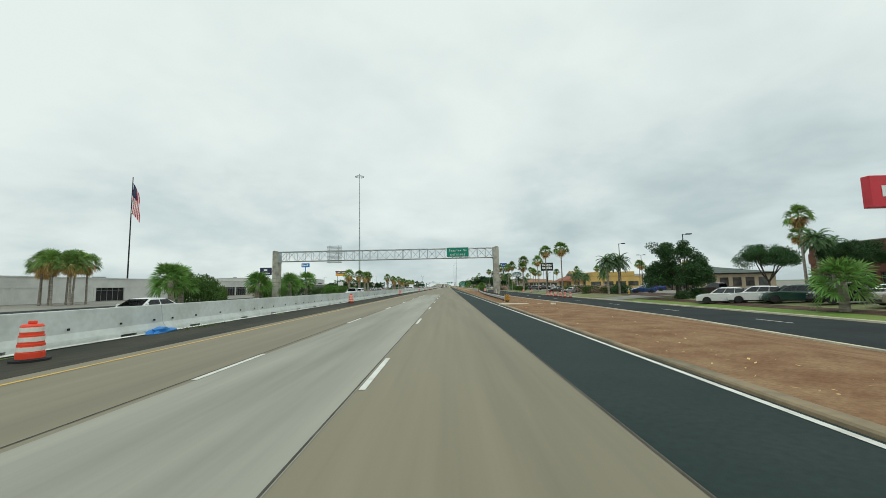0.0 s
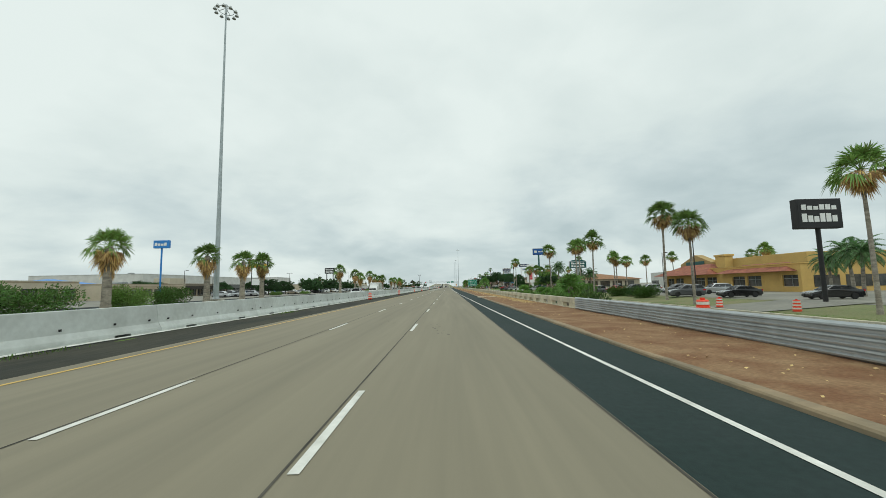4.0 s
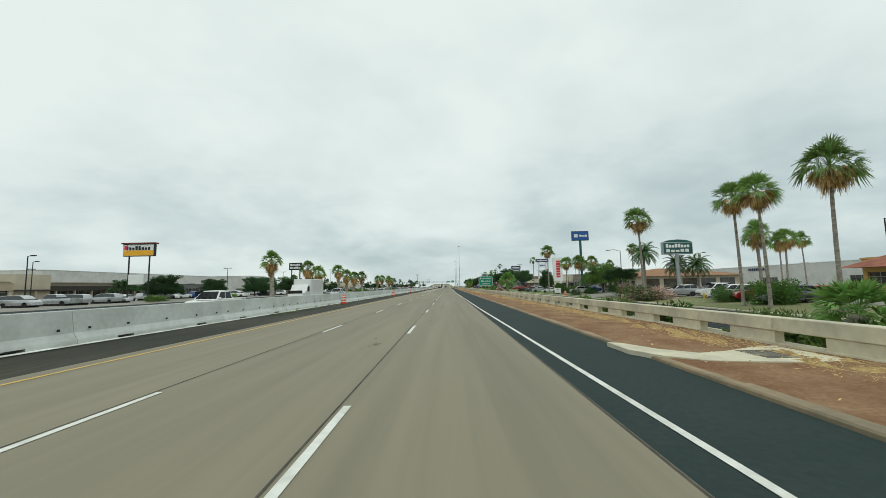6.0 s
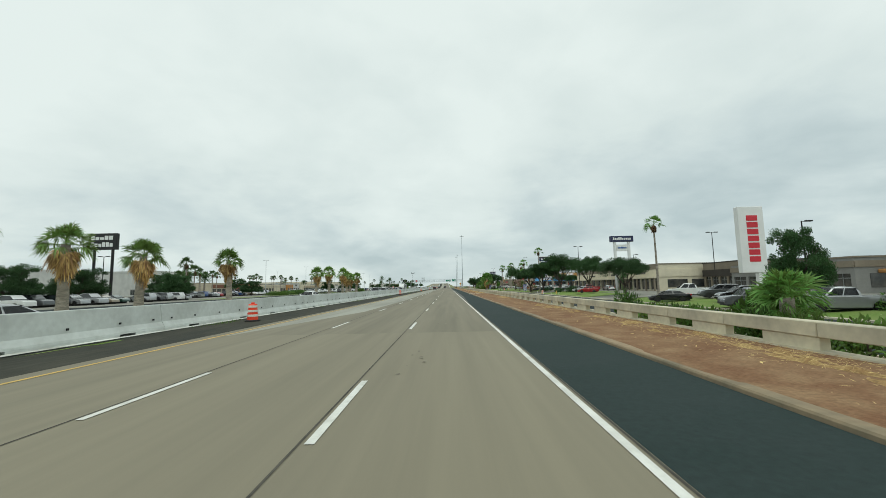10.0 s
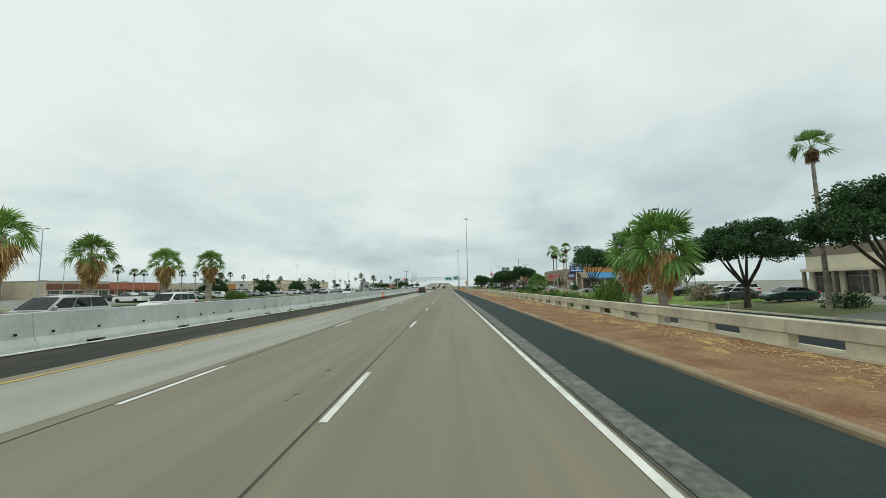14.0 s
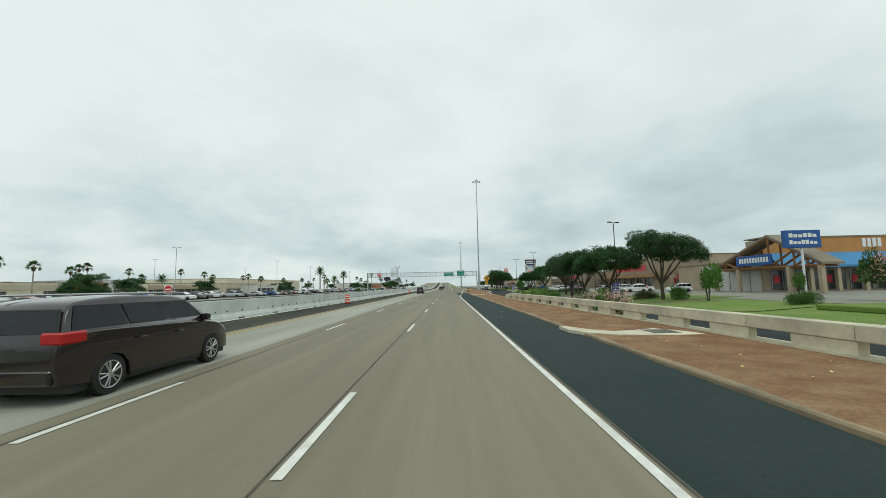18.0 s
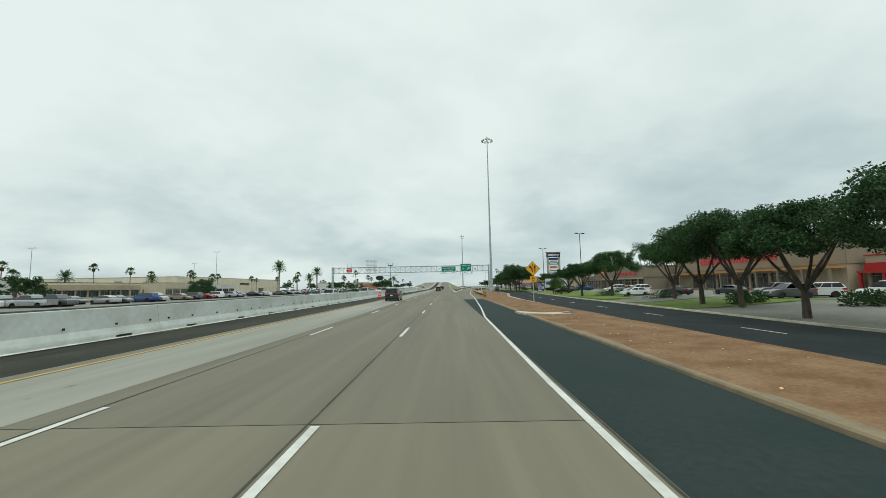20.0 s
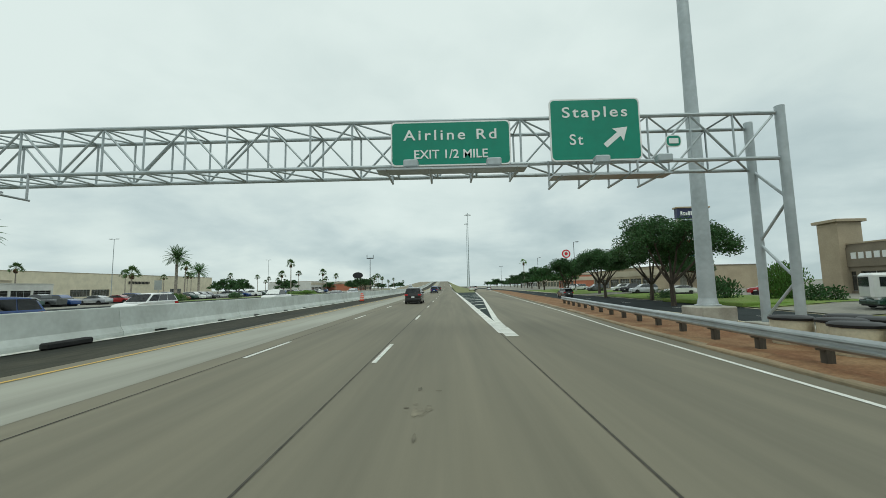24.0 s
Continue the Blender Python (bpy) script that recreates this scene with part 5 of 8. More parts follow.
def fan_palm(x, y, top, style="full", size=1.0, group="tall palms", z=0.0):
    """A fan palm whose crown tops out near the height given."""
    i = int(abs(x * 7 + y * 3))
    crown, skirt, r0, r1, words_ = {
        "full": (FULL[i % 3], SKIRT[i % 2], 0.155, 0.10, "tall slim fan palm with tan skirt of dead leaves"),
        "stout": (FULL[(i + 1) % 3], SKIRT_LONG[i % 2], 0.42, 0.30, "stout fan palm with a long brown skirt of dead leaves"),
        "thin": (THIN[i % 2], SKIRT_NUB[0], 0.20, 0.125, "slim fan palm with a small trimmed crown"),
        "low": (LUSH[i % 2], SKIRT[i % 2], 0.32, 0.28, "low bushy fan palm with lush green leaves"),
        "shaggy": (LUSH[i % 2], SKIRT_LONG[i % 2], 0.24, 0.2, "bushy fan palm with brown fibrous leaf bases"),
        "far": (FARP, SKIRT_NUB[0], 0.20, 0.14, "distant slim fan palm in the car park")}[style]
    if x > 10.9:
        z = low(y) * 0.5 if x < 16 else lie(x, y)
    home = thing("fan_palm", words_, "palm tree", pose(x, y, z, 0, 0, (i * 53) % 360), group)
    h = max(0.4, top - (1.35 if style == "low" else 1.7) * size - z)
    bm, (lx, ly) = stem(h, r0 * size ** 0.5, r1 * size ** 0.5, i)
    part("trunk", bm, BARK, home, "", 60)
    for me, nm in ((crown, "crown"), (skirt, "dead_fronds")):
        if nm == "dead_fronds" and style == "low":
            continue
        ob = new(nm, me)
        ob.parent = home
        ob.matrix_basis = pose(lx, ly, h, 0, 0, (i * 31) % 360) @ Matrix.Scale(size, 4)
    return home


# stout palms along the far verge
for x, y, h in ((-34.4, 141.5, 8.6), (-34.8, 159.2, 8.9), (-34.6, 168.9, 8.7), (-34.6, 176.1, 8.9), (-33.9, 228.7, 9.5), (-33.4, 247.1, 8.8), (-33.1, 254.6, 7.9), (-33.0, 273.2, 9.2), (-32.4, 280.5, 8.0),
                (-31.9, 288.4, 7.6), (-33.2, 308.1, 8.4), (-36.2, 357.8, 7.9), (-34.5, 364.6, 8.5), (-32.4, 372.0, 8.2), (-33.5, 381.1, 7.5), (-35.6, 393.9, 7.5), (-35.2, 402.9, 8.0)):
    fan_palm(x, y, h + 0.2, "stout", 1.2, "verge palms")
for x, y, h, s in ((-34.4, 88.6, 5.0, 1.25), (-36.0, 91.5, 4.4, 1.1), (-34.1, 97.7, 5.5, 1.3), (-34.05, 50.0, 4.9, 1.2), (-48.5, 71.7, 5.9, 1.35), (-36, 76.5, 4.8, 1.3), (-36.4, 79.0, 4.2, 1.1), (-35.2, 53.5, 4.4, 1.1)):
    fan_palm(x, y, h, "low", s, "low palms")
for x, y, h in ((-59, 62, 8.6), (-60.5, 64, 9.2), (-62, 62, 9.0), (-63.5, 66, 9.4), (-65, 63, 9.0), (-66.5, 66, 8.6), (-61, 67, 8.9), (-68, 66, 8.4)):
    fan_palm(x, y, h, "full", 1.2, "palm cluster")
# tall palms on the near side
for x, y, h, s in ((61, 65.5, 14.4, 1.1), (64, 69, 11.5, 1.05), (29.6, 96.2, 12.3, 1.05), (29.6, 111.4, 13.0, 1.05), (31.1, 128.1, 11.3, 1.0), (31.7, 155.2, 13.3, 1.15), (29.5, 145.6, 10.2, 1.0),
                   (31.1, 180.2, 12.6, 1.15), (31.0, 189.9, 12.0, 1.0), (30.5, 186.0, 11.8, 1.0), (29.3, 206.2, 12.7, 1.05), (46.9, 207.3, 10.6, 0.95), (48.5, 209.5, 9.8, 0.95), (49.5, 206, 9.2, 0.9), (79.8, 236.5, 12.3, 1.0),
                   (64, 224, 10.6, 1.0), (28.6, 255.3, 12.4, 1.0), (34.5, 259, 9.4, 1.05), (36.4, 254.2, 9.5, 1.05), (40.2, 263, 9.2, 1.05), (43.0, 262, 9.8, 0.95), (58.8, 271.4, 14.0, 1.0), (62, 296, 10.5, 0.9), (74, 190, 10.4, 0.9),
                   (80, 197, 10.2, 0.9), (70, 140, 10, 0.9), (74, 146, 9.6, 0.9), (90, 215, 11, 0.9)):
    fan_palm(x, y, h, "full", s * 1.08, "tall palms", 0.06)
for x, y, h, s in ((37.5, 313.4, 13.3, 0.95), (31.6, 374.3, 14.0, 0.9), (33.1, 407.2, 12.3, 0.95), (32.8, 412.0, 11.0, 0.95), (32.9, 409.1, 8.6, 0.9), (29.7, 446.2, 12.1, 1.15), (35.2, 455.6, 10.7, 0.95), (36.6, 467.6, 12.9, 1.0), (58.9, 471, 13.4, 1.0),
                   (35.6, 454.6, 13.6, 1.0), (60, 640, 9, 0.8), (38, 780, 14, 1.0)):
    fan_palm(x, y, h, "thin", s, "trimmed palms", 0.06)
fan_palm(31, 29.7, 2.9, "low", 1.0, "low palms")
fan_palm(13.3, 364.4, 5.5, "shaggy", 1.0, "low palms")
fan_palm(13.9, 368.4, 5.2, "shaggy", 0.9, "low palms")
fan_palm(13.4, 228.4, 4.0, "low", 0.92, "low palms")
for x, y, h, s in ((13.4, 139.4, 2.5, 0.72), (13.9, 140.9, 2.0, 0.62), (13.9, 139.3, 1.7, 0.55), (13.0, 140.2, 1.3, 0.5), (13.2, 142.4, 1.4, 0.5), (13.7, 144.2, 1.4, 0.5), (13.1, 145.9, 1.2, 0.45), (13.0, 148.4, 1.3, 0.46), (13.2, 151.2, 1.2, 0.45), (13.2, 162, 1.5, 0.55), (13.9, 395.5, 2.9, 0.72), (13.6, 260.4, 1.9, 0.55), (13.9, 261.6, 1.4, 0.5)):
    fan_palm(x, y, h, "low", s, "palm bushes")
# slim palms across the far car parks
random.seed(77)
for x, y, h in ((-139.3, 522.4, 12.5), (-142.5, 563.6, 13.2), (-123.5, 524.8, 11.9), (-125.2, 559.7, 12.2), (-150, 600, 13.8), (-137.3, 590.4, 13.6), (-142.8, 616.6, 12.8), (-138.5, 645.2, 13.6), (-133.8, 657.1, 12.6), (-144.5, 682.6, 12.2),
                (-113.7, 666, 11.3), (-133.8, 698.3, 11.8), (-127.5, 710, 11.5), (-74.8, 688.5, 8.3), (-130, 486, 12), (-126, 500, 11.6), (-120, 440, 11.5), (-98, 402, 11), (-104, 420, 11), (-92, 385, 10.6), (-70, 352, 11.2), (-73, 360, 9.5), (-86, 372, 8.6)):
    fan_palm(x, y, h, "far", 1.05, "car park palms")
for k in range(46):
    y = 440 + k * 11.5 + random.uniform(-4, 4)
    x = -random.choice((58, 72, 90, 112, 128, 146)) + random.uniform(-5, 5) - max(0, y - 700) * 0.03
    if y > 715 or x < -100:
        fan_palm(x, y, random.uniform(9.5, 13.5), "far", random.uniform(0.95, 1.15), "car park palms")
for k in range(16):
    fan_palm(-60 - 6 * random.random() * k, 930 + 18 * k + random.uniform(-6, 6), random.uniform(11, 16), "far", 1.2, "distant palms")


def feather_crown(seed, fronds, length, stiff):
    random.seed(seed)
    bm = bmesh.new()
    for i in range(fronds):
        az = i * 2.399
        el = radians(-15 + 95 * (i + 0.5) / fronds)
        p = Vector((0, 0, 0))
        d = Vector((math.cos(az) * math.cos(el), math.sin(az) * math.cos(el), math.sin(el)))
        side = Vector((-math.sin(az), math.cos(az), 0))
        n = 9
        pts = [p.copy()]
        for k in range(n):
            p = p + d * length / n
            d = (d + Vector((0, 0, -stiff * 0.16))).normalized()
            pts.append(p.copy())
        for k in range(n):
            a, b = pts[k], pts[k + 1]
            bm.faces.new([bm.verts.new(v) for v in (a - side * 0.025, a + side * 0.025, b + side * 0.02, b - side * 0.02)])
            for s in (-1, 1):
                for q in (0.25, 0.75):
                    base = a.lerp(b, q)
                    ll = length * 0.2 * math.sin(math.pi * min(0.95, (k + q + 0.8) / (n + 0.8)))
                    dirn = (side * s + (b - a).normalized() * 0.6 + Vector((0, 0, -0.25 * stiff))).normalized()
                    leaf_quad(bm, base, dirn, (b - a).normalized(), ll * 1.15, 0.19)
    return bm


DATE = proto_mesh("crown", feather_crown(5, 40, 3.6, 0.8), FEATHER)
QUEEN = proto_mesh("crown", feather_crown(6, 34, 3.2, 1.7), FEATHER)


def feather_palm(x, y, h, queen=False, size=1.0):
    z = lie(x, y) if x > 10 else 0.0
    home = thing("feather_palm", "drooping queen palm with grey trunk" if queen else "date palm with arching feather leaves", "palm tree", pose(x, y, z, 0, 0, (x * 17) % 360), "feather palms")
    top = h - 1.9 * size - z
    bm, (lx, ly) = stem(top, 0.2 if queen else 0.34, 0.16 if queen else 0.3, int(abs(x)))
    part("trunk", bm, BARK, home, "", 60)
    ob = new("crown", QUEEN if queen else DATE)
    ob.parent = home
    ob.matrix_basis = pose(lx, ly, top) @ Matrix.Scale(size, 4)


for x, y, h in ((-66.8, 650.2, 12.6), (-64.8, 689.7, 11.9), (-112, 402, 9), (-108, 408, 9.2), (-104, 414, 9), (-100, 396, 8.6), (-150, 690, 10), (-145, 640, 10), (-152, 612, 9), (-80, 722, 10)):
    feather_palm(x, y, h)
for x, y, h in ((33.2, 77.6, 7.6), (35.6, 78.2, 7.8), (58, 60, 9.6), (61, 61, 8.6), (33.8, 214.6, 8.4), (40.5, 216.8, 6.5), (44.0, 217, 6.4), (52, 150, 7), (49, 146, 6.6), (57, 158, 6.2), (56, 137, 6.4), (52, 357, 5.5)):
    feather_palm(x, y, h, True, 0.95)


# ---- broad trees ----
def oak_meshes(seed, spread, height, clumps, leaves, leaf=0.30, foot=0.55):
    """Trunk with limbs, and a crown of leaf sprays round the limb ends."""
    random.seed(seed)
    wood, green = bmesh.new(), bmesh.new()
    fork = height * 0.24
    tube(wood, (0, 0, -0.15), (0.08, 0.05, fork), 0.30, 0.22, 8)
    ends = []
    n = 6
    for i in range(n):
        az = 2 * math.pi * (i + random.uniform(-0.25, 0.25)) / n
        r = spread * random.uniform(0.45, 0.75)
        mid = Vector((r * 0.5 * math.cos(az), r * 0.5 * math.sin(az), fork + height * 0.2))
        end = Vector((r * math.cos(az), r * math.sin(az), height * random.uniform(0.60, 0.80)))
        tube(wood, (0.08, 0.05, fork - 0.1), mid, 0.15, 0.11, 6, False)
        tube(wood, mid, end, 0.11, 0.05, 6, False)
        for k in range(2):
            tip = end + Vector((random.uniform(-1, 1), random.uniform(-1, 1), random.uniform(0.1, 0.8))) * spread * 0.28
            tube(wood, end.lerp(mid, 0.4), tip, 0.06, 0.02, 5, False)
            ends.append(tip)
        ends.append(end)
    for i in range(clumps):
        if i < len(ends):
            c = ends[i] + Vector((random.uniform(-0.3, 0.3), random.uniform(-0.3, 0.3), 0.35))
        else:
            az, rr = random.uniform(0, 6.283), spread * math.sqrt(random.random())
            dome = math.sqrt(max(0.0, 1 - (rr / spread) ** 2 * 0.92))
            c = Vector((rr * math.cos(az), rr * math.sin(az), height * (foot + (0.95 - foot) * dome * random.uniform(0.1, 1.0))))
        rad = spread * random.uniform(0.15, 0.27)
        for k in range(leaves):
            v = Vector((random.gauss(0, 1), random.gauss(0, 1), random.gauss(0, 1))).normalized() * rad * random.random() ** 0.4
            v.z *= 0.6
            d = Vector((random.uniform(-1, 1), random.uniform(-1, 1), random.uniform(-0.6, 0.6))).normalized()
            s = d.orthogonal().normalized()
            s.rotate(Matrix.Rotation(random.uniform(0, 6.28), 3, d))
            leaf_quad(green, c + v, d, s, leaf * random.uniform(0.7, 1.3), leaf * 0.62)
    return wood, green


OAKS = []
FRESH = leaf_mat("fresh green leaf", (0.145, 0.255, 0.058), 0.2, 0.45, trans=0.35)
for i, (sp, ht, cl, lv) in enumerate(((4.6, 8.0, 58, 165), (5.2, 8.6, 64, 170), (3.6, 7.0, 46, 150))):
    a, b = oak_meshes(100 + i, sp, ht, cl + 14, lv * 2, 0.215)
    OAKS.append((proto_mesh("trunk", a, OAKBARK), proto_mesh("crown", b, OAKLEAF), ht))


GREEN_OAK = proto_mesh("crown", oak_meshes(131, 4.6, 8.0, 120, 300, 0.22, 0.28)[1], FRESH)
FAR_OAK = proto_mesh("crown", oak_meshes(133, 4.6, 8.0, 64, 80, 0.42, 0.4)[1], OAKLEAF)
ROUND_OAK = proto_mesh("crown", oak_meshes(132, 4.4, 8.0, 150, 300, 0.2, 0.2)[1], OAKLEAF)


def oak(x, y, h, kind=0, wide=1.0, word="dark green live oak with spreading crown", z=0.05):
    wood, green, ht = OAKS[kind]
    if x > 10:
        z, h = lie(x, y), h - lie(x, y)
    home = thing("oak_tree", word, "tree", pose(x, y, z, 0, 0, (x * 37 + y * 11) % 360), "broad trees")
    s = h / ht
    if word.startswith("fresh"):
        green = GREEN_OAK
    elif y > 690 or x < -70:
        green = FAR_OAK
    elif word.startswith("dense") or x < 0:
        green = ROUND_OAK
    for nm, me in (("trunk", wood), ("crown", green)):
        ob = new(nm, me)
        ob.parent = home
        ob.matrix_basis = Matrix.Diagonal((s * wide, s * wide, s, 1))


for x, y, h, k, w in ((52, 62, 7.6, 1, 0.8), (60, 57, 7.6, 0, 0.8),
                       (56, 268, 6.0, 1, 1), (34, 318, 6.6, 1, 0.95), (33, 222, 4.8, 2, 1),
                      (34.8, 362.2, 10.6, 1, 0.85), (31.5, 369, 8.8, 0, 0.85), (40.9, 355.5, 9.5, 1, 0.8), (29.9, 380.5, 7.8, 0, 0.95), (32.8, 427, 10.0, 1, 0.63), 
                      (62, 455, 7.4, 1, 0.9), (66, 449, 6.6, 0, 0.9), (31.2, 496.4, 9.2, 1, 0.8), (26.5, 503, 8.0, 0, 0.85), (25.6, 511, 7.8, 1, 0.8), (26.0, 519.5, 7.4, 0, 0.85), (33, 547, 8.4, 1, 0.8), (30, 536.5, 8.6, 0, 0.85), (29.5, 530, 9.0, 1, 0.85),
                      (32.4, 566, 8.0, 0, 0.9), (29.5, 574, 6.6, 2, 0.9), (33, 594, 6.2, 2, 1), (27.5, 640.0, 9.6, 1, 0.9), (30.5, 650.5, 8.6, 0, 0.9), (29, 663, 8.0, 1, 0.9), (33, 676, 8.8, 0, 0.9), (31, 690, 8.2, 1, 0.9), (35, 706, 8.0, 0, 1), (33, 722, 8.4, 1, 0.9),
                      (36, 742, 8.2, 0, 1), (38, 764, 8.0, 1, 1), (41, 788, 8.4, 0, 1), (43, 815, 8.0, 1, 1.1), (46, 845, 8.4, 0, 1.1), (50, 880, 8.6, 1, 1.1), (47, 668, 7, 0, 1), (60, 690, 7, 0, 1), (62, 720, 7.5, 1, 1),
                      (-61, 236, 5.6, 0, 1.1), (-66, 262, 5.8, 1, 1.1), (-59, 272, 6.4, 1, 1.1), (-62, 286, 6.2, 0, 1.1), (-60, 300, 6.6, 1, 1.1), (-64, 315, 6.4, 0, 1.1), (-58, 331, 5.8, 0, 1.05), (-75, 252, 6, 1, 1), (-84, 292, 6, 0, 1),
                      (-74, 306, 6.2, 1, 1), (-92, 262, 5.6, 0, 1), (-70, 345, 5.6, 2, 1.2), (-58, 470, 4.6, 2, 1.1), (-64, 512, 4.8, 2, 1.1), (-60, 445, 4.6, 2, 1.1), (-72, 532, 4.6, 2, 1.1), (-88, 214, 5.2, 0, 1.1), (-96, 228, 5.6, 1, 1.1),
                      (-80, 396, 5.6, 2, 1.1), (-66, 380, 4.4, 2, 1.2), (-72, 560, 4.4, 2, 1.1), (-60, 590, 4.2, 2, 1.1), (-58, 700, 5, 0, 1), (-66, 720, 5, 2, 1), (-62, 745, 5.5, 0, 1)):
    oak(x, y, h, k, w)
oak(34.5, 56.6, 7.8, 0, 0.86, "dense dark green rounded tree on a mulch bed")
oak(35.2, 284, 6.9, 0, 0.55, "dense dark green rounded tree on a mulch bed")
for x, y, h in ((37.4, 241, 6.8),):
    oak(x, y, h, 0, 1.1, "fresh green rounded tree beside the car park")
for k in range(26):
    random.seed(300 + k)
    oak(-52 - random.random() * 90, 800 + 16 * k, random.uniform(5, 8.5), k % 3, 1.15, "dark green tree far in the distance")
    oak(54 + random.random() * 80, 760 + 18 * k, random.uniform(6, 9), k % 3, 1.15, "dark green tree far in the distance")


# ---- shrubs ----
def shrub_mesh(seed, n, leaf=0.16, flat=0.75, lumps=9):
    random.seed(seed)
    bm = bmesh.new()
    cs = [Vector((random.uniform(-0.6, 0.6), random.uniform(-0.6, 0.6), random.uniform(0.15, 0.75) * flat)) for _ in range(lumps)]
    for i in range(n):
        c = cs[i % lumps]
        v = Vector((random.gauss(0, 1), random.gauss(0, 1), random.gauss(0, 1))).normalized() * 0.42 * random.random() ** 0.35
        p = c + v
        p.z = max(0.02, p.z)
        d = (v + Vector((random.uniform(-0.4, 0.4), random.uniform(-0.4, 0.4), random.uniform(0, 0.5)))).normalized()
        leaf_quad(bm, p, d, d.orthogonal().normalized(), leaf * random.uniform(0.7, 1.4), leaf * 0.55)
    return bm


SHR = [proto_mesh("foliage", shrub_mesh(200 + i, 1000, 0.15), SHRUB) for i in range(2)]
SHL = [proto_mesh("foliage", shrub_mesh(210 + i, 1000, 0.15), SHRUB_L) for i in range(2)]
SHD = [proto_mesh("foliage", shrub_mesh(215, 1200, 0.12), OAKLEAF)]
SHF = [proto_mesh("foliage", shrub_mesh(230 + i, 5200, 0.075, lumps=16), SHRUB) for i in range(2)]
SHFL = proto_mesh("foliage", shrub_mesh(232, 5200, 0.075, lumps=16), SHRUB_L)
BLO = [proto_mesh("blossom", shrub_mesh(220 + i, 1500, 0.085), BLOOM) for i in range(2)]


def shrub(x, y, w, d, h, kind="green", z=0.1):
    if 16 < x < 30:
        x, y, w, d, h = wide(x, y), y + 9, w * 1.4, d * 1.4, h * 1.3
        z = lie(x, y)
    elif x > 10:
        drop = low(y) * 0.5 if x < 16 else lie(x, y)
        z, h = drop + 0.05, h - drop * (0.8 if x < 16 else 0.3)
    i = int(abs(x * 13 + y * 7))
    me = {"green": SHR[i % 2], "light": SHL[i % 2], "dark": SHD[0], "bloom": SHR[i % 2]}[kind]
    if w > 3.4 and kind != "dark":
        me = SHFL if kind == "light" else SHF[i % 2]
    label = {"green": "leafy green roadside shrub", "light": "light green bushy shrub", "dark": "clipped dark green shrub", "bloom": "oleander shrub covered in pink blossom"}[kind]
    home = thing("shrub", label, "shrub", pose(x, y, z, 0, 0, (i * 41) % 360), "shrubs")
    m = Matrix.Diagonal((w / 2, d / 2, h, 1))
    bm = tubes(((0, 0, -0.1), (0, 0, 0.3 * h), 0.05, 0.03), ((0, 0, 0), (0.2 * w, 0, 0.4 * h), 0.03, 0.015), ((0, 0, 0), (-0.15 * w, 0.1, 0.4 * h), 0.03, 0.015), seg=5)
    part("stem", bm, OAKBARK, home)
    for nm, mesh, k in (("foliage", me, 1.0),) + ((("blossom", BLO[i % 2], 1.04),) if kind == "bloom" else ()):
        ob = new(nm, mesh)
        ob.parent = home
        ob.matrix_basis = m @ Matrix.Scale(k, 4)


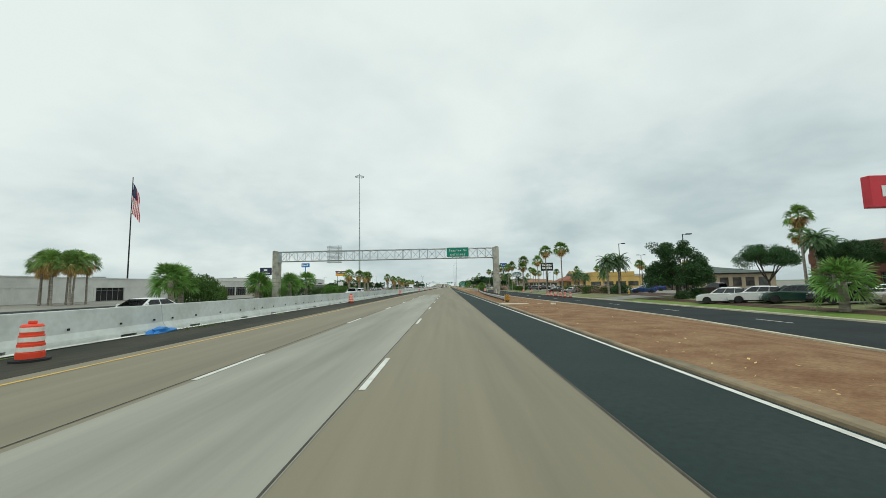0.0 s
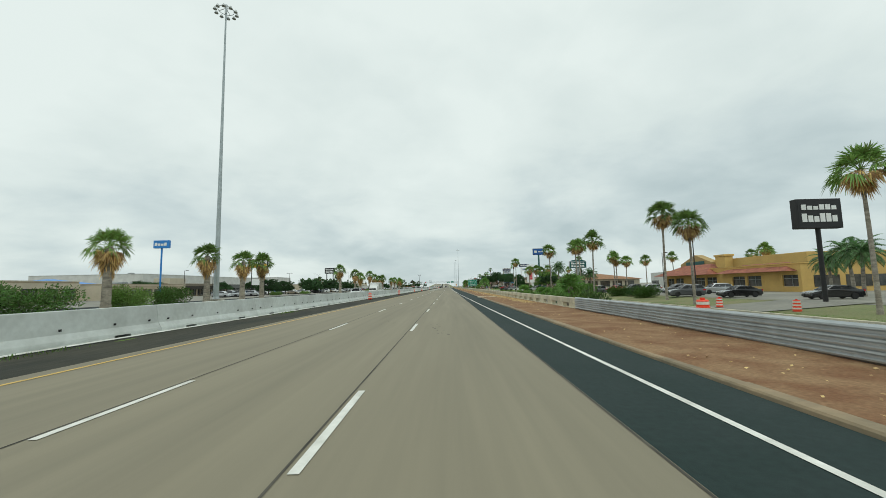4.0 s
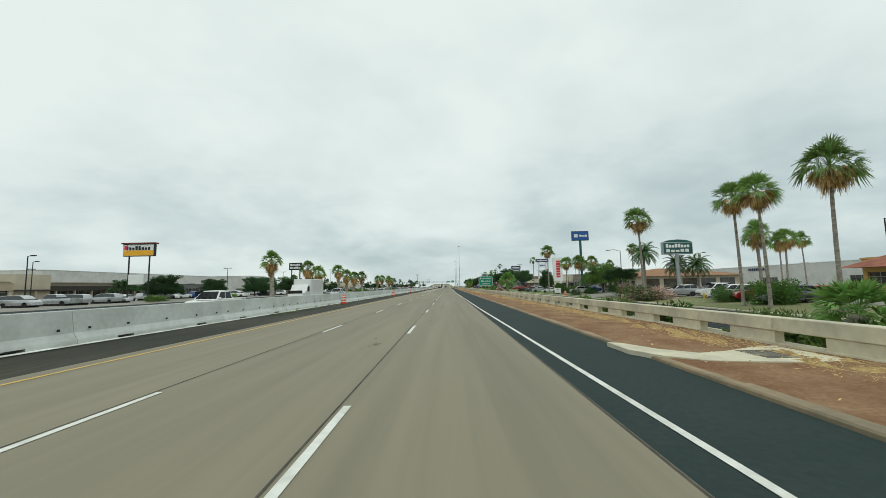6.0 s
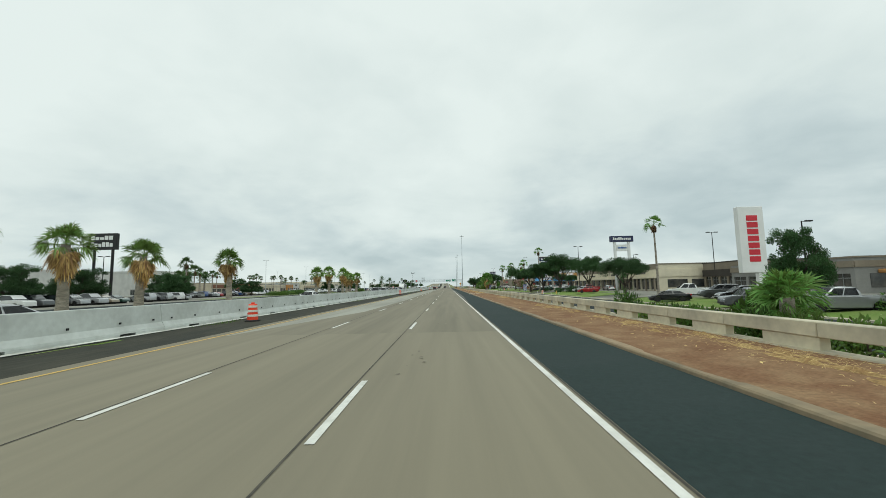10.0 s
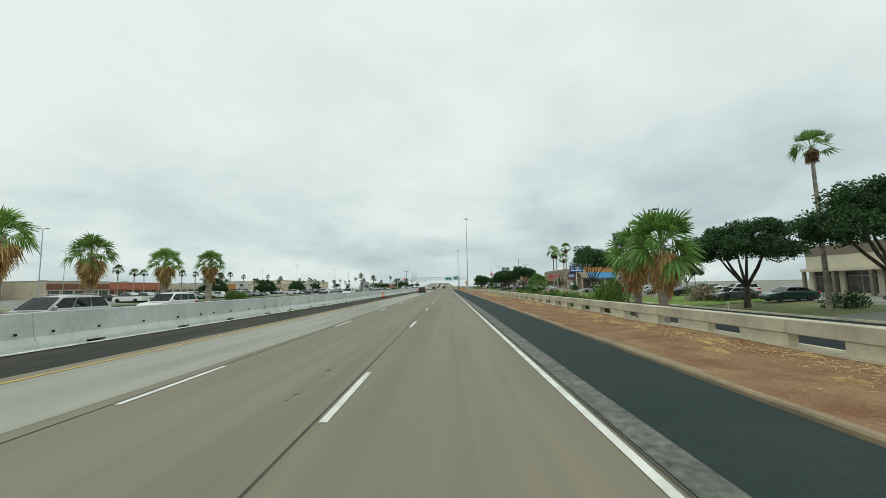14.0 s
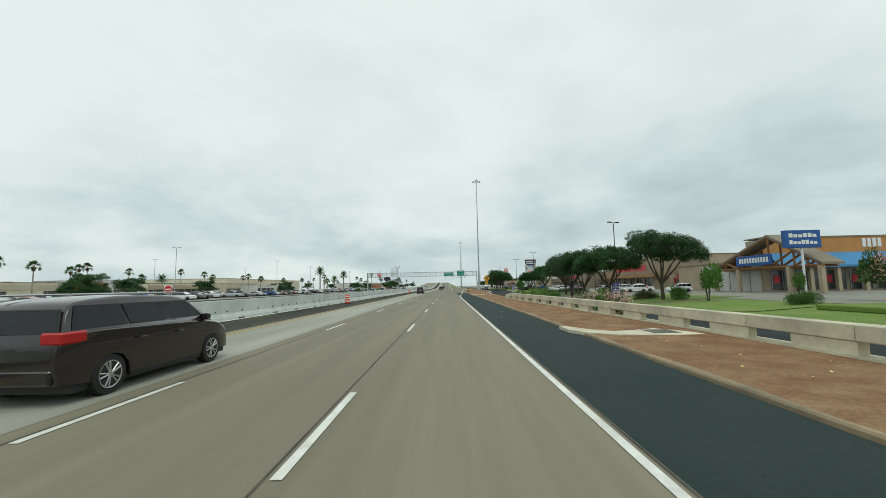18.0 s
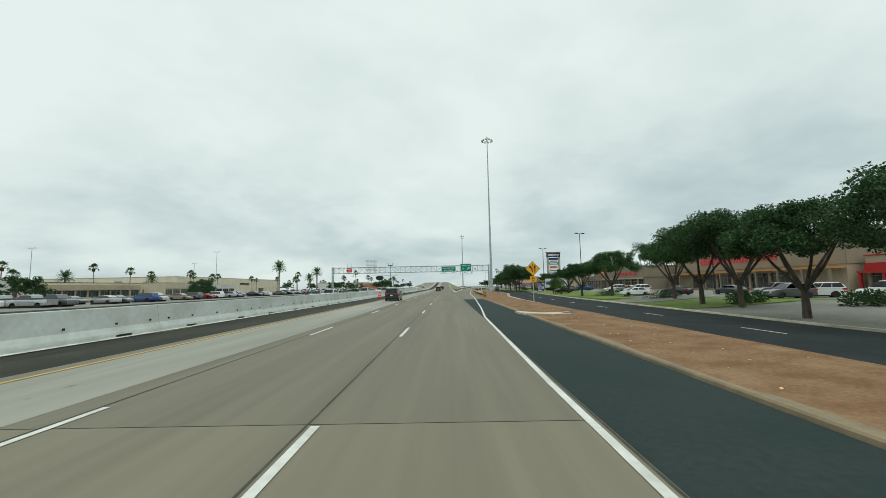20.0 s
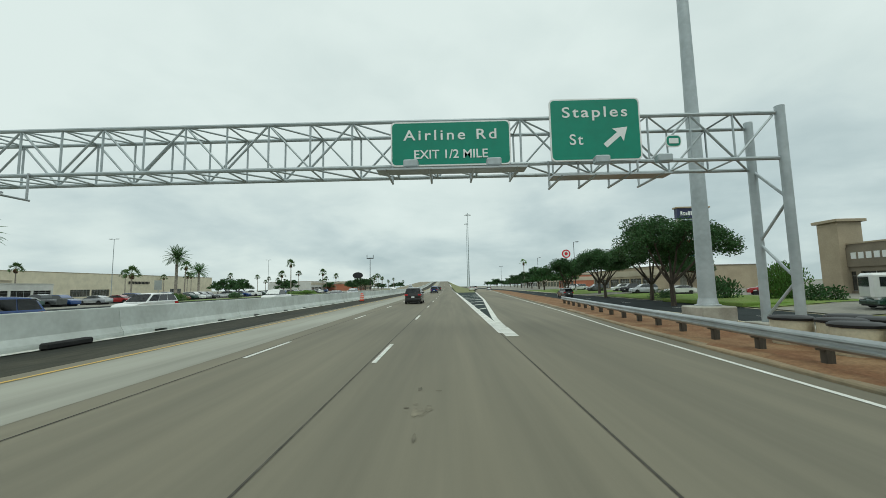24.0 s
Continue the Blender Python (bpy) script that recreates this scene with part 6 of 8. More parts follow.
for x, y, w, d, h, k in ((23.2, 92.5, 4.6, 4.6, 1.55, "bloom"), (25.2, 97.5, 4.2, 4, 1.5, "bloom"), (24.5, 87.2, 4.6, 3.6, 1.6, "bloom"), (22.6, 80.4, 4.0, 3.4, 1.45, "bloom"), (24.4, 78.2, 3.2, 3.2, 1.5, "bloom"), (26, 102.5, 4, 3.5, 1.4, "bloom"), (24.0, 107.5, 3, 3, 1.3, "green"), (24.0, 70.6, 5.0, 3.0, 1.75, "dark"), (28.5, 72.5, 1.4, 1.2, 0.8, "green"),
                         (23.5, 33, 2.2, 2.2, 1.2, "light"), (26, 30, 3, 2.5, 1.7, "dark"), (24, 47, 3, 2, 1.2, "dark"), (33, 53.5, 3, 2.5, 1.2, "dark"), (36.5, 55, 2.6, 2.5, 1.2, "dark"),
                         (13.2, 154, 2.4, 3.5, 1.1, "green"), (13.2, 158, 2.4, 4, 1.0, "light"), (13.2, 165, 2.2, 4, 0.9, "light"), (13.2, 172, 2.2, 4, 1.0, "green"), (13.2, 177, 2.2, 3, 0.8, "light"), (12.9, 130.5, 3.4, 3, 1.9, "green"), (13, 133.5, 2.6, 2.5, 1.5, "light"),
                         (21.5, 164, 3, 3, 1.6, "green"), (22, 159, 3, 3, 1.6, "dark"), (21.5, 154, 3, 3, 1.7, "green"), (22, 186, 3, 3, 1.5, "green"), (19.8, 197.5, 4.2, 5.0, 1.6, "bloom"), (20.4, 203, 3.4, 3.5, 1.4, "bloom"), (21.5, 208, 4, 4, 1.9, "bloom"), (22, 180, 3.6, 3, 2.0, "green"),
                         (27, 237, 4, 3, 1.6, "dark"), (30, 238, 4, 3, 1.6, "dark"), (34, 239, 4, 3, 1.6, "dark"), (38, 226, 3, 2.4, 1.3, "green"), (42, 229, 5, 2.2, 1.2, "dark"), (47, 231, 5, 2.2, 1.2, "dark"), (24, 262, 4, 3, 2.0, "green"), (26, 254, 4, 3, 1.6, "dark"), (24, 248, 3, 3, 1.5, "green"),
                         (22.2, 265.5, 2.4, 2.2, 1.2, "green"), (13.8, 262.2, 3.0, 3.4, 1.9, "green"), (13.3, 271.5, 2.2, 2.4, 1.9, "green"), (13.2, 266, 1.8, 2.2, 0.9, "light"), (13.2, 268.6, 1.6, 2.0, 0.8, "green"), (13.4, 257.6, 1.6, 2, 0.8, "light"), (14.2, 246.4, 2.6, 3.0, 1.5, "bloom"), (20.2, 244.6, 3.4, 3, 1.6, "dark"), (22.6, 246.2, 3.4, 3, 1.6, "green"), (25, 245.4, 3.4, 3, 1.5, "dark"), (24.5, 241.5, 3, 2.4, 1.2, "light"),
                         (23, 344, 3, 3, 1.5, "dark"), (22, 350, 2.4, 2.4, 1.2, "dark"), (13.1, 370.6, 2.8, 3, 2.2, "light"), (13.2, 375.5, 2.0, 4, 0.9, "green"), (13.2, 380.5, 2.0, 4, 0.9, "light"), (22, 366, 2.4, 2.4, 1.2, "dark"), (13.2, 385.5, 2.0, 4, 0.9, "green"), (21.5, 383, 3.2, 3, 2.0, "bloom"),
                         (13.2, 390.5, 2.0, 4, 1.1, "green"), (13.4, 399.5, 2.4, 4.5, 1.1, "light"), (13.2, 404, 2.4, 4, 1.15, "green"), (13.3, 408.5, 2.2, 3.4, 1.0, "bloom"), (13.0, 411.8, 1.8, 2.6, 0.8, "light"), (28.5, 401, 3, 3, 1.0, "dark"), (29, 411, 3, 3, 1.0, "dark"),
                         (20.5, 444, 2.6, 2.4, 1.0, "dark"), (27.5, 460, 2.4, 2.2, 1.6, "dark"), (22.5, 470, 3, 2, 1.0, "green"), (21.5, 486, 2.2, 2.2, 1.8, "green"), (13.4, 474.5, 2.6, 3.4, 1.5, "bloom"), (13.5, 470.4, 2.8, 4.0, 1.6, "bloom"),
                         (11.9, 484, 3, 4, 1.4, "green"), (12.4, 489, 3, 4, 1.7, "light"), (11.8, 494, 2.8, 4, 1.3, "green"), (21, 493, 3, 3, 1.1, "bloom"), (22, 508, 4, 3, 1.2, "dark"), (23, 515, 4, 2.6, 1.2, "dark"), (21.5, 525, 3, 3, 1.2, "dark"), (22.5, 542, 6, 2.2, 1.0, "dark"),
                         (21.5, 560, 5, 2.5, 1.1, "dark"), (26.5, 571, 5, 4, 1.3, "dark"), (24.5, 598.5, 4.5, 3, 1.2, "light"), (24.6, 602.5, 4.5, 3, 1.3, "light"), (24.8, 606.5, 4.5, 3, 1.2, "light"), (25.2, 610.2, 4.0, 3, 1.1, "light"), (25.6, 626, 4, 3, 1.4, "dark"),
                         (23.6, 635, 4, 3, 2.4, "dark"), (26, 630, 3.6, 3.4, 3.4, "green"), (22, 643, 3, 3, 1.2, "dark"),
                         (-35.2, 58.5, 6.5, 8.5, 4.4, "green"), (-36.5, 63.5, 4.5, 4, 2.6, "light"), (-36, 84.5, 5, 4.5, 2.4, "green"), (-37, 94.5, 5, 6, 2.6, "green"), (-37, 101, 5, 6, 2.4, "dark"), (-35, 106, 5, 5, 2.6, "green"), (-36, 135, 6, 8, 3.0, "green"), (-36.5, 147, 5, 7, 2.8, "light"), (-37, 154, 5, 6, 2.6, "green"), (-36, 122, 6, 9, 3.0, "green"), (-38, 84, 5, 4, 3.0, "green"),
                         (-50, 378, 4, 12, 1.6, "green"), (-50, 366, 4, 10, 1.4, "light"), (-36, 413, 5, 4, 1.9, "light"), (-52, 222, 4, 5, 1.3, "light"), (-51, 244, 4, 6, 1.2, "light"), (-50, 668, 4, 14, 1.5, "green"), (-50, 690, 4, 12, 1.5, "dark"), (-50, 712, 4, 12, 1.4, "green"), (-52, 738, 4, 12, 1.4, "light")):
    shrub(x, y, w, d, h, k)


random.seed(14)
for k in range(34):
    y = 372 + 1.25 * k + random.uniform(-0.4, 0.4)
    shrub(random.uniform(12.3, 14.2), y, random.uniform(1.4, 2.4), random.uniform(1.4, 2.6), random.uniform(0.9, 1.35), ("green", "light", "light", "green", "bloom")[k % 5])
for y0, n in ((150, 12), (176, 8), (258, 8), (482, 8)):
    for k in range(n):
        shrub(random.uniform(12.2, 13.8) - (1.0 if y0 > 480 else 0), y0 + 1.4 * k, random.uniform(1.2, 2.2), random.uniform(1.4, 2.4), random.uniform(0.6, 1.1), ("green", "light")[k % 2])


def crape_myrtle(x, y, h, w, blossom=True):
    home = thing("flowering_tree", "small tree with several stems and pale pink blossom" if blossom else "small rounded green tree with several stems", "tree", pose(x, y, lie(x, y), 0, 0, (x * 31 + y * 7) % 360), "small trees")
    h -= lie(x, y)
    for k in range(4):
        a = k * 1.6
        part("stem", tubes(((0.08 * math.cos(a), 0.08 * math.sin(a), -0.1), (0.1 * w * math.cos(a), 0.1 * w * math.sin(a), 0.42 * h), 0.06, 0.045), ((0.1 * w * math.cos(a), 0.1 * w * math.sin(a), 0.42 * h), (0.25 * w * math.cos(a), 0.25 * w * math.sin(a), 0.7 * h), 0.045, 0.02), seg=6), OAKBARK, home)
    for nm, mesh, k in (("crown", SHR[0], 1.0),) + ((("blossom", BLO[0], 1.04),) if blossom else ()):
        ob = new(nm, mesh)
        ob.parent = home
        ob.matrix_basis = pose(0, 0, 0.36 * h) @ Matrix.Diagonal((w / 2.1 * k, w / 2.1 * k, h * 0.62 * k, 1))


for x, y, h, w, b in ((42, 478.4, 4.8, 4.2, True), (31, 406.8, 4.6, 4.2, True), (30.4, 617.6, 4.0, 3.6, True), (32.6, 489.2, 4.2, 3.0, False), (29.7, 594.6, 4.0, 3.0, False), (29.4, 588.6, 4.0, 3.0, False), (30.2, 598.5, 3.8, 2.8, False), (52, 499, 3.0, 2.0, False)):
    crape_myrtle(x, y, h, w, b)
# dead straw drifted below the parapet: matted patches with loose stalks
random.seed(9)
bm = bmesh.new()
mats_ = bmesh.new()
STRAWS = (140, 146, 152, 158, 163, 171, 176, 181, 190, 200, 214, 236, 245, 250, 256, 262, 275, 300, 336, 343, 350, 357, 366, 378, 405, 412, 424)
for c in STRAWS:
    for k in range(12):
        x, y = 9.55 + random.gauss(-0.15, 0.34), c + random.gauss(0, 2.6)
        w, l, n = random.uniform(0.15, 0.5), random.uniform(0.35, 1.3), 10
        x = min(x, 9.98 - w)
        top = mats_.verts.new((x, y, random.uniform(0.15, 0.22)))
        ring = [mats_.verts.new((x + w * math.cos(a) * random.uniform(0.6, 1.0), y + l * math.sin(a) * random.uniform(0.6, 1.1), 0.055)) for a in (2 * math.pi * j / n for j in range(n))]
        for j in range(n):
            mats_.faces.new((top, ring[j], ring[(j + 1) % n]))
for i in range(26000):
    c = random.choice(STRAWS)
    p = Vector((9.45 + random.gauss(-0.1, 0.5), c + random.gauss(0, 3.0), random.uniform(0.10, 0.19)))
    if p.x > 9.97 or p.x < 6.9:
        continue
    d = Vector((random.uniform(-1, 1), random.uniform(-1, 1), random.uniform(-0.2, 0.3))).normalized()
    leaf_quad(bm, p, d, d.orthogonal().normalized(), random.uniform(0.06, 0.2), 0.01)
tagged(part("straw", bm, STRAW), "loose dry stalks drifted along the soil strip", "straw", kind="stuff")
tagged(part("straw_mats", mats_, LITTER, None, "", 70), "matted dead grass lying against the parapet foot", "straw", kind="stuff")
# grass blades of the verges nearest the frontage road
random.seed(10)
bm = bmesh.new()
for i in range(45000):
    y = random.uniform(-10, 660)
    x = interp(FR, y) + 0.3 + abs(random.gauss(0, 1.6))
    d = Vector((random.uniform(-0.4, 0.4), random.uniform(-0.4, 0.4), 1)).normalized()
    leaf_quad(bm, Vector((x, y, low(y) + 0.06)), d, Vector((random.uniform(-1, 1), random.uniform(-1, 1), 0)).normalized(), random.uniform(0.05, 0.11), 0.035)
tagged(part("grass_tufts", bm, FRESH), "tufts of green grass along the kerb", "grass", kind="stuff")


# ---- vehicles ----
KINDS = {
    # length, width, wheel y, wheel radius, lower-body outline top (y, z), cabin outline (y, z), word
    "sedan": (4.75, 1.82, (-1.38, 1.42), 0.33, [(-2.36, 0.45), (-2.36, 0.78), (-2.25, 0.98), (-1.7, 1.03), (1.0, 0.97), (2.05, 0.80), (2.33, 0.62), (2.37, 0.40)], [(-1.85, 1.0), (-1.05, 1.40), (-0.2, 1.46), (0.35, 1.42), (1.2, 0.95)], "sedan"),
    "suv": (4.75, 1.88, (-1.40, 1.42), 0.37, [(-2.36, 0.50), (-2.37, 0.95), (-2.32, 1.10), (1.05, 1.08), (2.0, 0.98), (2.30, 0.80), (2.36, 0.48)], [(-2.30, 1.06), (-2.02, 1.66), (-1.0, 1.74), (0.25, 1.70), (1.12, 1.05)], "sport utility car"),
    "van": (4.82, 1.96, (-1.54, 1.47), 0.36, [(-2.40, 0.42), (-2.46, 0.60), (-2.44, 1.00), (-2.38, 1.20), (-0.6, 1.16), (1.2, 1.10), (2.0, 0.95), (2.30, 0.74), (2.36, 0.40)], [(-2.40, 1.12), (-2.24, 1.58), (-1.95, 1.70), (-1.0, 1.76), (0.3, 1.73), (0.75, 1.63), (1.5, 1.06)], "minivan"),
    "pickup": (5.75, 1.98, (-1.75, 1.78), 0.40, [(-2.86, 0.58), (-2.86, 1.12), (-0.62, 1.12), (1.35, 1.14), (2.55, 1.06), (2.82, 0.9), (2.87, 0.50)], [(-0.75, 1.10), (-0.62, 1.72), (0.0, 1.84), (0.85, 1.80), (1.55, 1.12)], "pickup truck"),
}
wheel_bm = {}


def eased(pts, times=2):
    """Cut the corners of an open polyline, its ends kept."""
    for _ in range(times):
        out = [pts[0]]
        for (a, b), (c, d) in zip(pts, pts[1:]):
            out += [(a * 0.75 + c * 0.25, b * 0.75 + d * 0.25), (a * 0.25 + c * 0.75, b * 0.25 + d * 0.75)]
        pts = out + [pts[-1]]
    return pts


def section_loft(bm, outline, width, tuck):
    """Sweep a side outline across the width: rounded shoulders, ends drawn in as seen from above."""
    ys = [p[0] for p in outline]
    cy, half_l = (min(ys) + max(ys)) / 2, (max(ys) - min(ys)) / 2
    cz = sum(p[1] for p in outline) / len(outline)
    rings = []
    side = ((0.0, tuck), (0.015, tuck + (1 - tuck) * 0.45), (0.05, tuck + (1 - tuck) * 0.8), (0.14, 1.0))
    for x, k in [(-width / 2 + o, k) for o, k in side] + [(0, 1.004)] + [(width / 2 - o, k) for o, k in side[::-1]]:
        ring = []
        for y, z in outline:
            t = (y - cy) / half_l
            ring.append(bm.verts.new((x * (1 - 0.13 * abs(t) ** 5), cy + (y - cy) * (1 - (1 - k) * 0.35), cz + (z - cz) * (k if z > cz else 1))))
        rings.append(ring)
    n = len(outline)
    for a, b in zip(rings, rings[1:]):
        for i in range(n):
            bm.faces.new((a[i], a[(i + 1) % n], b[(i + 1) % n], b[i]))
    bm.faces.new(rings[0][::-1])
    bm.faces.new(rings[-1])
    bmesh.ops.recalc_face_normals(bm, faces=bm.faces)


def arch(yc, r, n=7):
    return [(yc + r * math.cos(math.pi * k / (n - 1)), 0.30 + r * math.sin(math.pi * k / (n - 1))) for k in range(n)]


def make_car(kind, tint, plain=False):
    L_, W, wheels, wr, top, cabin, word = KINDS[kind]
    home = thing({"pickup": "pickup_truck", "van": "minivan"}.get(kind, "car"), PAINT_WORDS[tint] + " " + word + " standing on its wheels", "car", group="vehicles")
    under = [(top[-1][0], 0.30)] + arch(wheels[1], wr + 0.07) + arch(wheels[0], wr + 0.07) + [(top[0][0], 0.34)]
    bm = bmesh.new()
    section_loft(bm, eased(top) + under, W, 0.93)
    if kind == "pickup":
        bmesh.ops.recalc_face_normals(bm, faces=bm.faces)
    part("body", bm, PAINTS[tint], home, "", 35)
    if kind == "pickup":
        part("bed_liner", boxes((-W / 2 + 0.16, W / 2 - 0.16, -2.74, -0.85, 1.05, 1.124)), TRIM, home, "open black load bed")
        part("bed_rail", boxes((-W / 2 + 0.03, -W / 2 + 0.15, -2.8, -0.75, 1.1, 1.17), (W / 2 - 0.15, W / 2 - 0.03, -2.8, -0.75, 1.1, 1.17), (-W / 2 + 0.1, W / 2 - 0.1, -2.86, -2.76, 1.0, 1.17), bevel=0.01), PAINTS[tint], home)
    # cabin: wider at the belt, narrower at the roof
    zs = [z for _, z in cabin]
    z0, z1 = min(zs), max(zs)

    def half(z):
        return W / 2 - 0.06 - 0.20 * (z - z0) / (z1 - z0)
    bm = bmesh.new()
    skin = eased(cabin, 1)
    rings = []
    for f, sink in ((-1, 0.05), (-0.975, 0.018), (-0.9, 0.0), (0, -0.022), (0.9, 0.0), (0.975, 0.018), (1, 0.05)):
        rings.append([bm.verts.new((f * half(z), y, z - sink * (z - z0) / (z1 - z0))) for y, z in skin])
    n = len(skin)
    for a, b in zip(rings, rings[1:]):
        for i in range(n - 1):
            bm.faces.new((a[i], a[i + 1], b[i + 1], b[i]))
    bm.faces.new(rings[0])
    bm.faces.new(rings[-1][::-1])
    bm.faces.new([r[0] for r in rings] + [r[-1] for r in rings[::-1]])
    bmesh.ops.recalc_face_normals(bm, faces=bm.faces)
    part("cabin", bm, PAINTS[tint], home, "", 50)
    n = len(cabin)
    # glazing, set a little proud of the cabin skin
    def at(i, t):
        (ya, za), (yb, zb) = cabin[i], cabin[i + 1]
        return ya + (yb - ya) * t, za + (zb - za) * t

    def pane(name, quad):
        bm = bmesh.new()
        vs = [bm.verts.new(p) for p in quad]
        bm.faces.new(vs)
        bmesh.ops.solidify(bm, geom=bm.faces[:], thickness=0.01)
        bmesh.ops.recalc_face_normals(bm, faces=bm.faces)
        part(name, bm, GLASS_D, home)

    for nm, i, e in (("windscreen", n - 2, 0.014), ("rear_window", 0, -0.014)):
        (ya, za), (yb, zb) = at(i, 0.08), at(i, 0.92)
        pane(nm, [(-half(za) + 0.07, ya + e, za + 0.012), (half(za) - 0.07, ya + e, za + 0.012), (half(zb) - 0.07, yb + e, zb + 0.012), (-half(zb) + 0.07, yb + e, zb + 0.012)])
    zl, zh = z0 + (0.15 if kind == "van" else 0.09), z1 - (0.15 if kind == "van" else 0.12)

    def edge_y(z, front):
        (ya, za), (yb, zb) = (cabin[-1], cabin[-2]) if front else (cabin[0], cabin[1])
        return ya + (yb - ya) * min(1, max(0, (z - za) / (zb - za)))
    span = [(0.0, 1.0)] if kind == "coupe" else [(0.01, 0.335), (0.35, 0.655), (0.67, 0.985)] if kind in ("suv", "van") else [(0.03, 0.49), (0.53, 0.97)]
    for s in (-1, 1):
        for a, b in span:
            q = []
            for z in (zl, zh):
                r, f = edge_y(z, False) + 0.08, edge_y(z, True) - 0.08
                q.append((r + (f - r) * a, r + (f - r) * b, z, s * (half(z) + 0.004)))
            pane("side_window", [(q[0][3], q[0][0], zl), (q[0][3], q[0][1], zl), (q[1][3], q[1][1], zh), (q[1][3], q[1][0], zh)])
        if not plain:
            part("mirror", boxes((s * (W / 2 - 0.02) - 0.09, s * (W / 2 - 0.02) + 0.09, cabin[-1][0] - 0.38, cabin[-1][0] - 0.24, z0 + 0.04, z0 + 0.2), bevel=0.03), PAINTS[tint], home)
        xb = s * (W / 2 - 0.24)
        xh = s * (W / 2 - 0.36)
        part("headlight", boxes((xh - 0.17, xh + 0.17, top[-1][0] - 0.3, top[-1][0] - 0.03, 0.64, 0.78), bevel=0.02), HEADL, home)
        part("tail_light", boxes((xb - 0.18, xb + 0.18, top[0][0] - (0.06 if kind == "van" else 0.012), top[0][0] + 0.42, 0.99 if kind == "van" else 0.86, 1.19 if kind == "van" else 1.04), bevel=0.03) if kind in ("van", "suv") else boxes((xb - 0.14, xb + 0.2, top[0][0] - 0.012, top[0][0] + 0.2, 0.80, 1.0), bevel=0.02), TAIL, home)
        if kind in ("van", "suv") and not plain:
            part("roof_rail", tubes(((s * (half(z1) - 0.1), cabin[1][0] + 0.2, z1 + 0.035), (s * (half(z1) - 0.1), cabin[-2][0] - 0.2, z1 + 0.035), 0.022), seg=6), RIM, home)
            part("door_handle", boxes((s * (W / 2 - 0.01) - 0.02, s * (W / 2 - 0.01) + 0.02, 0.15, 0.38, 0.92, 0.95), (s * (W / 2 - 0.01) - 0.02, s * (W / 2 - 0.01) + 0.02, -0.95, -0.72, 0.92, 0.95), bevel=0.006), PAINTS[tint], home)
        if not plain:
            part("sill", boxes((s * (W / 2 - 0.06) - 0.03, s * (W / 2 - 0.06) + 0.03, wheels[0] + wr + 0.1, wheels[1] - wr - 0.1, 0.24, 0.33)), TRIM, home)
    part("front_bumper", boxes((-W / 2 + 0.24, W / 2 - 0.24, top[-1][0] - 0.1, top[-1][0] + 0.03, 0.34, 0.56), bevel=0.03), TRIM if kind == "pickup" else PAINTS[tint], home)
    if not plain:
        part("grille", boxes((-0.45, 0.45, top[-1][0] - 0.1, top[-1][0] + 0.012, 0.58, 0.74)), TRIM, home)
    part("rear_bumper", boxes((-W / 2 + 0.2, W / 2 - 0.2, top[0][0] - 0.07, top[0][0] + 0.1, 0.36, 0.60), bevel=0.03), TRIM if kind in ("pickup", "suv") else PAINTS[tint], home)
    if not plain:
        part("number_plate", boxes((-0.16, 0.16, top[0][0] - 0.03, top[0][0] + 0.05, 0.68, 0.80)), SIGN_W, home)
    part("underside", boxes((-W / 2 + 0.12, W / 2 - 0.12, top[0][0] + 0.2, top[-1][0] - 0.2, 0.18, 0.42)), TRIM, home)
    if kind not in wheel_bm:
        tyre = lathe([(wr * 0.66, -0.11), (wr * 0.97, -0.10), (wr, -0.06), (wr, 0.06), (wr * 0.97, 0.10), (wr * 0.66, 0.11)], 18)
        rim = lathe([(wr * 0.69, 0.06), (wr * 0.68, 0.118), (wr * 0.62, 0.112), (wr * 0.60, 0.07), (wr * 0.2, 0.075), (wr * 0.18, 0.115), (0.004, 0.12)], 20)
        for k in range(10):
            a = 2 * math.pi * k / 10 + (0.12 if k % 2 else -0.12)
            tube(rim, (wr * 0.12 * math.cos(a), wr * 0.12 * math.sin(a), 0.105), (wr * 0.63 * math.cos(a), wr * 0.63 * math.sin(a), 0.108), 0.017, 0.02, 5)
        wheel_bm[kind] = (proto_mesh("tyre", tyre, RUBBER), proto_mesh("rim", rim, RIM))
    for s in (-1, 1):
        for y in wheels:
            wh = new("wheel", wheel_bm[kind][0])
            wh.parent = home
            wh.matrix_basis = pose(s * (W / 2 - 0.13), y, wr, 0, 90 * s, 0)
            if not plain:
                rm = new("rim", wheel_bm[kind][1])
                rm.parent = wh
    return home


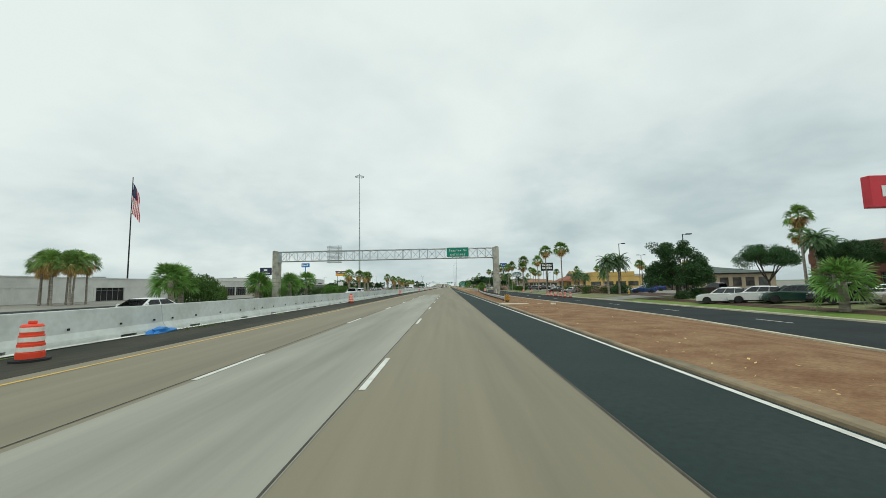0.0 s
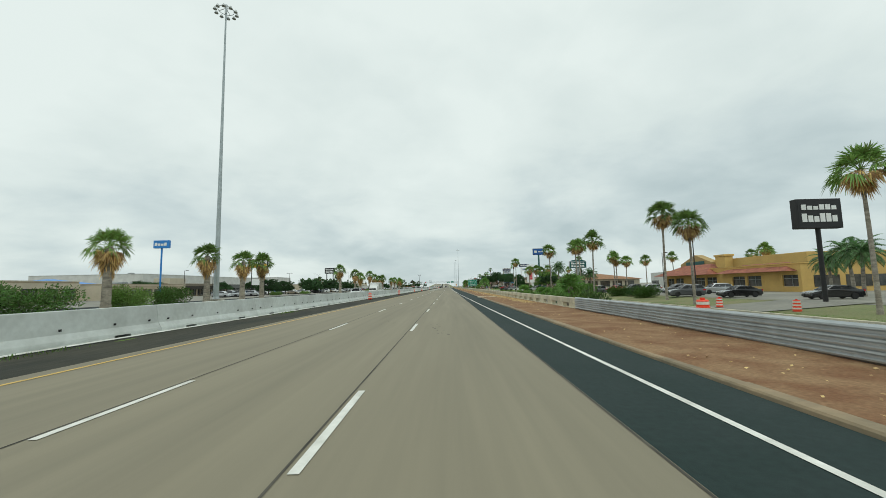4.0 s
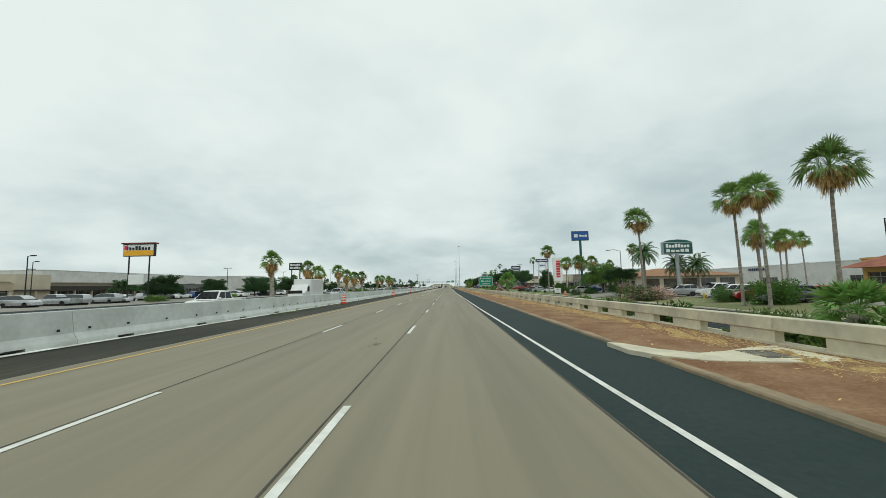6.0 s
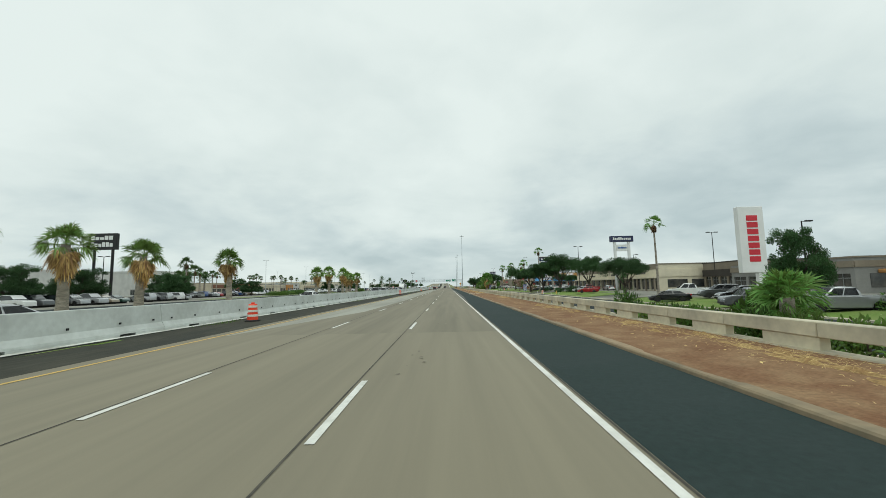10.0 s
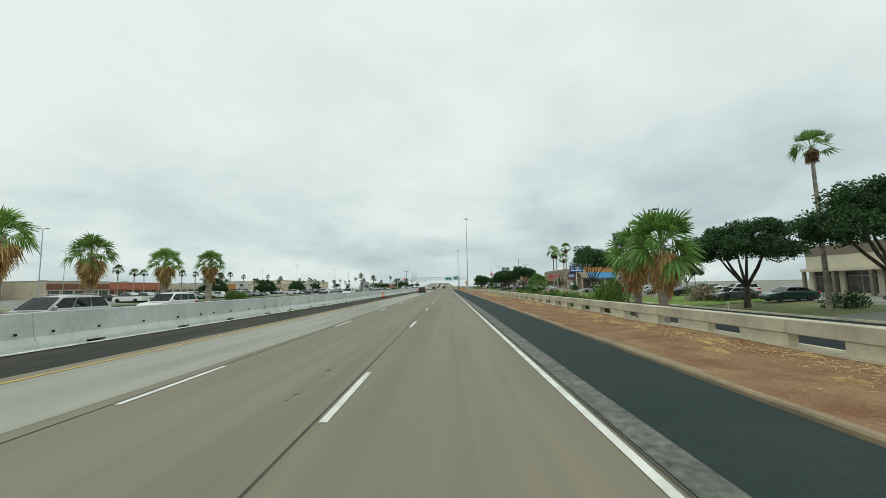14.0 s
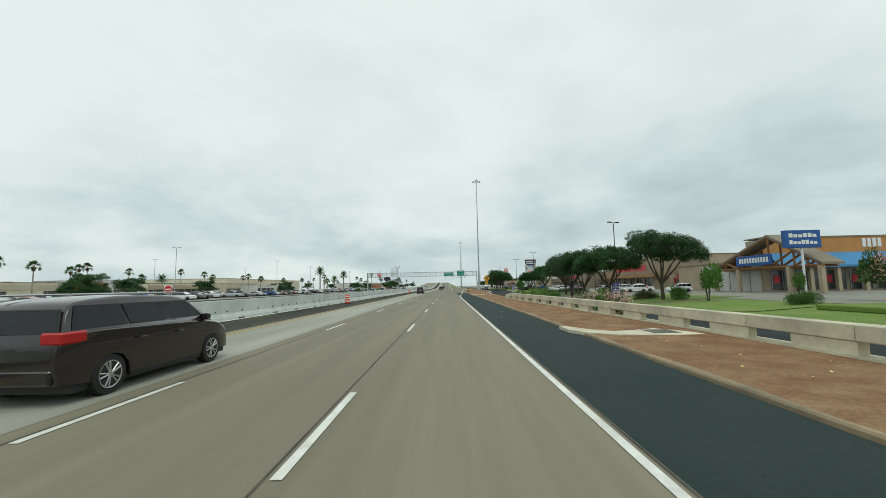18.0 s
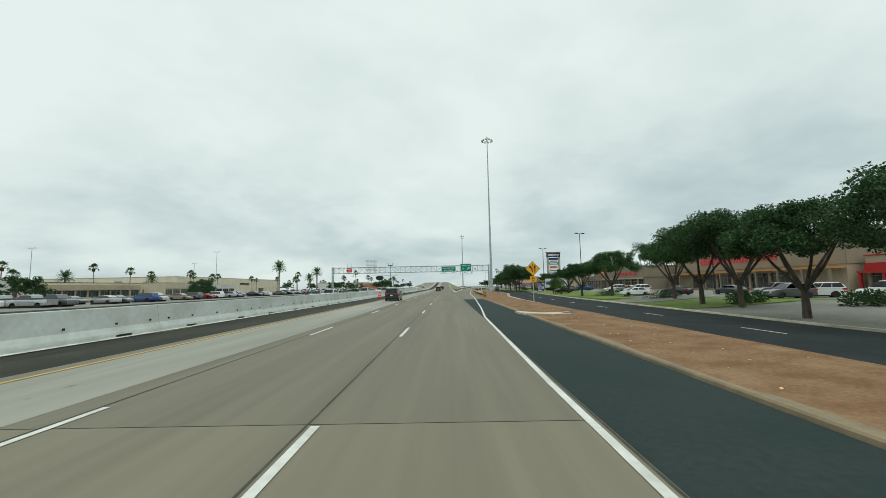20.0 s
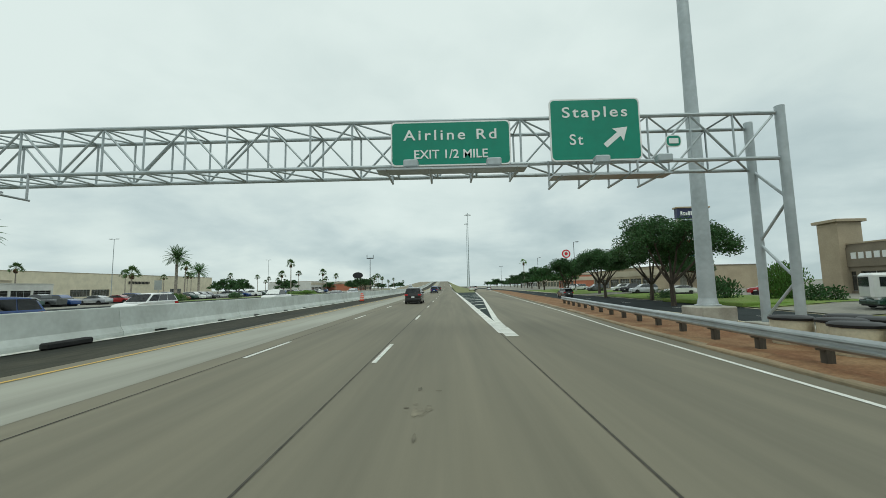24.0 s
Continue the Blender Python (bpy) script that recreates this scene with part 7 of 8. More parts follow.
def far_car(kind, tint):
    """A car that is only seen far off, over the barrier: body, glazing and wheels in three parts."""
    L_, W, wheels, wr, top, cabin, word = KINDS[kind]
    home = thing({"pickup": "pickup_truck", "van": "minivan"}.get(kind, "car"), PAINT_WORDS[tint] + " " + word + " standing far off among others", "car", group="far cars")
    bm = bmesh.new()
    section_loft(bm, top + [(top[-1][0], 0.30)] + arch(wheels[1], wr + 0.07) + arch(wheels[0], wr + 0.07) + [(top[0][0], 0.34)], W, 0.90)
    zs = [z for _, z in cabin]
    z0, z1 = min(zs), max(zs)

    def half(z, more=0.0):
        return W / 2 - 0.06 - 0.20 * (z - z0) / (z1 - z0) + more
    roof = [(y, z) for y, z in cabin]
    glass = bmesh.new()
    for target, more, pts in ((bm, 0.0, roof), (glass, 0.006, [(y * 0.985, z0 + (z - z0) * 0.86 + 0.03) for y, z in roof])):
        left = [target.verts.new((-half(z, more), y, z)) for y, z in pts]
        right = [target.verts.new((half(z, more), y, z)) for y, z in pts]
        n = len(pts)
        fs = [target.faces.new(left), target.faces.new(right[::-1])]
        for i in range(n - 1):
            if target is bm or i in (0, n - 2):
                q = (left[i], left[i + 1], right[i + 1], right[i])
                fs.append(target.faces.new(q))
        bmesh.ops.recalc_face_normals(target, faces=target.faces)
    for v in glass.verts:
        v.co.y += 0.012 if v.co.y > 0 else -0.012
    part("body", bm, PAINTS[tint], home, "", 35)
    part("window", glass, GLASS_D, home)
    if kind not in wheel_bm:
        tyre = lathe([(wr * 0.66, -0.11), (wr * 0.97, -0.10), (wr, -0.06), (wr, 0.06), (wr * 0.97, 0.10), (wr * 0.66, 0.11)], 18)
        rim = lathe([(wr * 0.66, -0.09), (wr * 0.62, 0.085), (wr * 0.2, 0.10)], 12)
        wheel_bm[kind] = (proto_mesh("tyre", tyre, RUBBER), proto_mesh("rim", rim, RIM))
    part("underside", boxes((-W / 2 + 0.08, W / 2 - 0.08, wheels[0] - wr * 0.8, wheels[1] + wr * 0.8, 0.0, 0.5), bevel=0.05), RUBBER, home)
    return home


CARS = {}


def car(kind, tint, x, y, turn, z=0.0, label="", level=2):
    """level 2: in traffic, 1: parked near by, 0: far off."""
    m = pose(x, y, z, 0, 0, turn)
    key = kind, tint, level
    if key not in CARS:
        ob = CARS[key] = far_car(kind, tint) if level == 0 else make_car(kind, tint, level == 1)
        ob.matrix_basis = m
    else:
        ob = copy_thing(CARS[key], m)
    return tagged(ob, label)


# traffic ahead on the near carriageway, and oncoming beyond the barrier
car("suv", 9, -5.6, 545.6, 0, label="near black sport utility car in the inner lane")
car("suv", 9, -1.9, 638.5, 0, label="very dark maroon sport utility car in the middle lane")
car("van", 9, -5.4, 450.90, 0, label="very dark maroon minivan overtaking in the lane by the barrier")
car("pickup", 5, -1.9, 700, 0, label="blue pickup truck in the middle lane far ahead")
car("suv", 1, -1.7, 742, 0, rise(742))
car("van", 0, 10.4, 735, -4)
car("suv", 0, 12.6, 752, -4)
car("sedan", 2, 17, 742, -3, low(742))
car("suv", 3, 23.5, 668, 0, low(668), label="dark grey car on the frontage road")
for kind, tint, x, y in (("sedan", 0, -17.5, 24.5), ("pickup", 0, -17.5, 78.5), ("van", 0, -21.5, 101), ("pickup", 0, -17.5, 182.5), ("pickup", 2, -21.5, 232), ("sedan", 2, -17.5, 262),
                         ("pickup", 4, -17.5, 204), ("sedan", 0, -17.5, 300), ("pickup", 3, -17.5, 350), ("suv", 2, -17.5, 362), ("suv", 0, -20.5, 374), ("sedan", 2, -17.5, 404), ("sedan", 0, -17.5, 468),
                         ("suv", 0, -17.5, 556), ("sedan", 2, -21.5, 562), ("pickup", 2, -17.5, 583), ("suv", 5, -17.5, 610.5), ("sedan", 0, -21.5, 612), ("suv", 0, -21.5, 625), ("pickup", 0, -21.5, 648), ("sedan", 3, -17.5, 662), ("suv", 2, -21.5, 690),
                         ("sedan", 0, -17.5, 735), ("suv", 0, -21.5, 760), ("sedan", 3, -17.5, 800), ("van", 2, -21.5, 840)):
    car(kind, tint, x + drift(y), y, 180, rise(y), level=2 if y < 420 else 1 if y < 640 else 0)
car("pickup", 8, -21.5, 434.6, 180, label="white pickup truck towing a large travel trailer")
tr = thing("travel_trailer", "white and grey travel trailer with dark swooping stripes", "trailer", pose(-21.5, 446.6, 0))
bm = bmesh.new()
prism(bm, [(-6.1, 0.75), (-5.2, 0.62), (5.2, 0.62), (5.25, 3.25), (5.1, 3.32), (-4.2, 3.5), (-4.6, 3.42)], -1.25, 1.25, "x")
part("body", bm, mat("trailer panel", (0.50, 0.52, 0.51), 0.4, var=0.05), tr, "", 30)
bm = bmesh.new()
prism(bm, [(-6.12, 1.25), (-4.62, 3.43), (-4.1, 3.5), (-4.9, 3.52), (-5.9, 3.1), (-6.9, 2.2), (-7.15, 1.75), (-7.1, 1.4), (-6.7, 1.2)], -1.2, 1.2, "x")
part("front_cap", bm, PAINTS[0], tr, "glossy white raked front cap", 40)
GREYB = mat("grey stripe", (0.035, 0.042, 0.045), 0.4, var=0.06, bump=0)
for pts in ([(-6.05, 0.75), (-3.3, 0.66), (-3.5, 1.3), (-3.4, 2.0), (-3.0, 2.5), (-2.0, 3.2), (-2.6, 3.44), (-4.4, 3.42), (-5.9, 1.25)],
            [(-3.2, 1.2), (-2.3, 1.25), (-2.3, 1.32), (-3.2, 1.28)], [(-2.3, 0.8), (-0.6, 1.1), (0.7, 1.65), (-0.5, 1.3), (-2.0, 0.95)],
            [(0.6, 0.8), (1.8, 1.0), (2.6, 1.4), (1.5, 1.2), (0.7, 0.95)], [(2.0, 3.0), (3.4, 2.9), (4.8, 2.7), (3.4, 2.75), (2.2, 2.85)],
            [(3.2, 1.2), (4.2, 1.9), (5.2, 2.2), (5.2, 2.3), (4.0, 2.05), (3.0, 1.3)], [(-2.6, 2.95), (-1.4, 2.7), (0.0, 2.75), (0.0, 2.82), (-1.4, 2.8)], [(-4.2, 3.3), (5.2, 3.14), (5.2, 3.22), (-4.2, 3.4)]):
    bm = bmesh.new()
    prism(bm, pts, 1.25, 1.262, "x")
    part("stripe", bm, GREYB, tr, "dark grey swooping stripe")
for y0, y1, z0, z1 in ((-2.0, -1.1, 1.8, 2.55), (0.1, 1.8, 1.9, 2.75), (2.3, 3.4, 1.8, 2.5), (4.4, 4.9, 2.35, 2.75), (4.4, 4.9, 1.5, 2.05)):
    part("window", boxes((1.25, 1.275, y0, y1, z0, z1), bevel=0.004), GLASS_D, tr)
part("slide_out", boxes((1.252, 1.264, -0.35, -0.29, 0.7, 3.0)), GREYB, tr)
part("roof_unit", boxes((-0.4, 0.4, 0.2, 1.2, 3.4, 3.8), bevel=0.08), GREYB, tr, "dark roof air conditioner")
for y in (0.4, 1.5):
    for s in (-1, 1):
        w = new("wheel", wheel_bm["pickup"][0])
        w.parent = tr
        w.matrix_basis = pose(s * 1.1, y, 0.4, 0, 90 * s, 0)
bt = thing("box_truck", "white box van in the oncoming lanes", "van", pose(-17.5, 202.5, 0, 0, 0, 180))
part("box", boxes((-1.15, 1.15, -3.9, 1.2, 0.8, 3.1), bevel=0.04), PAINTS[0], bt)
bm = bmesh.new()
section_loft(bm, [(1.2, 0.5), (1.2, 2.35), (1.9, 2.4), (2.6, 1.5), (3.5, 1.25), (3.65, 0.5)], 2.05, 0.94)
part("cab", bm, PAINTS[0], bt, "", 35)
bm = bmesh.new()
for s in (-1, 1):
    box(bm, s * 1.03 - 0.01, s * 1.03 + 0.01, 1.4, 2.1, 1.5, 2.15)
part("side_window", bm, GLASS_D, bt)
part("windscreen", boxes((-0.9, 0.9, 2.0, 2.02, 1.5, 2.2), bevel=0.002), GLASS_D, bt).matrix_basis = pose(0, 0.95, 0.35, -22)
for s in (-1, 1):
    for y in (-2.3, 2.6):
        w = new("wheel", wheel_bm["pickup"][0])
        w.parent = bt
        w.matrix_basis = pose(s * 0.95, y, 0.4, 0, 90 * s, 0)
dt = thing("delivery_truck", "white box delivery truck with coloured bars by the shops", "truck", pose(36.6, 622.6, lie(36.6, 622) + 0.08, 0, 0, 60))
part("box", boxes((-1.25, 1.25, -4.6, 2.2, 1.0, 3.9), bevel=0.04), PAINTS[0], dt)
part("cab", boxes((-1.15, 1.15, 2.3, 4.2, 0.6, 2.5), bevel=0.18), PAINTS[0], dt, "", 35)
part("windscreen", boxes((-0.95, 0.95, 4.19, 4.215, 1.5, 2.2)), GLASS_D, dt)
part("side_window", boxes((-1.165, -1.15, 2.8, 3.7, 1.5, 2.2), (1.15, 1.165, 2.8, 3.7, 1.5, 2.2)), GLASS_D, dt)
for s in (-1, 1):
    part("lettering_bar", boxes((s * 1.265 - 0.01, s * 1.265 + 0.01, -1.2, 0.2, 2.0, 3.0)), GREEN, dt)
    part("lettering_bar", boxes((s * 1.265 - 0.01, s * 1.265 + 0.01, 0.4, 1.9, 2.0, 3.0)), SIGN_B, dt)
for s in (-1, 1):
    for y in (-3.0, 3.3):
        w = new("wheel", wheel_bm["pickup"][0])
        w.parent = dt
        w.matrix_basis = pose(s * 1.0, y, 0.4, 0, 90 * s, 0)

# cars seen clearly in the near car parks
for kind, tint, x, y, t in (("suv", 0, 31.5, 43.5, 60), ("suv", 0, 33.5, 41.5, 60), ("suv", 7, 35, 38.8, 60), ("pickup", 1, 36.5, 34.5, 70), ("pickup", 6, 36.5, 29.5, 75), ("sedan", 0, 33.5, 26.0, 80), ("pickup", 0, 41, 27, 75), ("suv", 2, 38, 20, 80),
                            ("sedan", 5, 41.0, 79.8, 82), ("pickup", 5, 50.5, 94.5, 75), ("pickup", 1, 44, 62, 20), ("sedan", 0, 46.5, 41, 60), ("sedan", 2, 33, 101, 80), ("suv", 2, 37.5, 110, 20), ("suv", 6, 39, 118, 0), ("sedan", 3, 33, 115, 90),
                            ("suv", 3, 36, 158, 80), ("sedan", 1, 38.5, 151, 85), ("sedan", 1, 41.5, 142, 80), ("sedan", 3, 47, 138, 80), ("suv", 3, 42, 170.5, 85), ("pickup", 1, 38.5, 178, 85), ("suv", 2, 45, 165, 85), ("suv", 8, 44, 184, 85),
                            ("suv", 4, 35.5, 194, 80), ("suv", 0, 36, 198.5, 80), ("pickup", 0, 38, 203, 80), ("suv", 2, 36, 209, 80), ("sedan", 2, 43, 218, 80), ("suv", 3, 34.5, 189, 80), ("sedan", 4, 40, 192, 80),
                            ("suv", 8, 33.5, 246, 80), ("sedan", 5, 37.5, 249, 80), ("sedan", 0, 44.5, 240, 0), ("sedan", 0, 48, 246, 0), ("sedan", 6, 52, 236, 0), ("suv", 3, 58, 232, 0), ("pickup", 2, 62, 240, 0),
                            ("pickup", 2, 31.5, 276.5, 75), ("pickup", 3, 30.5, 283.5, 75), ("pickup", 1, 33.5, 271, 75), ("sedan", 0, 31.5, 266, 75), ("suv", 1, 34, 290, 75), ("suv", 3, 36.5, 297, 70), ("sedan", 1, 30, 297, 70), ("pickup", 0, 37, 304, 70), ("sedan", 4, 35, 340, 70), ("sedan", 2, 36, 347, 70),
                            ("pickup", 4, 43.5, 362.5, 85), ("sedan", 1, 41.5, 368, 85), ("sedan", 3, 41, 376, 85), ("sedan", 7, 36, 383, 85), ("sedan", 3, 35, 389, 85), ("suv", 0, 64, 343, 0), ("sedan", 0, 47.5, 358.5, 0), ("sedan", 0, 37, 395, 85), ("suv", 0, 44, 408, 0), ("suv", 2, 39, 413, 85),
                            ("suv", 0, 42, 398, 80), ("sedan", 1, 37.5, 402.5, 80), ("suv", 4, 36.5, 421, 80), ("sedan", 4, 38.5, 428, 80), ("suv", 0, 43, 433, 10), ("suv", 2, 36, 436, 70), ("sedan", 2, 40, 444, 80), ("suv", 0, 41, 432, 60), ("sedan", 4, 46, 449, 80),
                            ("suv", 3, 64, 479, 85), ("sedan", 1, 58, 485, 85), ("suv", 0, 68, 472, 85), ("suv", 0, 42, 527, 85), ("pickup", 0, 45, 531, 85), ("suv", 3, 40, 537, 85), ("suv", 0, 49, 523, 85), ("sedan", 2, 46, 541, 85),
                            ("sedan", 1, 38.5, 556, 20), ("sedan", 0, 34, 560.5, 85), ("suv", 0, 37.5, 567, 85), ("suv", 3, 48, 548.5, 85), ("sedan", 3, 45, 553, 10), ("suv", 0, 44, 538, 60), ("suv", 0, 39.5, 581.5, 85), ("sedan", 4, 44.5, 587.5, 85), ("sedan", 2, 48, 592, 85), ("suv", 2, 41.5, 575, 85),
                            ("sedan", 1, 33, 599, 85), ("pickup", 5, 42.5, 611, 85), ("suv", 0, 43.5, 617, 85), ("suv", 3, 36, 606, 85), ("sedan", 7, 35, 624, 85), ("suv", 0, 46, 625, 85), ("suv", 4, 47, 651, 60), ("sedan", 0, 40, 660, 85), ("suv", 2, 38, 668, 85), ("pickup", 1, 40, 676, 80), ("suv", 0, 42, 686, 85),
                            ("sedan", 3, 39, 694, 85), ("suv", 1, 42, 702, 85), ("sedan", 0, 41, 712, 85), ("suv", 2, 44, 722, 85), ("suv", 0, 46, 736, 85)):
    car(kind, tint, x, y, t, 0.08 + lie(x, y), level=1 if y < 640 else 0)
# rows of parked cars across the far car parks
random.seed(21)
mix = [("sedan", 0), ("suv", 0), ("pickup", 0), ("sedan", 2), ("suv", 2), ("sedan", 3), ("suv", 3), ("suv", 1), ("sedan", 1), ("pickup", 3), ("sedan", 4), ("sedan", 6), ("suv", 5), ("van", 2), ("suv", 8), ("sedan", 7), ("pickup", 2)]
for x, y0, y1, turn in ((-60, 206, 226, 90), (-68, 234, 262, 0), (-58, 246, 268, 90), (-57, 276, 332, 90), (-72, 268, 330, 90), (-70, 352, 400, 90),
                        (-56, 414, 470, 90), (-62, 432, 480, 270), (-74, 430, 520, 90), (-56, 486, 600, 90), (-62, 498, 560, 270), (-56, 606, 690, 90), (-58, 700, 780, 90)):
    y = y0
    while y < y1:
        if random.random() < 0.68:
            kind, tint = random.choice(mix)
            if turn == 0:
                car(kind, tint, x + random.uniform(-0.2, 0.2), y, random.choice((0, 180)), -0.04, level=0)
            else:
                car(kind, tint, x + random.uniform(-0.4, 0.4), y, turn + random.choice((0, 180)) + random.uniform(-3, 3), -0.04, level=0)
        y += 2.75 if turn else 6.0


# ---- buildings ----
def wall_mat(name, col, col2=None, **kw):
    return mat(name, col, 0.9, var=0.07, scale=0.35, fine=5, bump=0.25, bscale=30, col2=col2 or tuple(c * 0.84 for c in col), **kw)


W_WHITE = wall_mat("white stucco", (0.62, 0.62, 0.59))
W_BEIGE = wall_mat("beige stucco", (0.54, 0.48, 0.37))
W_CREAM = wall_mat("cream stucco", (0.70, 0.64, 0.49))
W_TAN = wall_mat("tan block", (0.42, 0.35, 0.25))
W_OLIVE = wall_mat("olive brown block", (0.24, 0.205, 0.155))
W_YELLOW = wall_mat("yellow ochre stucco", (0.62, 0.42, 0.14), (0.53, 0.35, 0.12))
W_ORANGE = wall_mat("orange tan stucco", (0.50, 0.25, 0.085))
W_BRICK = wall_mat("red brown brick", (0.21, 0.095, 0.062))
W_DARK = wall_mat("dark timber cladding", (0.055, 0.048, 0.040))
W_CORAL = wall_mat("coral stucco", (0.46, 0.17, 0.10))
BLUEBAND = wall_mat("bright blue band", (0.085, 0.26, 0.50))
REDBAND = wall_mat("red metal awning", (0.42, 0.03, 0.03))
TILE = mat("red clay tile", (0.34, 0.12, 0.075), 0.85, var=0.2, scale=1.2, fine=6, bump=0.6, bscale=8, dist=0.05)
TILE_TAN = mat("tan clay tile", (0.34, 0.18, 0.09), 0.85, var=0.2, scale=1.2, fine=6, bump=0.6, bscale=8, dist=0.05)
ROOFGREY = mat("grey roof sheet", (0.10, 0.105, 0.10), 0.7, var=0.15)
ROOFGREEN = mat("grey green roof sheet", (0.075, 0.10, 0.085), 0.7, var=0.15)
TIMBER = mat("stained timber truss", (0.30, 0.15, 0.06), 0.8, var=0.2, scale=1.5, fine=8)


def shop(label, xf, y0, y1, h, depth, wall, side=1, bays=6, sill=0.4, head=2.9, fascia=None, cap=None, canopy=None, sign=None, sign_z=None, glass=STORE_GLASS, blank=(), end_windows=0, name="shop_building"):
    """A flat-roofed shop whose front faces the road: recessed windows between piers, fascia, parapet cap, canopy on columns.
    side 1 stands right of the road, -1 left of it."""
    m = pose(xf, y0, lie(xf, y0)) @ Matrix.Diagonal((1, 1, 1 - lie(xf, y0) / h, 1)) if side > 0 else pose(xf, y1, 0.0, 0, 0, 180)
    home = thing(name, label, "building", m)
    n = y1 - y0
    part("wall", boxes((0.40, depth, 0.0, n, -0.1, h - 0.02)), wall, home)
    part("front_wall", boxes((0, 0.398, 0, n, head, h)), wall, home)
    if sill > 0:
        part("front_base", boxes((0, 0.398, 0, n, -0.1, sill)), wall, home)
    b = n / bays
    pier_ = None
    for i in range(bays + 1):
        m = pose(0, min(max(b * i, 0.3), n - 0.3), 0)
        if pier_ is None:
            pier_ = part("pier", boxes((0.0, 0.398, -0.3, 0.3, max(sill, -0.1), head)), wall, home)
            pier_.matrix_basis = m
        else:
            again(pier_, m)
    win = None
    for i in range(bays):
        m = pose(0, b * i, 0)
        if i in blank:
            part("infill_wall", boxes((0.05, 0.39, b * i + 0.3, b * (i + 1) - 0.3, sill, head)), wall, home)
            continue
        if win is None:
            win = part("window", boxes((0.30, 0.33, 0.28, b - 0.28, sill, head)), glass, home)
            win.matrix_basis = m
            bm = bmesh.new()
            k = max(2, int(b / 1.6))
            for j in range(k + 1):
                yy = 0.3 + (b - 0.6) * j / k
                box(bm, 0.24, 0.30, yy - 0.035, yy + 0.035, sill, head)
            box(bm, 0.24, 0.298, 0.3, b - 0.3, head - 0.6, head - 0.54)
            box(bm, 0.24, 0.298, 0.3, b - 0.3, sill, sill + 0.07)
            frm = part("window_frame", bm, ALU, win)
        else:
            w = again(win, m)
            f = again(frm, Matrix(), w)
    part("parapet_cap", boxes((-0.12, depth + 0.1, -0.12, n + 0.12, h, h + 0.18)), cap or W_BEIGE, home)
    part("roof", boxes((0.4, depth - 0.2, 0.2, n - 0.2, h + 0.185, h + 0.22)), ROOFGREY, home)
    if fascia:
        z0, z1, fm = fascia
        part("fascia", boxes((-0.22, -0.002, -0.05, n + 0.05, z0, z1)), fm, home)
        part("fascia_end", boxes((0.0, min(depth, 12), -0.14, -0.002, z0, z1)), fm, home)
    if canopy:
        z, out, cm = canopy
        part("canopy", boxes((-out, -0.225, 0, n, z, z + 0.35)), cm, home)
        col = None
        for i in range(bays + 1):
            m = pose(-out + 0.25, min(max(b * i, 0.3), n - 0.3), 0)
            if col is None:
                col = part("column", boxes((-0.17, 0.17, -0.17, 0.17, -0.1, z - 0.002)), cap or W_BEIGE, home)
                col.matrix_basis = m
            else:
                again(col, m)
    if sign:
        sm, spans, hh = sign
        z = sign_z or h - 1.1
        for a, c in spans:
            k = max(3, int(n * (c - a) / 0.9))
            for j in range(k):
                ya = n * a + n * (c - a) * j / k
                part("lettering_bar", boxes((-0.30, -0.225, ya, ya + n * (c - a) / k * 0.66, z - hh / 2, z + hh / 2)), sm, home)
    for i in range(end_windows):
        xa = 2.0 + (depth - 3) * i / end_windows
        part("end_window", boxes((xa, xa + (depth - 3) / end_windows - 1.0, -0.05, -0.004, 0.8, 2.6)), glass, home)
    # roof plant
    random.seed(int(abs(xf) + y0))
    for i in range(max(1, int(n / 22))):
        ya, xa = random.uniform(2, n - 4), random.uniform(3, depth - 3)
        part("roof_unit", boxes((xa, xa + 1.8, ya, ya + 2.2, h + 0.22, h + 0.95), bevel=0.04), ALU, home)
    return home


def hip_roof(home, x0, x1, y0, y1, z0, z1, over, material, name="roof"):
    bm = bmesh.new()
    x0, x1, y0, y1 = x0 - over, x1 + over, y0 - over, y1 + over
    w = min(x1 - x0, y1 - y0) / 2
    if x1 - x0 > y1 - y0:
        ridge = [(x0 + w, (y0 + y1) / 2), (x1 - w, (y0 + y1) / 2)]
    else:
        ridge = [((x0 + x1) / 2, y0 + w), ((x0 + x1) / 2, y1 - w)]
    c = [bm.verts.new((x, y, z0)) for x, y in ((x0, y0), (x1, y0), (x1, y1), (x0, y1))]
    r = [bm.verts.new((x, y, z1)) for x, y in ridge]
    if x1 - x0 > y1 - y0:
        for f in ((c[0], c[1], r[1], r[0]), (c[1], c[2], r[1]), (c[2], c[3], r[0], r[1]), (c[3], c[0], r[0])):
            bm.faces.new(f)
    else:
        for f in ((c[0], c[1], r[0]), (c[1], c[2], r[1], r[0]), (c[2], c[3], r[1]), (c[3], c[0], r[0], r[1])):
            bm.faces.new(f)
    bm.faces.new(c[::-1])
    bmesh.ops.recalc_face_normals(bm, faces=bm.faces)
    return part(name, bm, material, home)


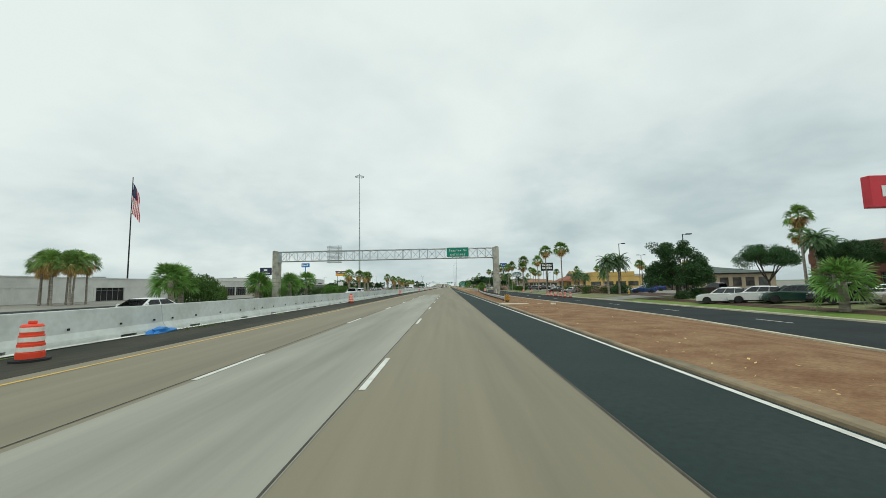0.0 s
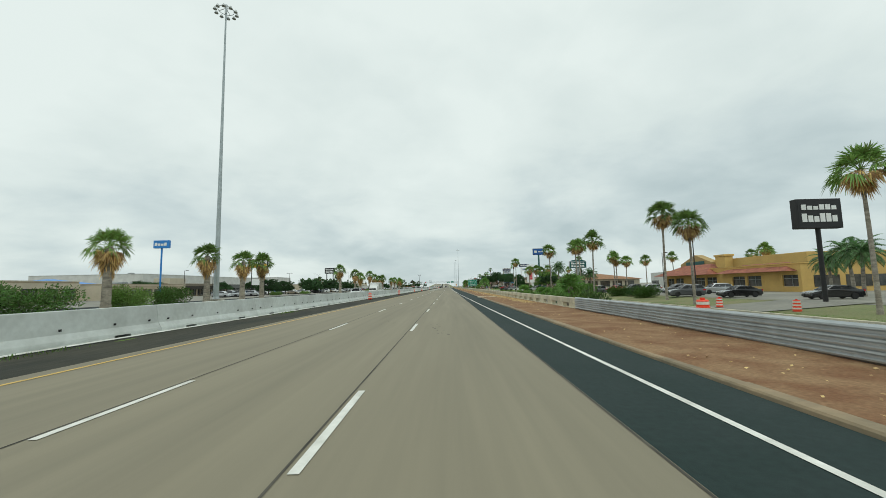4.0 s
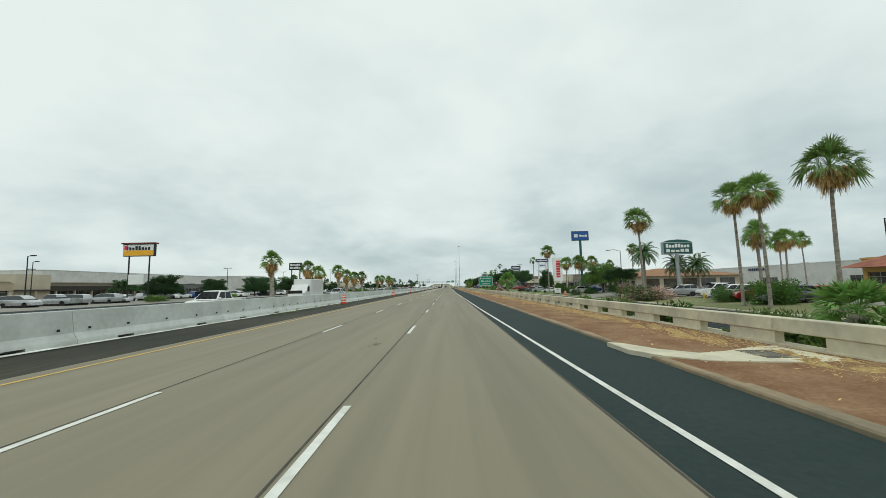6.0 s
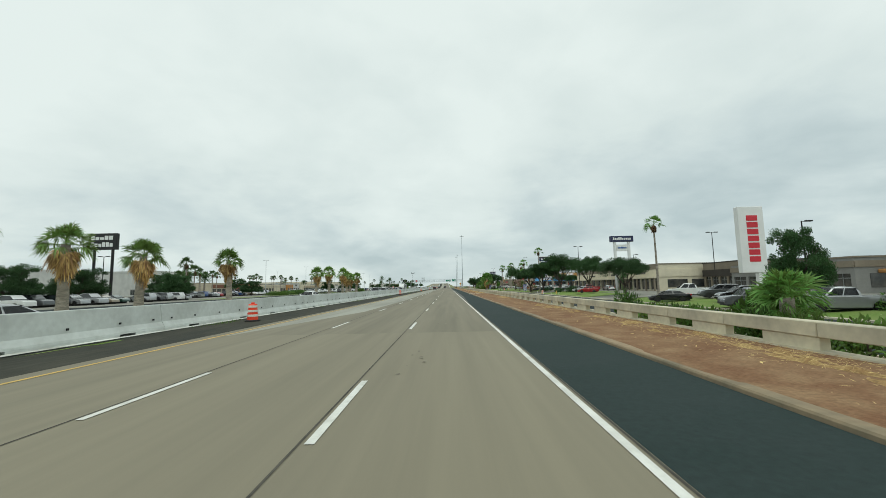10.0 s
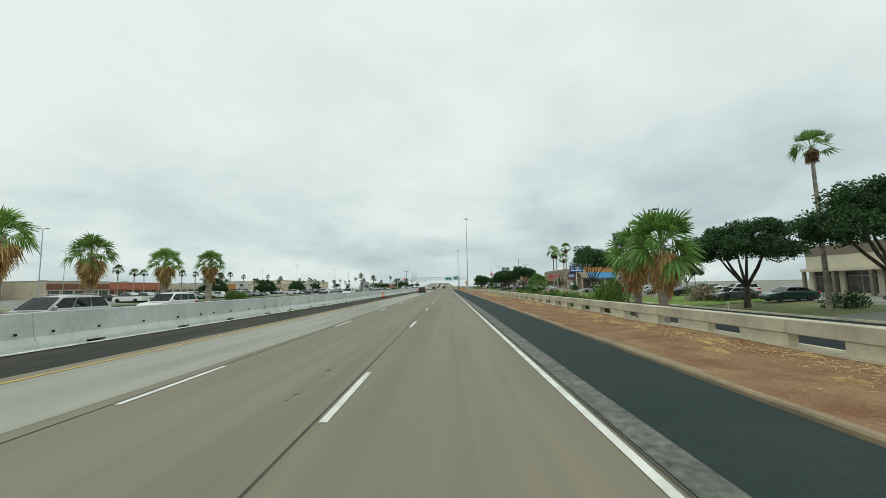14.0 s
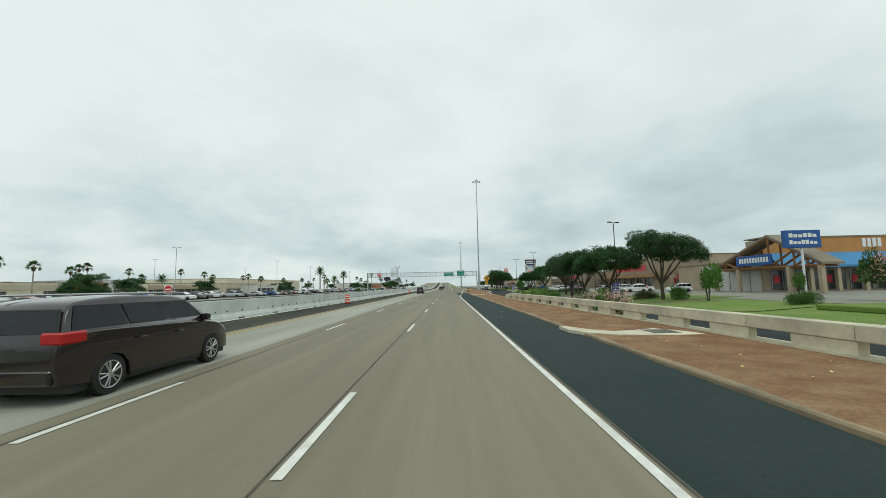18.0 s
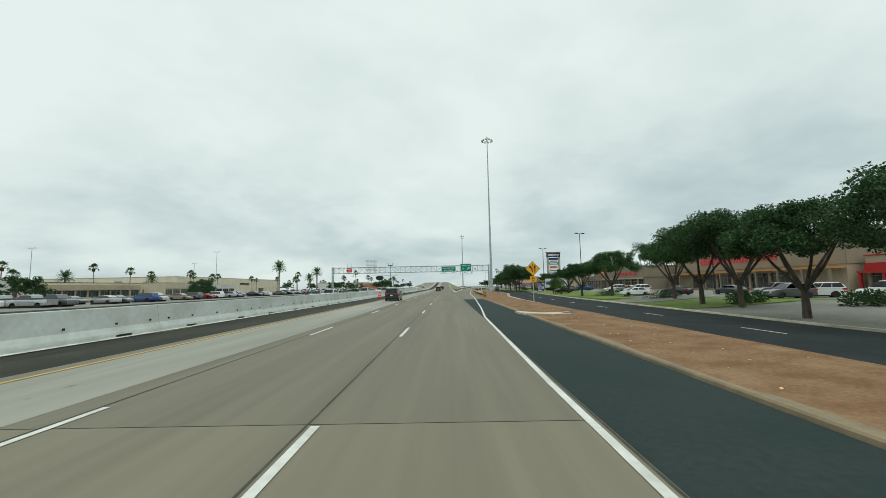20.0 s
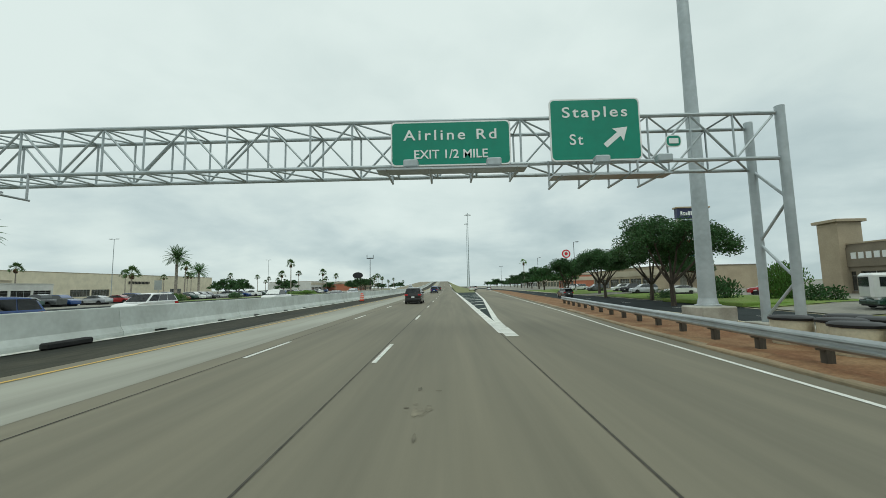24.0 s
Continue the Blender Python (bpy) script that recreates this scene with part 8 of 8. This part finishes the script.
# right of the road
shop("red brown brick shop with dark roof edge and red sign", 66, 38, 70, 7.4, 25, W_BRICK, bays=6, cap=W_OLIVE, fascia=(4.6, 6.2, W_BRICK), sign=(SIGN_R, [(0.3, 0.7)], 1.2), sign_z=5.4)
ob = shop("tan low restaurant with grey green sheet roof and verandah", 60, 92, 112, 3.3, 18, W_TAN, end_windows=5, bays=6, cap=W_DARK, canopy=(2.3, 2.6, ROOFGREY))
hip_roof(ob, 0, 18, 0, 20, 3.52, 5.2, 0.8, ROOFGREEN, "hipped_roof")
part("feature_tower", boxes((3, 6, 8, 11, 3.5, 6.6), bevel=0.05), W_YELLOW, ob)
ob = shop("pale shop with bright red awnings", 82, 134, 148, 4.0, 9, W_BEIGE, bays=4, fascia=(2.9, 4.0, REDBAND), cap=W_WHITE, canopy=(2.5, 1.2, REDBAND))
hip_roof(ob, 1, 8, 2, 12, 4.54, 6.2, 0.3, ROOFGREY, "hipped_roof")
ob = shop("yellow ochre restaurant with red clay tile roofs and gables", 60, 166, 206, 4.4, 24, W_YELLOW, bays=10, sill=0.9, head=2.7, cap=W_YELLOW, end_windows=4, blank=(1, 4, 7))
hip_roof(ob, -2.5, 7, 20, 40, 3.3, 5.6, 0.5, TILE, "tile_roof")
hip_roof(ob, -1.5, 5, 1, 18, 3.3, 4.8, 0.4, TILE, "tile_roof")
part("upper_wall", boxes((4, 22, 3, 37, 4.65, 6.4), bevel=0.03), W_YELLOW, ob)
bm = bmesh.new()
prism(bm, [(26, 4.4), (38, 4.4), (38, 6.0), (32, 7.9), (26, 6.0)], 3.0, 5.0, "x")
part("gable", bm, wall_mat("golden stone", (0.42, 0.30, 0.13)), ob, "stone clad entrance gable")
part("gable_sign", boxes((2.9, 2.99, 28.5, 35.5, 5.0, 6.4)), TEAL, ob)
part("chimney", boxes((2.2, 4.0, 20.5, 23.5, 3.0, 6.9), (2.0, 4.2, 20.3, 23.7, 6.92, 7.3), bevel=0.03), W_YELLOW, ob)
ob = shop("tan restaurant with low clay tile roof", 46, 243, 263, 2.9, 25, W_BEIGE, bays=6, sill=0.8, head=2.3, cap=W_BEIGE, end_windows=5)
hip_roof(ob, 0, 25, 0, 20, 3.12, 5.0, 1.0, TILE_TAN, "tile_roof")
shop("long white department store wall", 128, 240, 345, 7.2, 40, W_WHITE, bays=12, blank=(0, 1, 2, 4, 5, 6, 8, 9, 10), cap=W_WHITE, sign=(NAVY, [(0.62, 0.72)], 1.0))
ob = shop("low grey restaurant with awnings and dark windows", 57, 300, 323, 4.6, 24, wall_mat("grey stucco", (0.26, 0.26, 0.245)), bays=6, sill=0.9, head=2.6, cap=W_OLIVE, fascia=(3.4, 4.2, W_OLIVE), end_windows=5)
part("awning", boxes((3, 9, -0.9, -0.06, 2.6, 3.1), bevel=0.1), W_ORANGE, ob)
shop("dark olive shop block with tall parapet", 62, 326, 339, 5.8, 22, W_OLIVE, bays=5, cap=W_DARK, fascia=(3.0, 4.4, W_DARK), end_windows=3)
ob = shop("cream strip of shops with deep fascia and dark shopfronts", 52, 340, 398, 6.0, 26, W_CREAM, bays=13, sill=0.3, head=2.9, fascia=(3.2, 4.9, W_CREAM), canopy=(2.95, 1.2, W_CREAM), cap=W_OLIVE, sign=(INK, [(0.1, 0.18), (0.36, 0.46), (0.68, 0.76)], 0.45), sign_z=4.2, end_windows=4)
part("parapet_band", boxes((-0.26, -0.002, -0.1, 58.1, 4.92, 5.96)), W_OLIVE, ob, "dark olive band along the roof edge")
# shop with orange and blue bands: its long front looks back along the road
ob = thing("shop_building", "tan shop with orange upper band, blue awning and timber gable", "building", pose(58, 512, -0.40) @ Matrix.Diagonal((1, 1, 1.04, 1)))
LONG = 44.0
part("wall", boxes((0, LONG, 0.4, 4, -0.1, 9.0), (0, LONG, 4, 26, -0.1, 5.4)), W_TAN, ob)
part("upper_band", boxes((-0.1, LONG + 0.1, 0.0, 0.398, 6.5, 9.2)), W_ORANGE, ob)
bm = bmesh.new()
prism(bm, [(-3.2, 4.0), (-3.2, 4.35), (-0.004, 6.6), (-0.004, 4.0)], 0.2, LONG, "x")
part("awning", bm, BLUEBAND, ob, "bright blue sloping metal awning")
part("parapet_cap", boxes((-0.2, LONG + 0.2, -0.1, 4.1, 9.2, 9.42), (-0.2, LONG + 0.2, 4.15, 26.1, 5.4, 5.6)), W_OLIVE, ob)
for i in range(9):
    part("column", boxes((5.2 + 4.6 * i, 5.8 + 4.6 * i, -2.9, -2.3, -0.1, 4.0)), W_TAN, ob)
for i in range(9):
    w = part("window", boxes((1.2 + 4.6 * i, 5.2 + 4.6 * i, 0.34, 0.38, 0.3, 3.6)), STORE_GLASS, ob)
    for x in (1.2, 3.2, 5.1):
        part("window_frame", boxes((x + 4.6 * i, x + 0.09 + 4.6 * i, 0.28, 0.335, 0.3, 3.6)), ALU, w)
    part("window_poster", boxes((1.6 + 4.6 * i, 2.7 + 4.6 * i, 0.30, 0.335, 1.5, 2.8)), SIGN_R, w)
for k in range(13):
    if k not in (4, 6):
        part("lettering_bar", boxes((17.5 + 0.9 * k, 18.1 + 0.9 * k, -0.12, -0.004, 7.4, 8.9)), SIGN_W, ob)
# gable on timber trusses over the west end, looking at the road
part("gable_wall", boxes((-0.06, -0.004, 0.5, 17, 3.8, 5.0)), W_WHITE, ob)
for k in range(6):
    part("wall_panel", boxes((-0.10, -0.062, 1.0 + 2.6 * k, 3.4 + 2.6 * k, 0.0, 3.78), bevel=0.01), W_WHITE, ob)
SOUTH, APEX, NORTH = (-14.2, 4.1), (-5.0, 8.9), (8.5, 4.1)
bm = bmesh.new()
prism(bm, [SOUTH, APEX, NORTH, (NORTH[0], 4.4), (APEX[0], 9.25), (SOUTH[0], 4.4)], -3.4, -0.2, "x")
part("porch_roof", bm, W_OLIVE, ob)


def along(a, b, t):
    return a[0] + (b[0] - a[0]) * t, a[1] + (b[1] - a[1]) * t


for x in (-3.2, -1.2):
    foot = APEX[0], 4.2
    beams = [(SOUTH, NORTH), (SOUTH, APEX), (APEX, NORTH), (foot, APEX)]
    for side in (SOUTH, NORTH):
        mid, low_mid, outer = along(side, APEX, 0.5), along(side, foot, 0.5), along(side, APEX, 0.25)
        beams += [(mid, low_mid), (foot, mid), (low_mid, outer), (outer, along(side, foot, 0.25))]
    for p, q in beams:
        part("truss_beam", tubes(((x, p[0], p[1] - 0.1), (x, q[0], q[1] - 0.1), 0.2), seg=4), TIMBER, ob)
part("porch_sign", boxes((-3.6, -3.42, -5.9, 1.9, 4.5, 6.15), bevel=0.02), SIGN_B, ob)
for k in range(11):
    part("lettering_bar", boxes((-3.64, -3.605, -5.3 + 0.6 * k, -4.9 + 0.6 * k, 4.95, 5.75)), SIGN_W, ob)
for y in (-13.8, -8.6, 2.0, 8.1):
    part("porch_column", boxes((-3.5, -2.9, y - 0.3, y + 0.3, -0.1, 4.0)), W_TAN, ob)
ob = shop("tan shop with low red roof behind the trees", 68, 540, 555, 5.2, 24, W_TAN, bays=4, fascia=(3.0, 4.2, REDBAND), cap=REDBAND, canopy=(2.7, 1.6, REDBAND))
ob = shop("large tan store with tall parapet and red bars over its entrance", 66, 556, 602, 9.6, 36, W_TAN, bays=9, head=3.4, fascia=(4.4, 9.0, wall_mat("sand block", (0.30, 0.25, 0.18))), cap=W_OLIVE, canopy=(3.7, 2.8, W_ORANGE), sign=(SIGN_R, [(0.28, 0.78)], 1.7), sign_z=6.6, blank=(0, 1, 8))
shop("long tan strip of shops with striped stone bands", 57, 603, 628, 6.3, 24, W_OLIVE, bays=6, fascia=(3.4, 5.6, W_OLIVE), cap=W_OLIVE, canopy=(3.0, 2.0, W_TAN), sign=(SIGN_R, [(0.15, 0.7)], 0.8), sign_z=4.6)
shop("orange banded shop front in the strip", 56.6, 628.2, 636, 7.0, 24, W_OLIVE, bays=3, fascia=(4.6, 6.9, W_ORANGE), cap=W_TAN, sign=(W_BEIGE, [(0.1, 0.9)], 0.8), sign_z=5.7)
ob = shop("olive tan jeweller's shop with corner tower", 57, 636.2, 652, 6.4, 24, W_OLIVE, bays=4, fascia=(3.5, 6.0, W_OLIVE), cap=W_TAN, sign=(SIGN_W, [(0.25, 0.8)], 0.8), sign_z=4.9)
part("corner_tower", boxes((-1.0, 2.4, 13, 16, -0.1, 9.4), bevel=0.04), W_TAN, ob)
part("tower_cap", boxes((-1.4, 2.8, 12.6, 16.4, 9.42, 9.8), bevel=0.03), W_TAN, ob)
for i, (x, y0, y1, h, w, l) in enumerate(((52, 690, 730, 5.5, W_TAN, "tan shop far beyond the trees"), (50, 745, 765, 5.0, W_CORAL, "coral restaurant far beyond the trees"), (60, 780, 850, 7, W_BEIGE, "beige store in the distance"), (70, 870, 960, 8, W_WHITE, "white store in the distance"))):
    shop(l, x, y0, y1, h, 25, w, bays=max(5, int((y1 - y0) / 6)), cap=W_OLIVE, fascia=(h - 2, h - 0.6, W_BEIGE))

# left of the road
# its openings are black panes, the shade within put into their colour
shop("long low white building with dark openings", -76, 20, 150, 5.0, 40, W_WHITE, -1, bays=16, sill=0.0, head=3.0, blank=(4, 5, 6, 8, 9, 10, 11), cap=W_WHITE, glass=RECESS_SHADE)
shop("tan shop with pale parapet beside the car park", -80, 154, 186, 4.3, 22, W_TAN, -1, bays=8, cap=W_BEIGE, fascia=(2.9, 4.0, W_BEIGE))
ob = shop("low restaurant with bright blue roof band", -92, 190, 208, 3.6, 16, W_BEIGE, -1, bays=5, cap=SKYBLUE)
hip_roof(ob, 0, 16, 0, 18, 3.82, 5.6, 0.5, SKYBLUE, "blue_roof")
shop("beige and tan low shop", -84, 196, 226, 3.9, 20, W_BEIGE, -1, bays=7, cap=W_TAN, fascia=(2.6, 3.6, W_TAN))
ob = shop("olive brown restaurant with stone porch", -98, 232, 276, 4.6, 24, W_OLIVE, -1, bays=9, cap=W_TAN, fascia=(2.9, 3.8, W_DARK), canopy=(2.6, 2, W_DARK))
part("entrance_tower", boxes((-1, 5, 30, 38, -0.1, 6.6), bevel=0.04), W_BEIGE, ob)
shop("low dark grey restaurant with lawn front", -100, 282, 318, 4.4, 24, wall_mat("slate stucco", (0.16, 0.165, 0.16)), -1, bays=8, cap=W_DARK)
shop("vast white department store with blank walls", -156, 300, 446, 11.2, 60, W_WHITE, -1, bays=18, head=3.2, blank=tuple(i for i in range(18) if i % 3), cap=W_WHITE)
shop("tall cream block of the department store", -150, 446, 474, 12.6, 60, W_WHITE, -1, bays=4, head=3.4, blank=(0, 3), cap=W_WHITE, sign=(INK, [(0.3, 0.75)], 1.3), sign_z=8.0)
shop("brown shop front in the retail row", -141, 480, 506, 6.4, 30, W_BEIGE, -1, bays=5, cap=W_TAN, fascia=(3.4, 5.6, W_BRICK))
shop("coral orange shop front in the retail row", -143, 506.2, 540, 6.2, 30, W_CORAL, -1, bays=7, cap=W_TAN, fascia=(3.4, 5.2, W_CORAL))
shop("tan shop front in the retail row", -142, 540.2, 590, 5.8, 30, W_CREAM, -1, bays=9, cap=W_OLIVE, fascia=(3.4, 5.2, W_BEIGE), blank=(2, 3))
shop("bright orange entrance in the retail row", -140.5, 590.2, 603, 6.0, 30, W_ORANGE, -1, bays=3, cap=W_WHITE)
shop("white shop front with round mark in the retail row", -142, 603.2, 622, 7.2, 30, W_WHITE, -1, bays=4, cap=W_WHITE, sign=(INK, [(0.4, 0.6)], 1.5), sign_z=5.4)
shop("beige strip of shops with green roof edge", -138, 622.2, 668, 5.8, 30, W_CREAM, -1, bays=9, cap=wall_mat("green roof edge", (0.05, 0.13, 0.09)), fascia=(3.4, 5.0, W_TAN), canopy=(3.0, 2, W_TAN))
shop("beige strip of shops with dark shopfronts", -131, 674, 712, 6.0, 30, W_BEIGE, -1, bays=7, cap=W_TAN, fascia=(3.4, 5.4, W_BEIGE), blank=(3,))
shop("very large cream department store", -155, 716, 852, 10.4, 80, W_CREAM, -1, bays=14, head=3.4, blank=tuple(i for i in range(14) if i not in (3, 8, 9)), cap=W_TAN, sign=(INK, [(0.40, 0.50)], 1.3), sign_z=6.6)
# openings again closed by panes with the shade painted on
shop("low white building behind the verge", -120, 690, 714, 4.8, 12, W_WHITE, -1, bays=4, cap=W_WHITE, glass=RECESS_SHADE)
for x, y0, y1, h, w, l in ((-95, 870, 930, 7, W_WHITE, "white store in the distance"), (-80, 950, 1010, 6, W_TAN, "tan store in the distance"), (-110, 1020, 1110, 9, W_BEIGE, "beige store in the distance"), (-70, 900, 935, 5, W_CORAL, "low coral restaurant in the distance")):
    shop(l, x, y0, y1, h, 30, w, -1, bays=max(5, int((y1 - y0) / 7)), cap=W_TAN, fascia=(h - 2.2, h - 0.6, W_BEIGE))


# ---- small litter, stains and road wear ----
random.seed(31)
bm = bmesh.new()
for i in range(2600):
    y = random.uniform(-5, 600)
    a, b = interp(EXIT_EDGE, y) + 0.5, max(9.9, interp(EXIT_EDGE, y) + 2.5)
    if 125 < y < 492:
        b = 10.0
    p = Vector((random.uniform(a, b), y, 0.12))
    d = Vector((random.uniform(-1, 1), random.uniform(-1, 1), random.uniform(-0.1, 0.1))).normalized()
    if i % 3:
        s = random.uniform(0.012, 0.03)
        bmesh.ops.create_icosphere(bm, subdivisions=1, radius=s, matrix=Matrix.Translation(p) @ Matrix.Diagonal((1.3, 1, 0.6, 1))) if i % 9 == 1 else leaf_quad(bm, p, d, d.orthogonal().normalized(), s * 3, s * 2)
    else:
        leaf_quad(bm, p, d, d.orthogonal().normalized(), random.uniform(0.06, 0.16), 0.012)
tagged(part("soil_litter", bm, STRAW), "straw, chips and small stones scattered on the soil", "litter", kind="stuff")


def blot(bm, x, y, w, l, z):
    """An irregular flat patch on the road."""
    n = 11
    c = bm.verts.new((x, y, z))
    ring = [bm.verts.new((x + w * math.cos(a) * random.uniform(0.55, 1.1), y + l * math.sin(a) * random.uniform(0.55, 1.1), z)) for a in (2 * math.pi * k / n for k in range(n))]
    for k in range(n):
        bm.faces.new((c, ring[k], ring[(k + 1) % n]))


STAIN = mat("tar stain", (0.205, 0.184, 0.131), 0.8, var=0.25, scale=1.2, fine=8)
bm = bmesh.new()
for x, y in ((-1.1, 133), (-0.9, 136), (-1.5, 121), (0.9, 118.5), (1.3, 116), (0.8, 172), (1.1, 186), (2.9, 188), (-0.6, 191), (2.4, 192), (-0.9, 163), (0.9, 256), (1.3, 265), (2.1, 268), (-0.6, 318.6), (-0.7, 325),
             (0.8, 334), (1.1, 337), (0.4, 331), (-0.9, 351), (-0.6, 360), (1.0, 374), (-0.8, 372), (0.6, 345), (-1.0, 426), (-0.7, 424.5), (2.9, 430), (1.1, 525), (1.0, 527), (2.9, 526), (2.6, 510), (3.0, 545), (3.1, 560), (2.9, 563), (2.8, 566),
             (3.0, 569), (2.7, 573), (2.8, 578), (2.7, 582), (2.6, 587), (2.9, 590), (-2.1, 560), (1.4, 601), (-5.6, 500), (-5.3, 250), (0.7, 60)):
    for k in range(random.randint(5, 9)):
        blot(bm, x + random.gauss(0, 0.16), y + random.gauss(0, 0.7), random.uniform(0.015, 0.07), random.uniform(0.04, 0.26), 0.0062 + 0.0001 * k)
tagged(part("road_stain", bm, STAIN), "dark tar and rubber stains on the concrete lanes", "road stain", kind="stuff")
SCUFF = mat("pale scuff", (0.12, 0.12, 0.108), 0.85, var=0.3, scale=2, fine=9)
bm = bmesh.new()
for x, y in ((5.2, 470), (5.4, 473), (4.9, 475), (5.6, 476), (4.6, 468), (4.4, 464), (5.8, 60), (5.2, 66), (5.0, 420), (5.6, 378), (4.6, 480), (4.4, 436)):
    for k in range(3):
        blot(bm, x + random.gauss(0, 0.3), y + random.gauss(0, 0.7), random.uniform(0.03, 0.12), random.uniform(0.15, 0.6), 0.004 + 0.0001 * k)
tagged(part("road_stain", bm, SCUFF), "pale scuffs and dust on the dark shoulder", "road stain", kind="stuff")
bm = bmesh.new()
for k in range(30):
    y = random.uniform(0, 640)
    blot(bm, -11.2 + random.gauss(0.12, 0.16), y, random.uniform(0.05, 0.3), random.uniform(0.5, 3.0), 0.007)
tagged(part("median_weeds", bm, GRASS), "thin weeds and dirt along the foot of the barrier", "weeds", kind="stuff")
bm = bmesh.new()
for c in (20, 52, 88, 112, 131, 180, 232, 268, 300, 330, 345, 372, 376, 381, 396, 401, 408, 424, 428, 433, 452, 520, 560, 600):
    for i in range(170):
        p = Vector((-11.0 + random.gauss(0.1, 0.22), c + random.gauss(0, 1.1), 0.0))
        d = Vector((random.uniform(-0.7, 0.7), random.uniform(-0.7, 0.7), 1)).normalized()
        leaf_quad(bm, p, d, Vector((random.uniform(-1, 1), random.uniform(-1, 1), 0)).normalized(), random.uniform(0.04, 0.13), 0.03)
tagged(part("median_grass", bm, SHRUB_L), "tufts of yellow green grass at the barrier foot", "weeds", kind="stuff")
bag = thing("plastic_sheet", "crumpled bright blue plastic sheet by the barrier", "litter", pose(-11.2, 17.6, 0.01))
bm = bmesh.new()
bmesh.ops.create_icosphere(bm, subdivisions=3, radius=0.5)
for v in bm.verts:
    n = noise.noise(v.co * 3.1)
    v.co = Vector((v.co.x * 0.5, v.co.y * 1.5, max(0, v.co.z) * 0.5)) * (1 + 0.5 * n)
part("sheet", bm, SKYBLUE, bag)
slab = thing("debris_block", "broken black rubber slab at the barrier foot", "litter", pose(-11.3, 608.5, 0.01, 0, 0, 4))
part("slab", boxes((-0.15, 0.15, -0.9, 0.9, 0, 0.22), bevel=0.05), RUBBER, slab)


def hydrant(x, y):
    h = thing("fire_hydrant", "yellow fire hydrant on the verge", "hydrant", pose(wide(x, y), y + 9, lie(wide(x, y), y) + 0.1), "hydrants")
    part("barrel", lathe([(0.16, 0), (0.16, 0.08), (0.11, 0.1), (0.11, 0.55), (0.15, 0.57), (0.15, 0.62), (0.10, 0.74), (0.03, 0.78)], 12), YBARREL, h, "", 40)
    part("nozzle", tubes(((-0.22, 0, 0.42), (0.22, 0, 0.42), 0.06)), YBARREL, h)


for x, y in ((23.5, 66), (19.5, 339), (20.4, 428), (22.5, 192), (20.5, 603)):
    hydrant(x, y)
# parking bay lines
bm = bmesh.new()
for x, y0, y1 in ((34, 190, 212), (33, 262, 300), (42, 355, 392), (38, 398, 440), (42, 525, 560), (40, 565, 625)):
    y = y0
    while y < y1:
        box(bm, x - 2.5, x + 2.5, y - 0.05, y + 0.05, lie(x - 2, y) + 0.081, lie(x - 2, y) + 0.086)
        y += 2.75
tagged(part("bay_lines", bm, WHITE_LINE), "white painted parking bay lines", "road marking", kind="structure")
for x, y, w, l in ((30, 434, 8, 10), (33, 452, 9, 8), (36, 470, 10, 8), (30, 560, 8, 12), (34, 640, 8, 14)):
    sheet("planter_island", boxes((x - w / 2, x + w / 2, y - l / 2, y + l / 2, lie(x, y) - 0.2, lie(x, y) + 0.24), bevel=0.08), GRASS, "raised grass planter island in the car park", "planter")
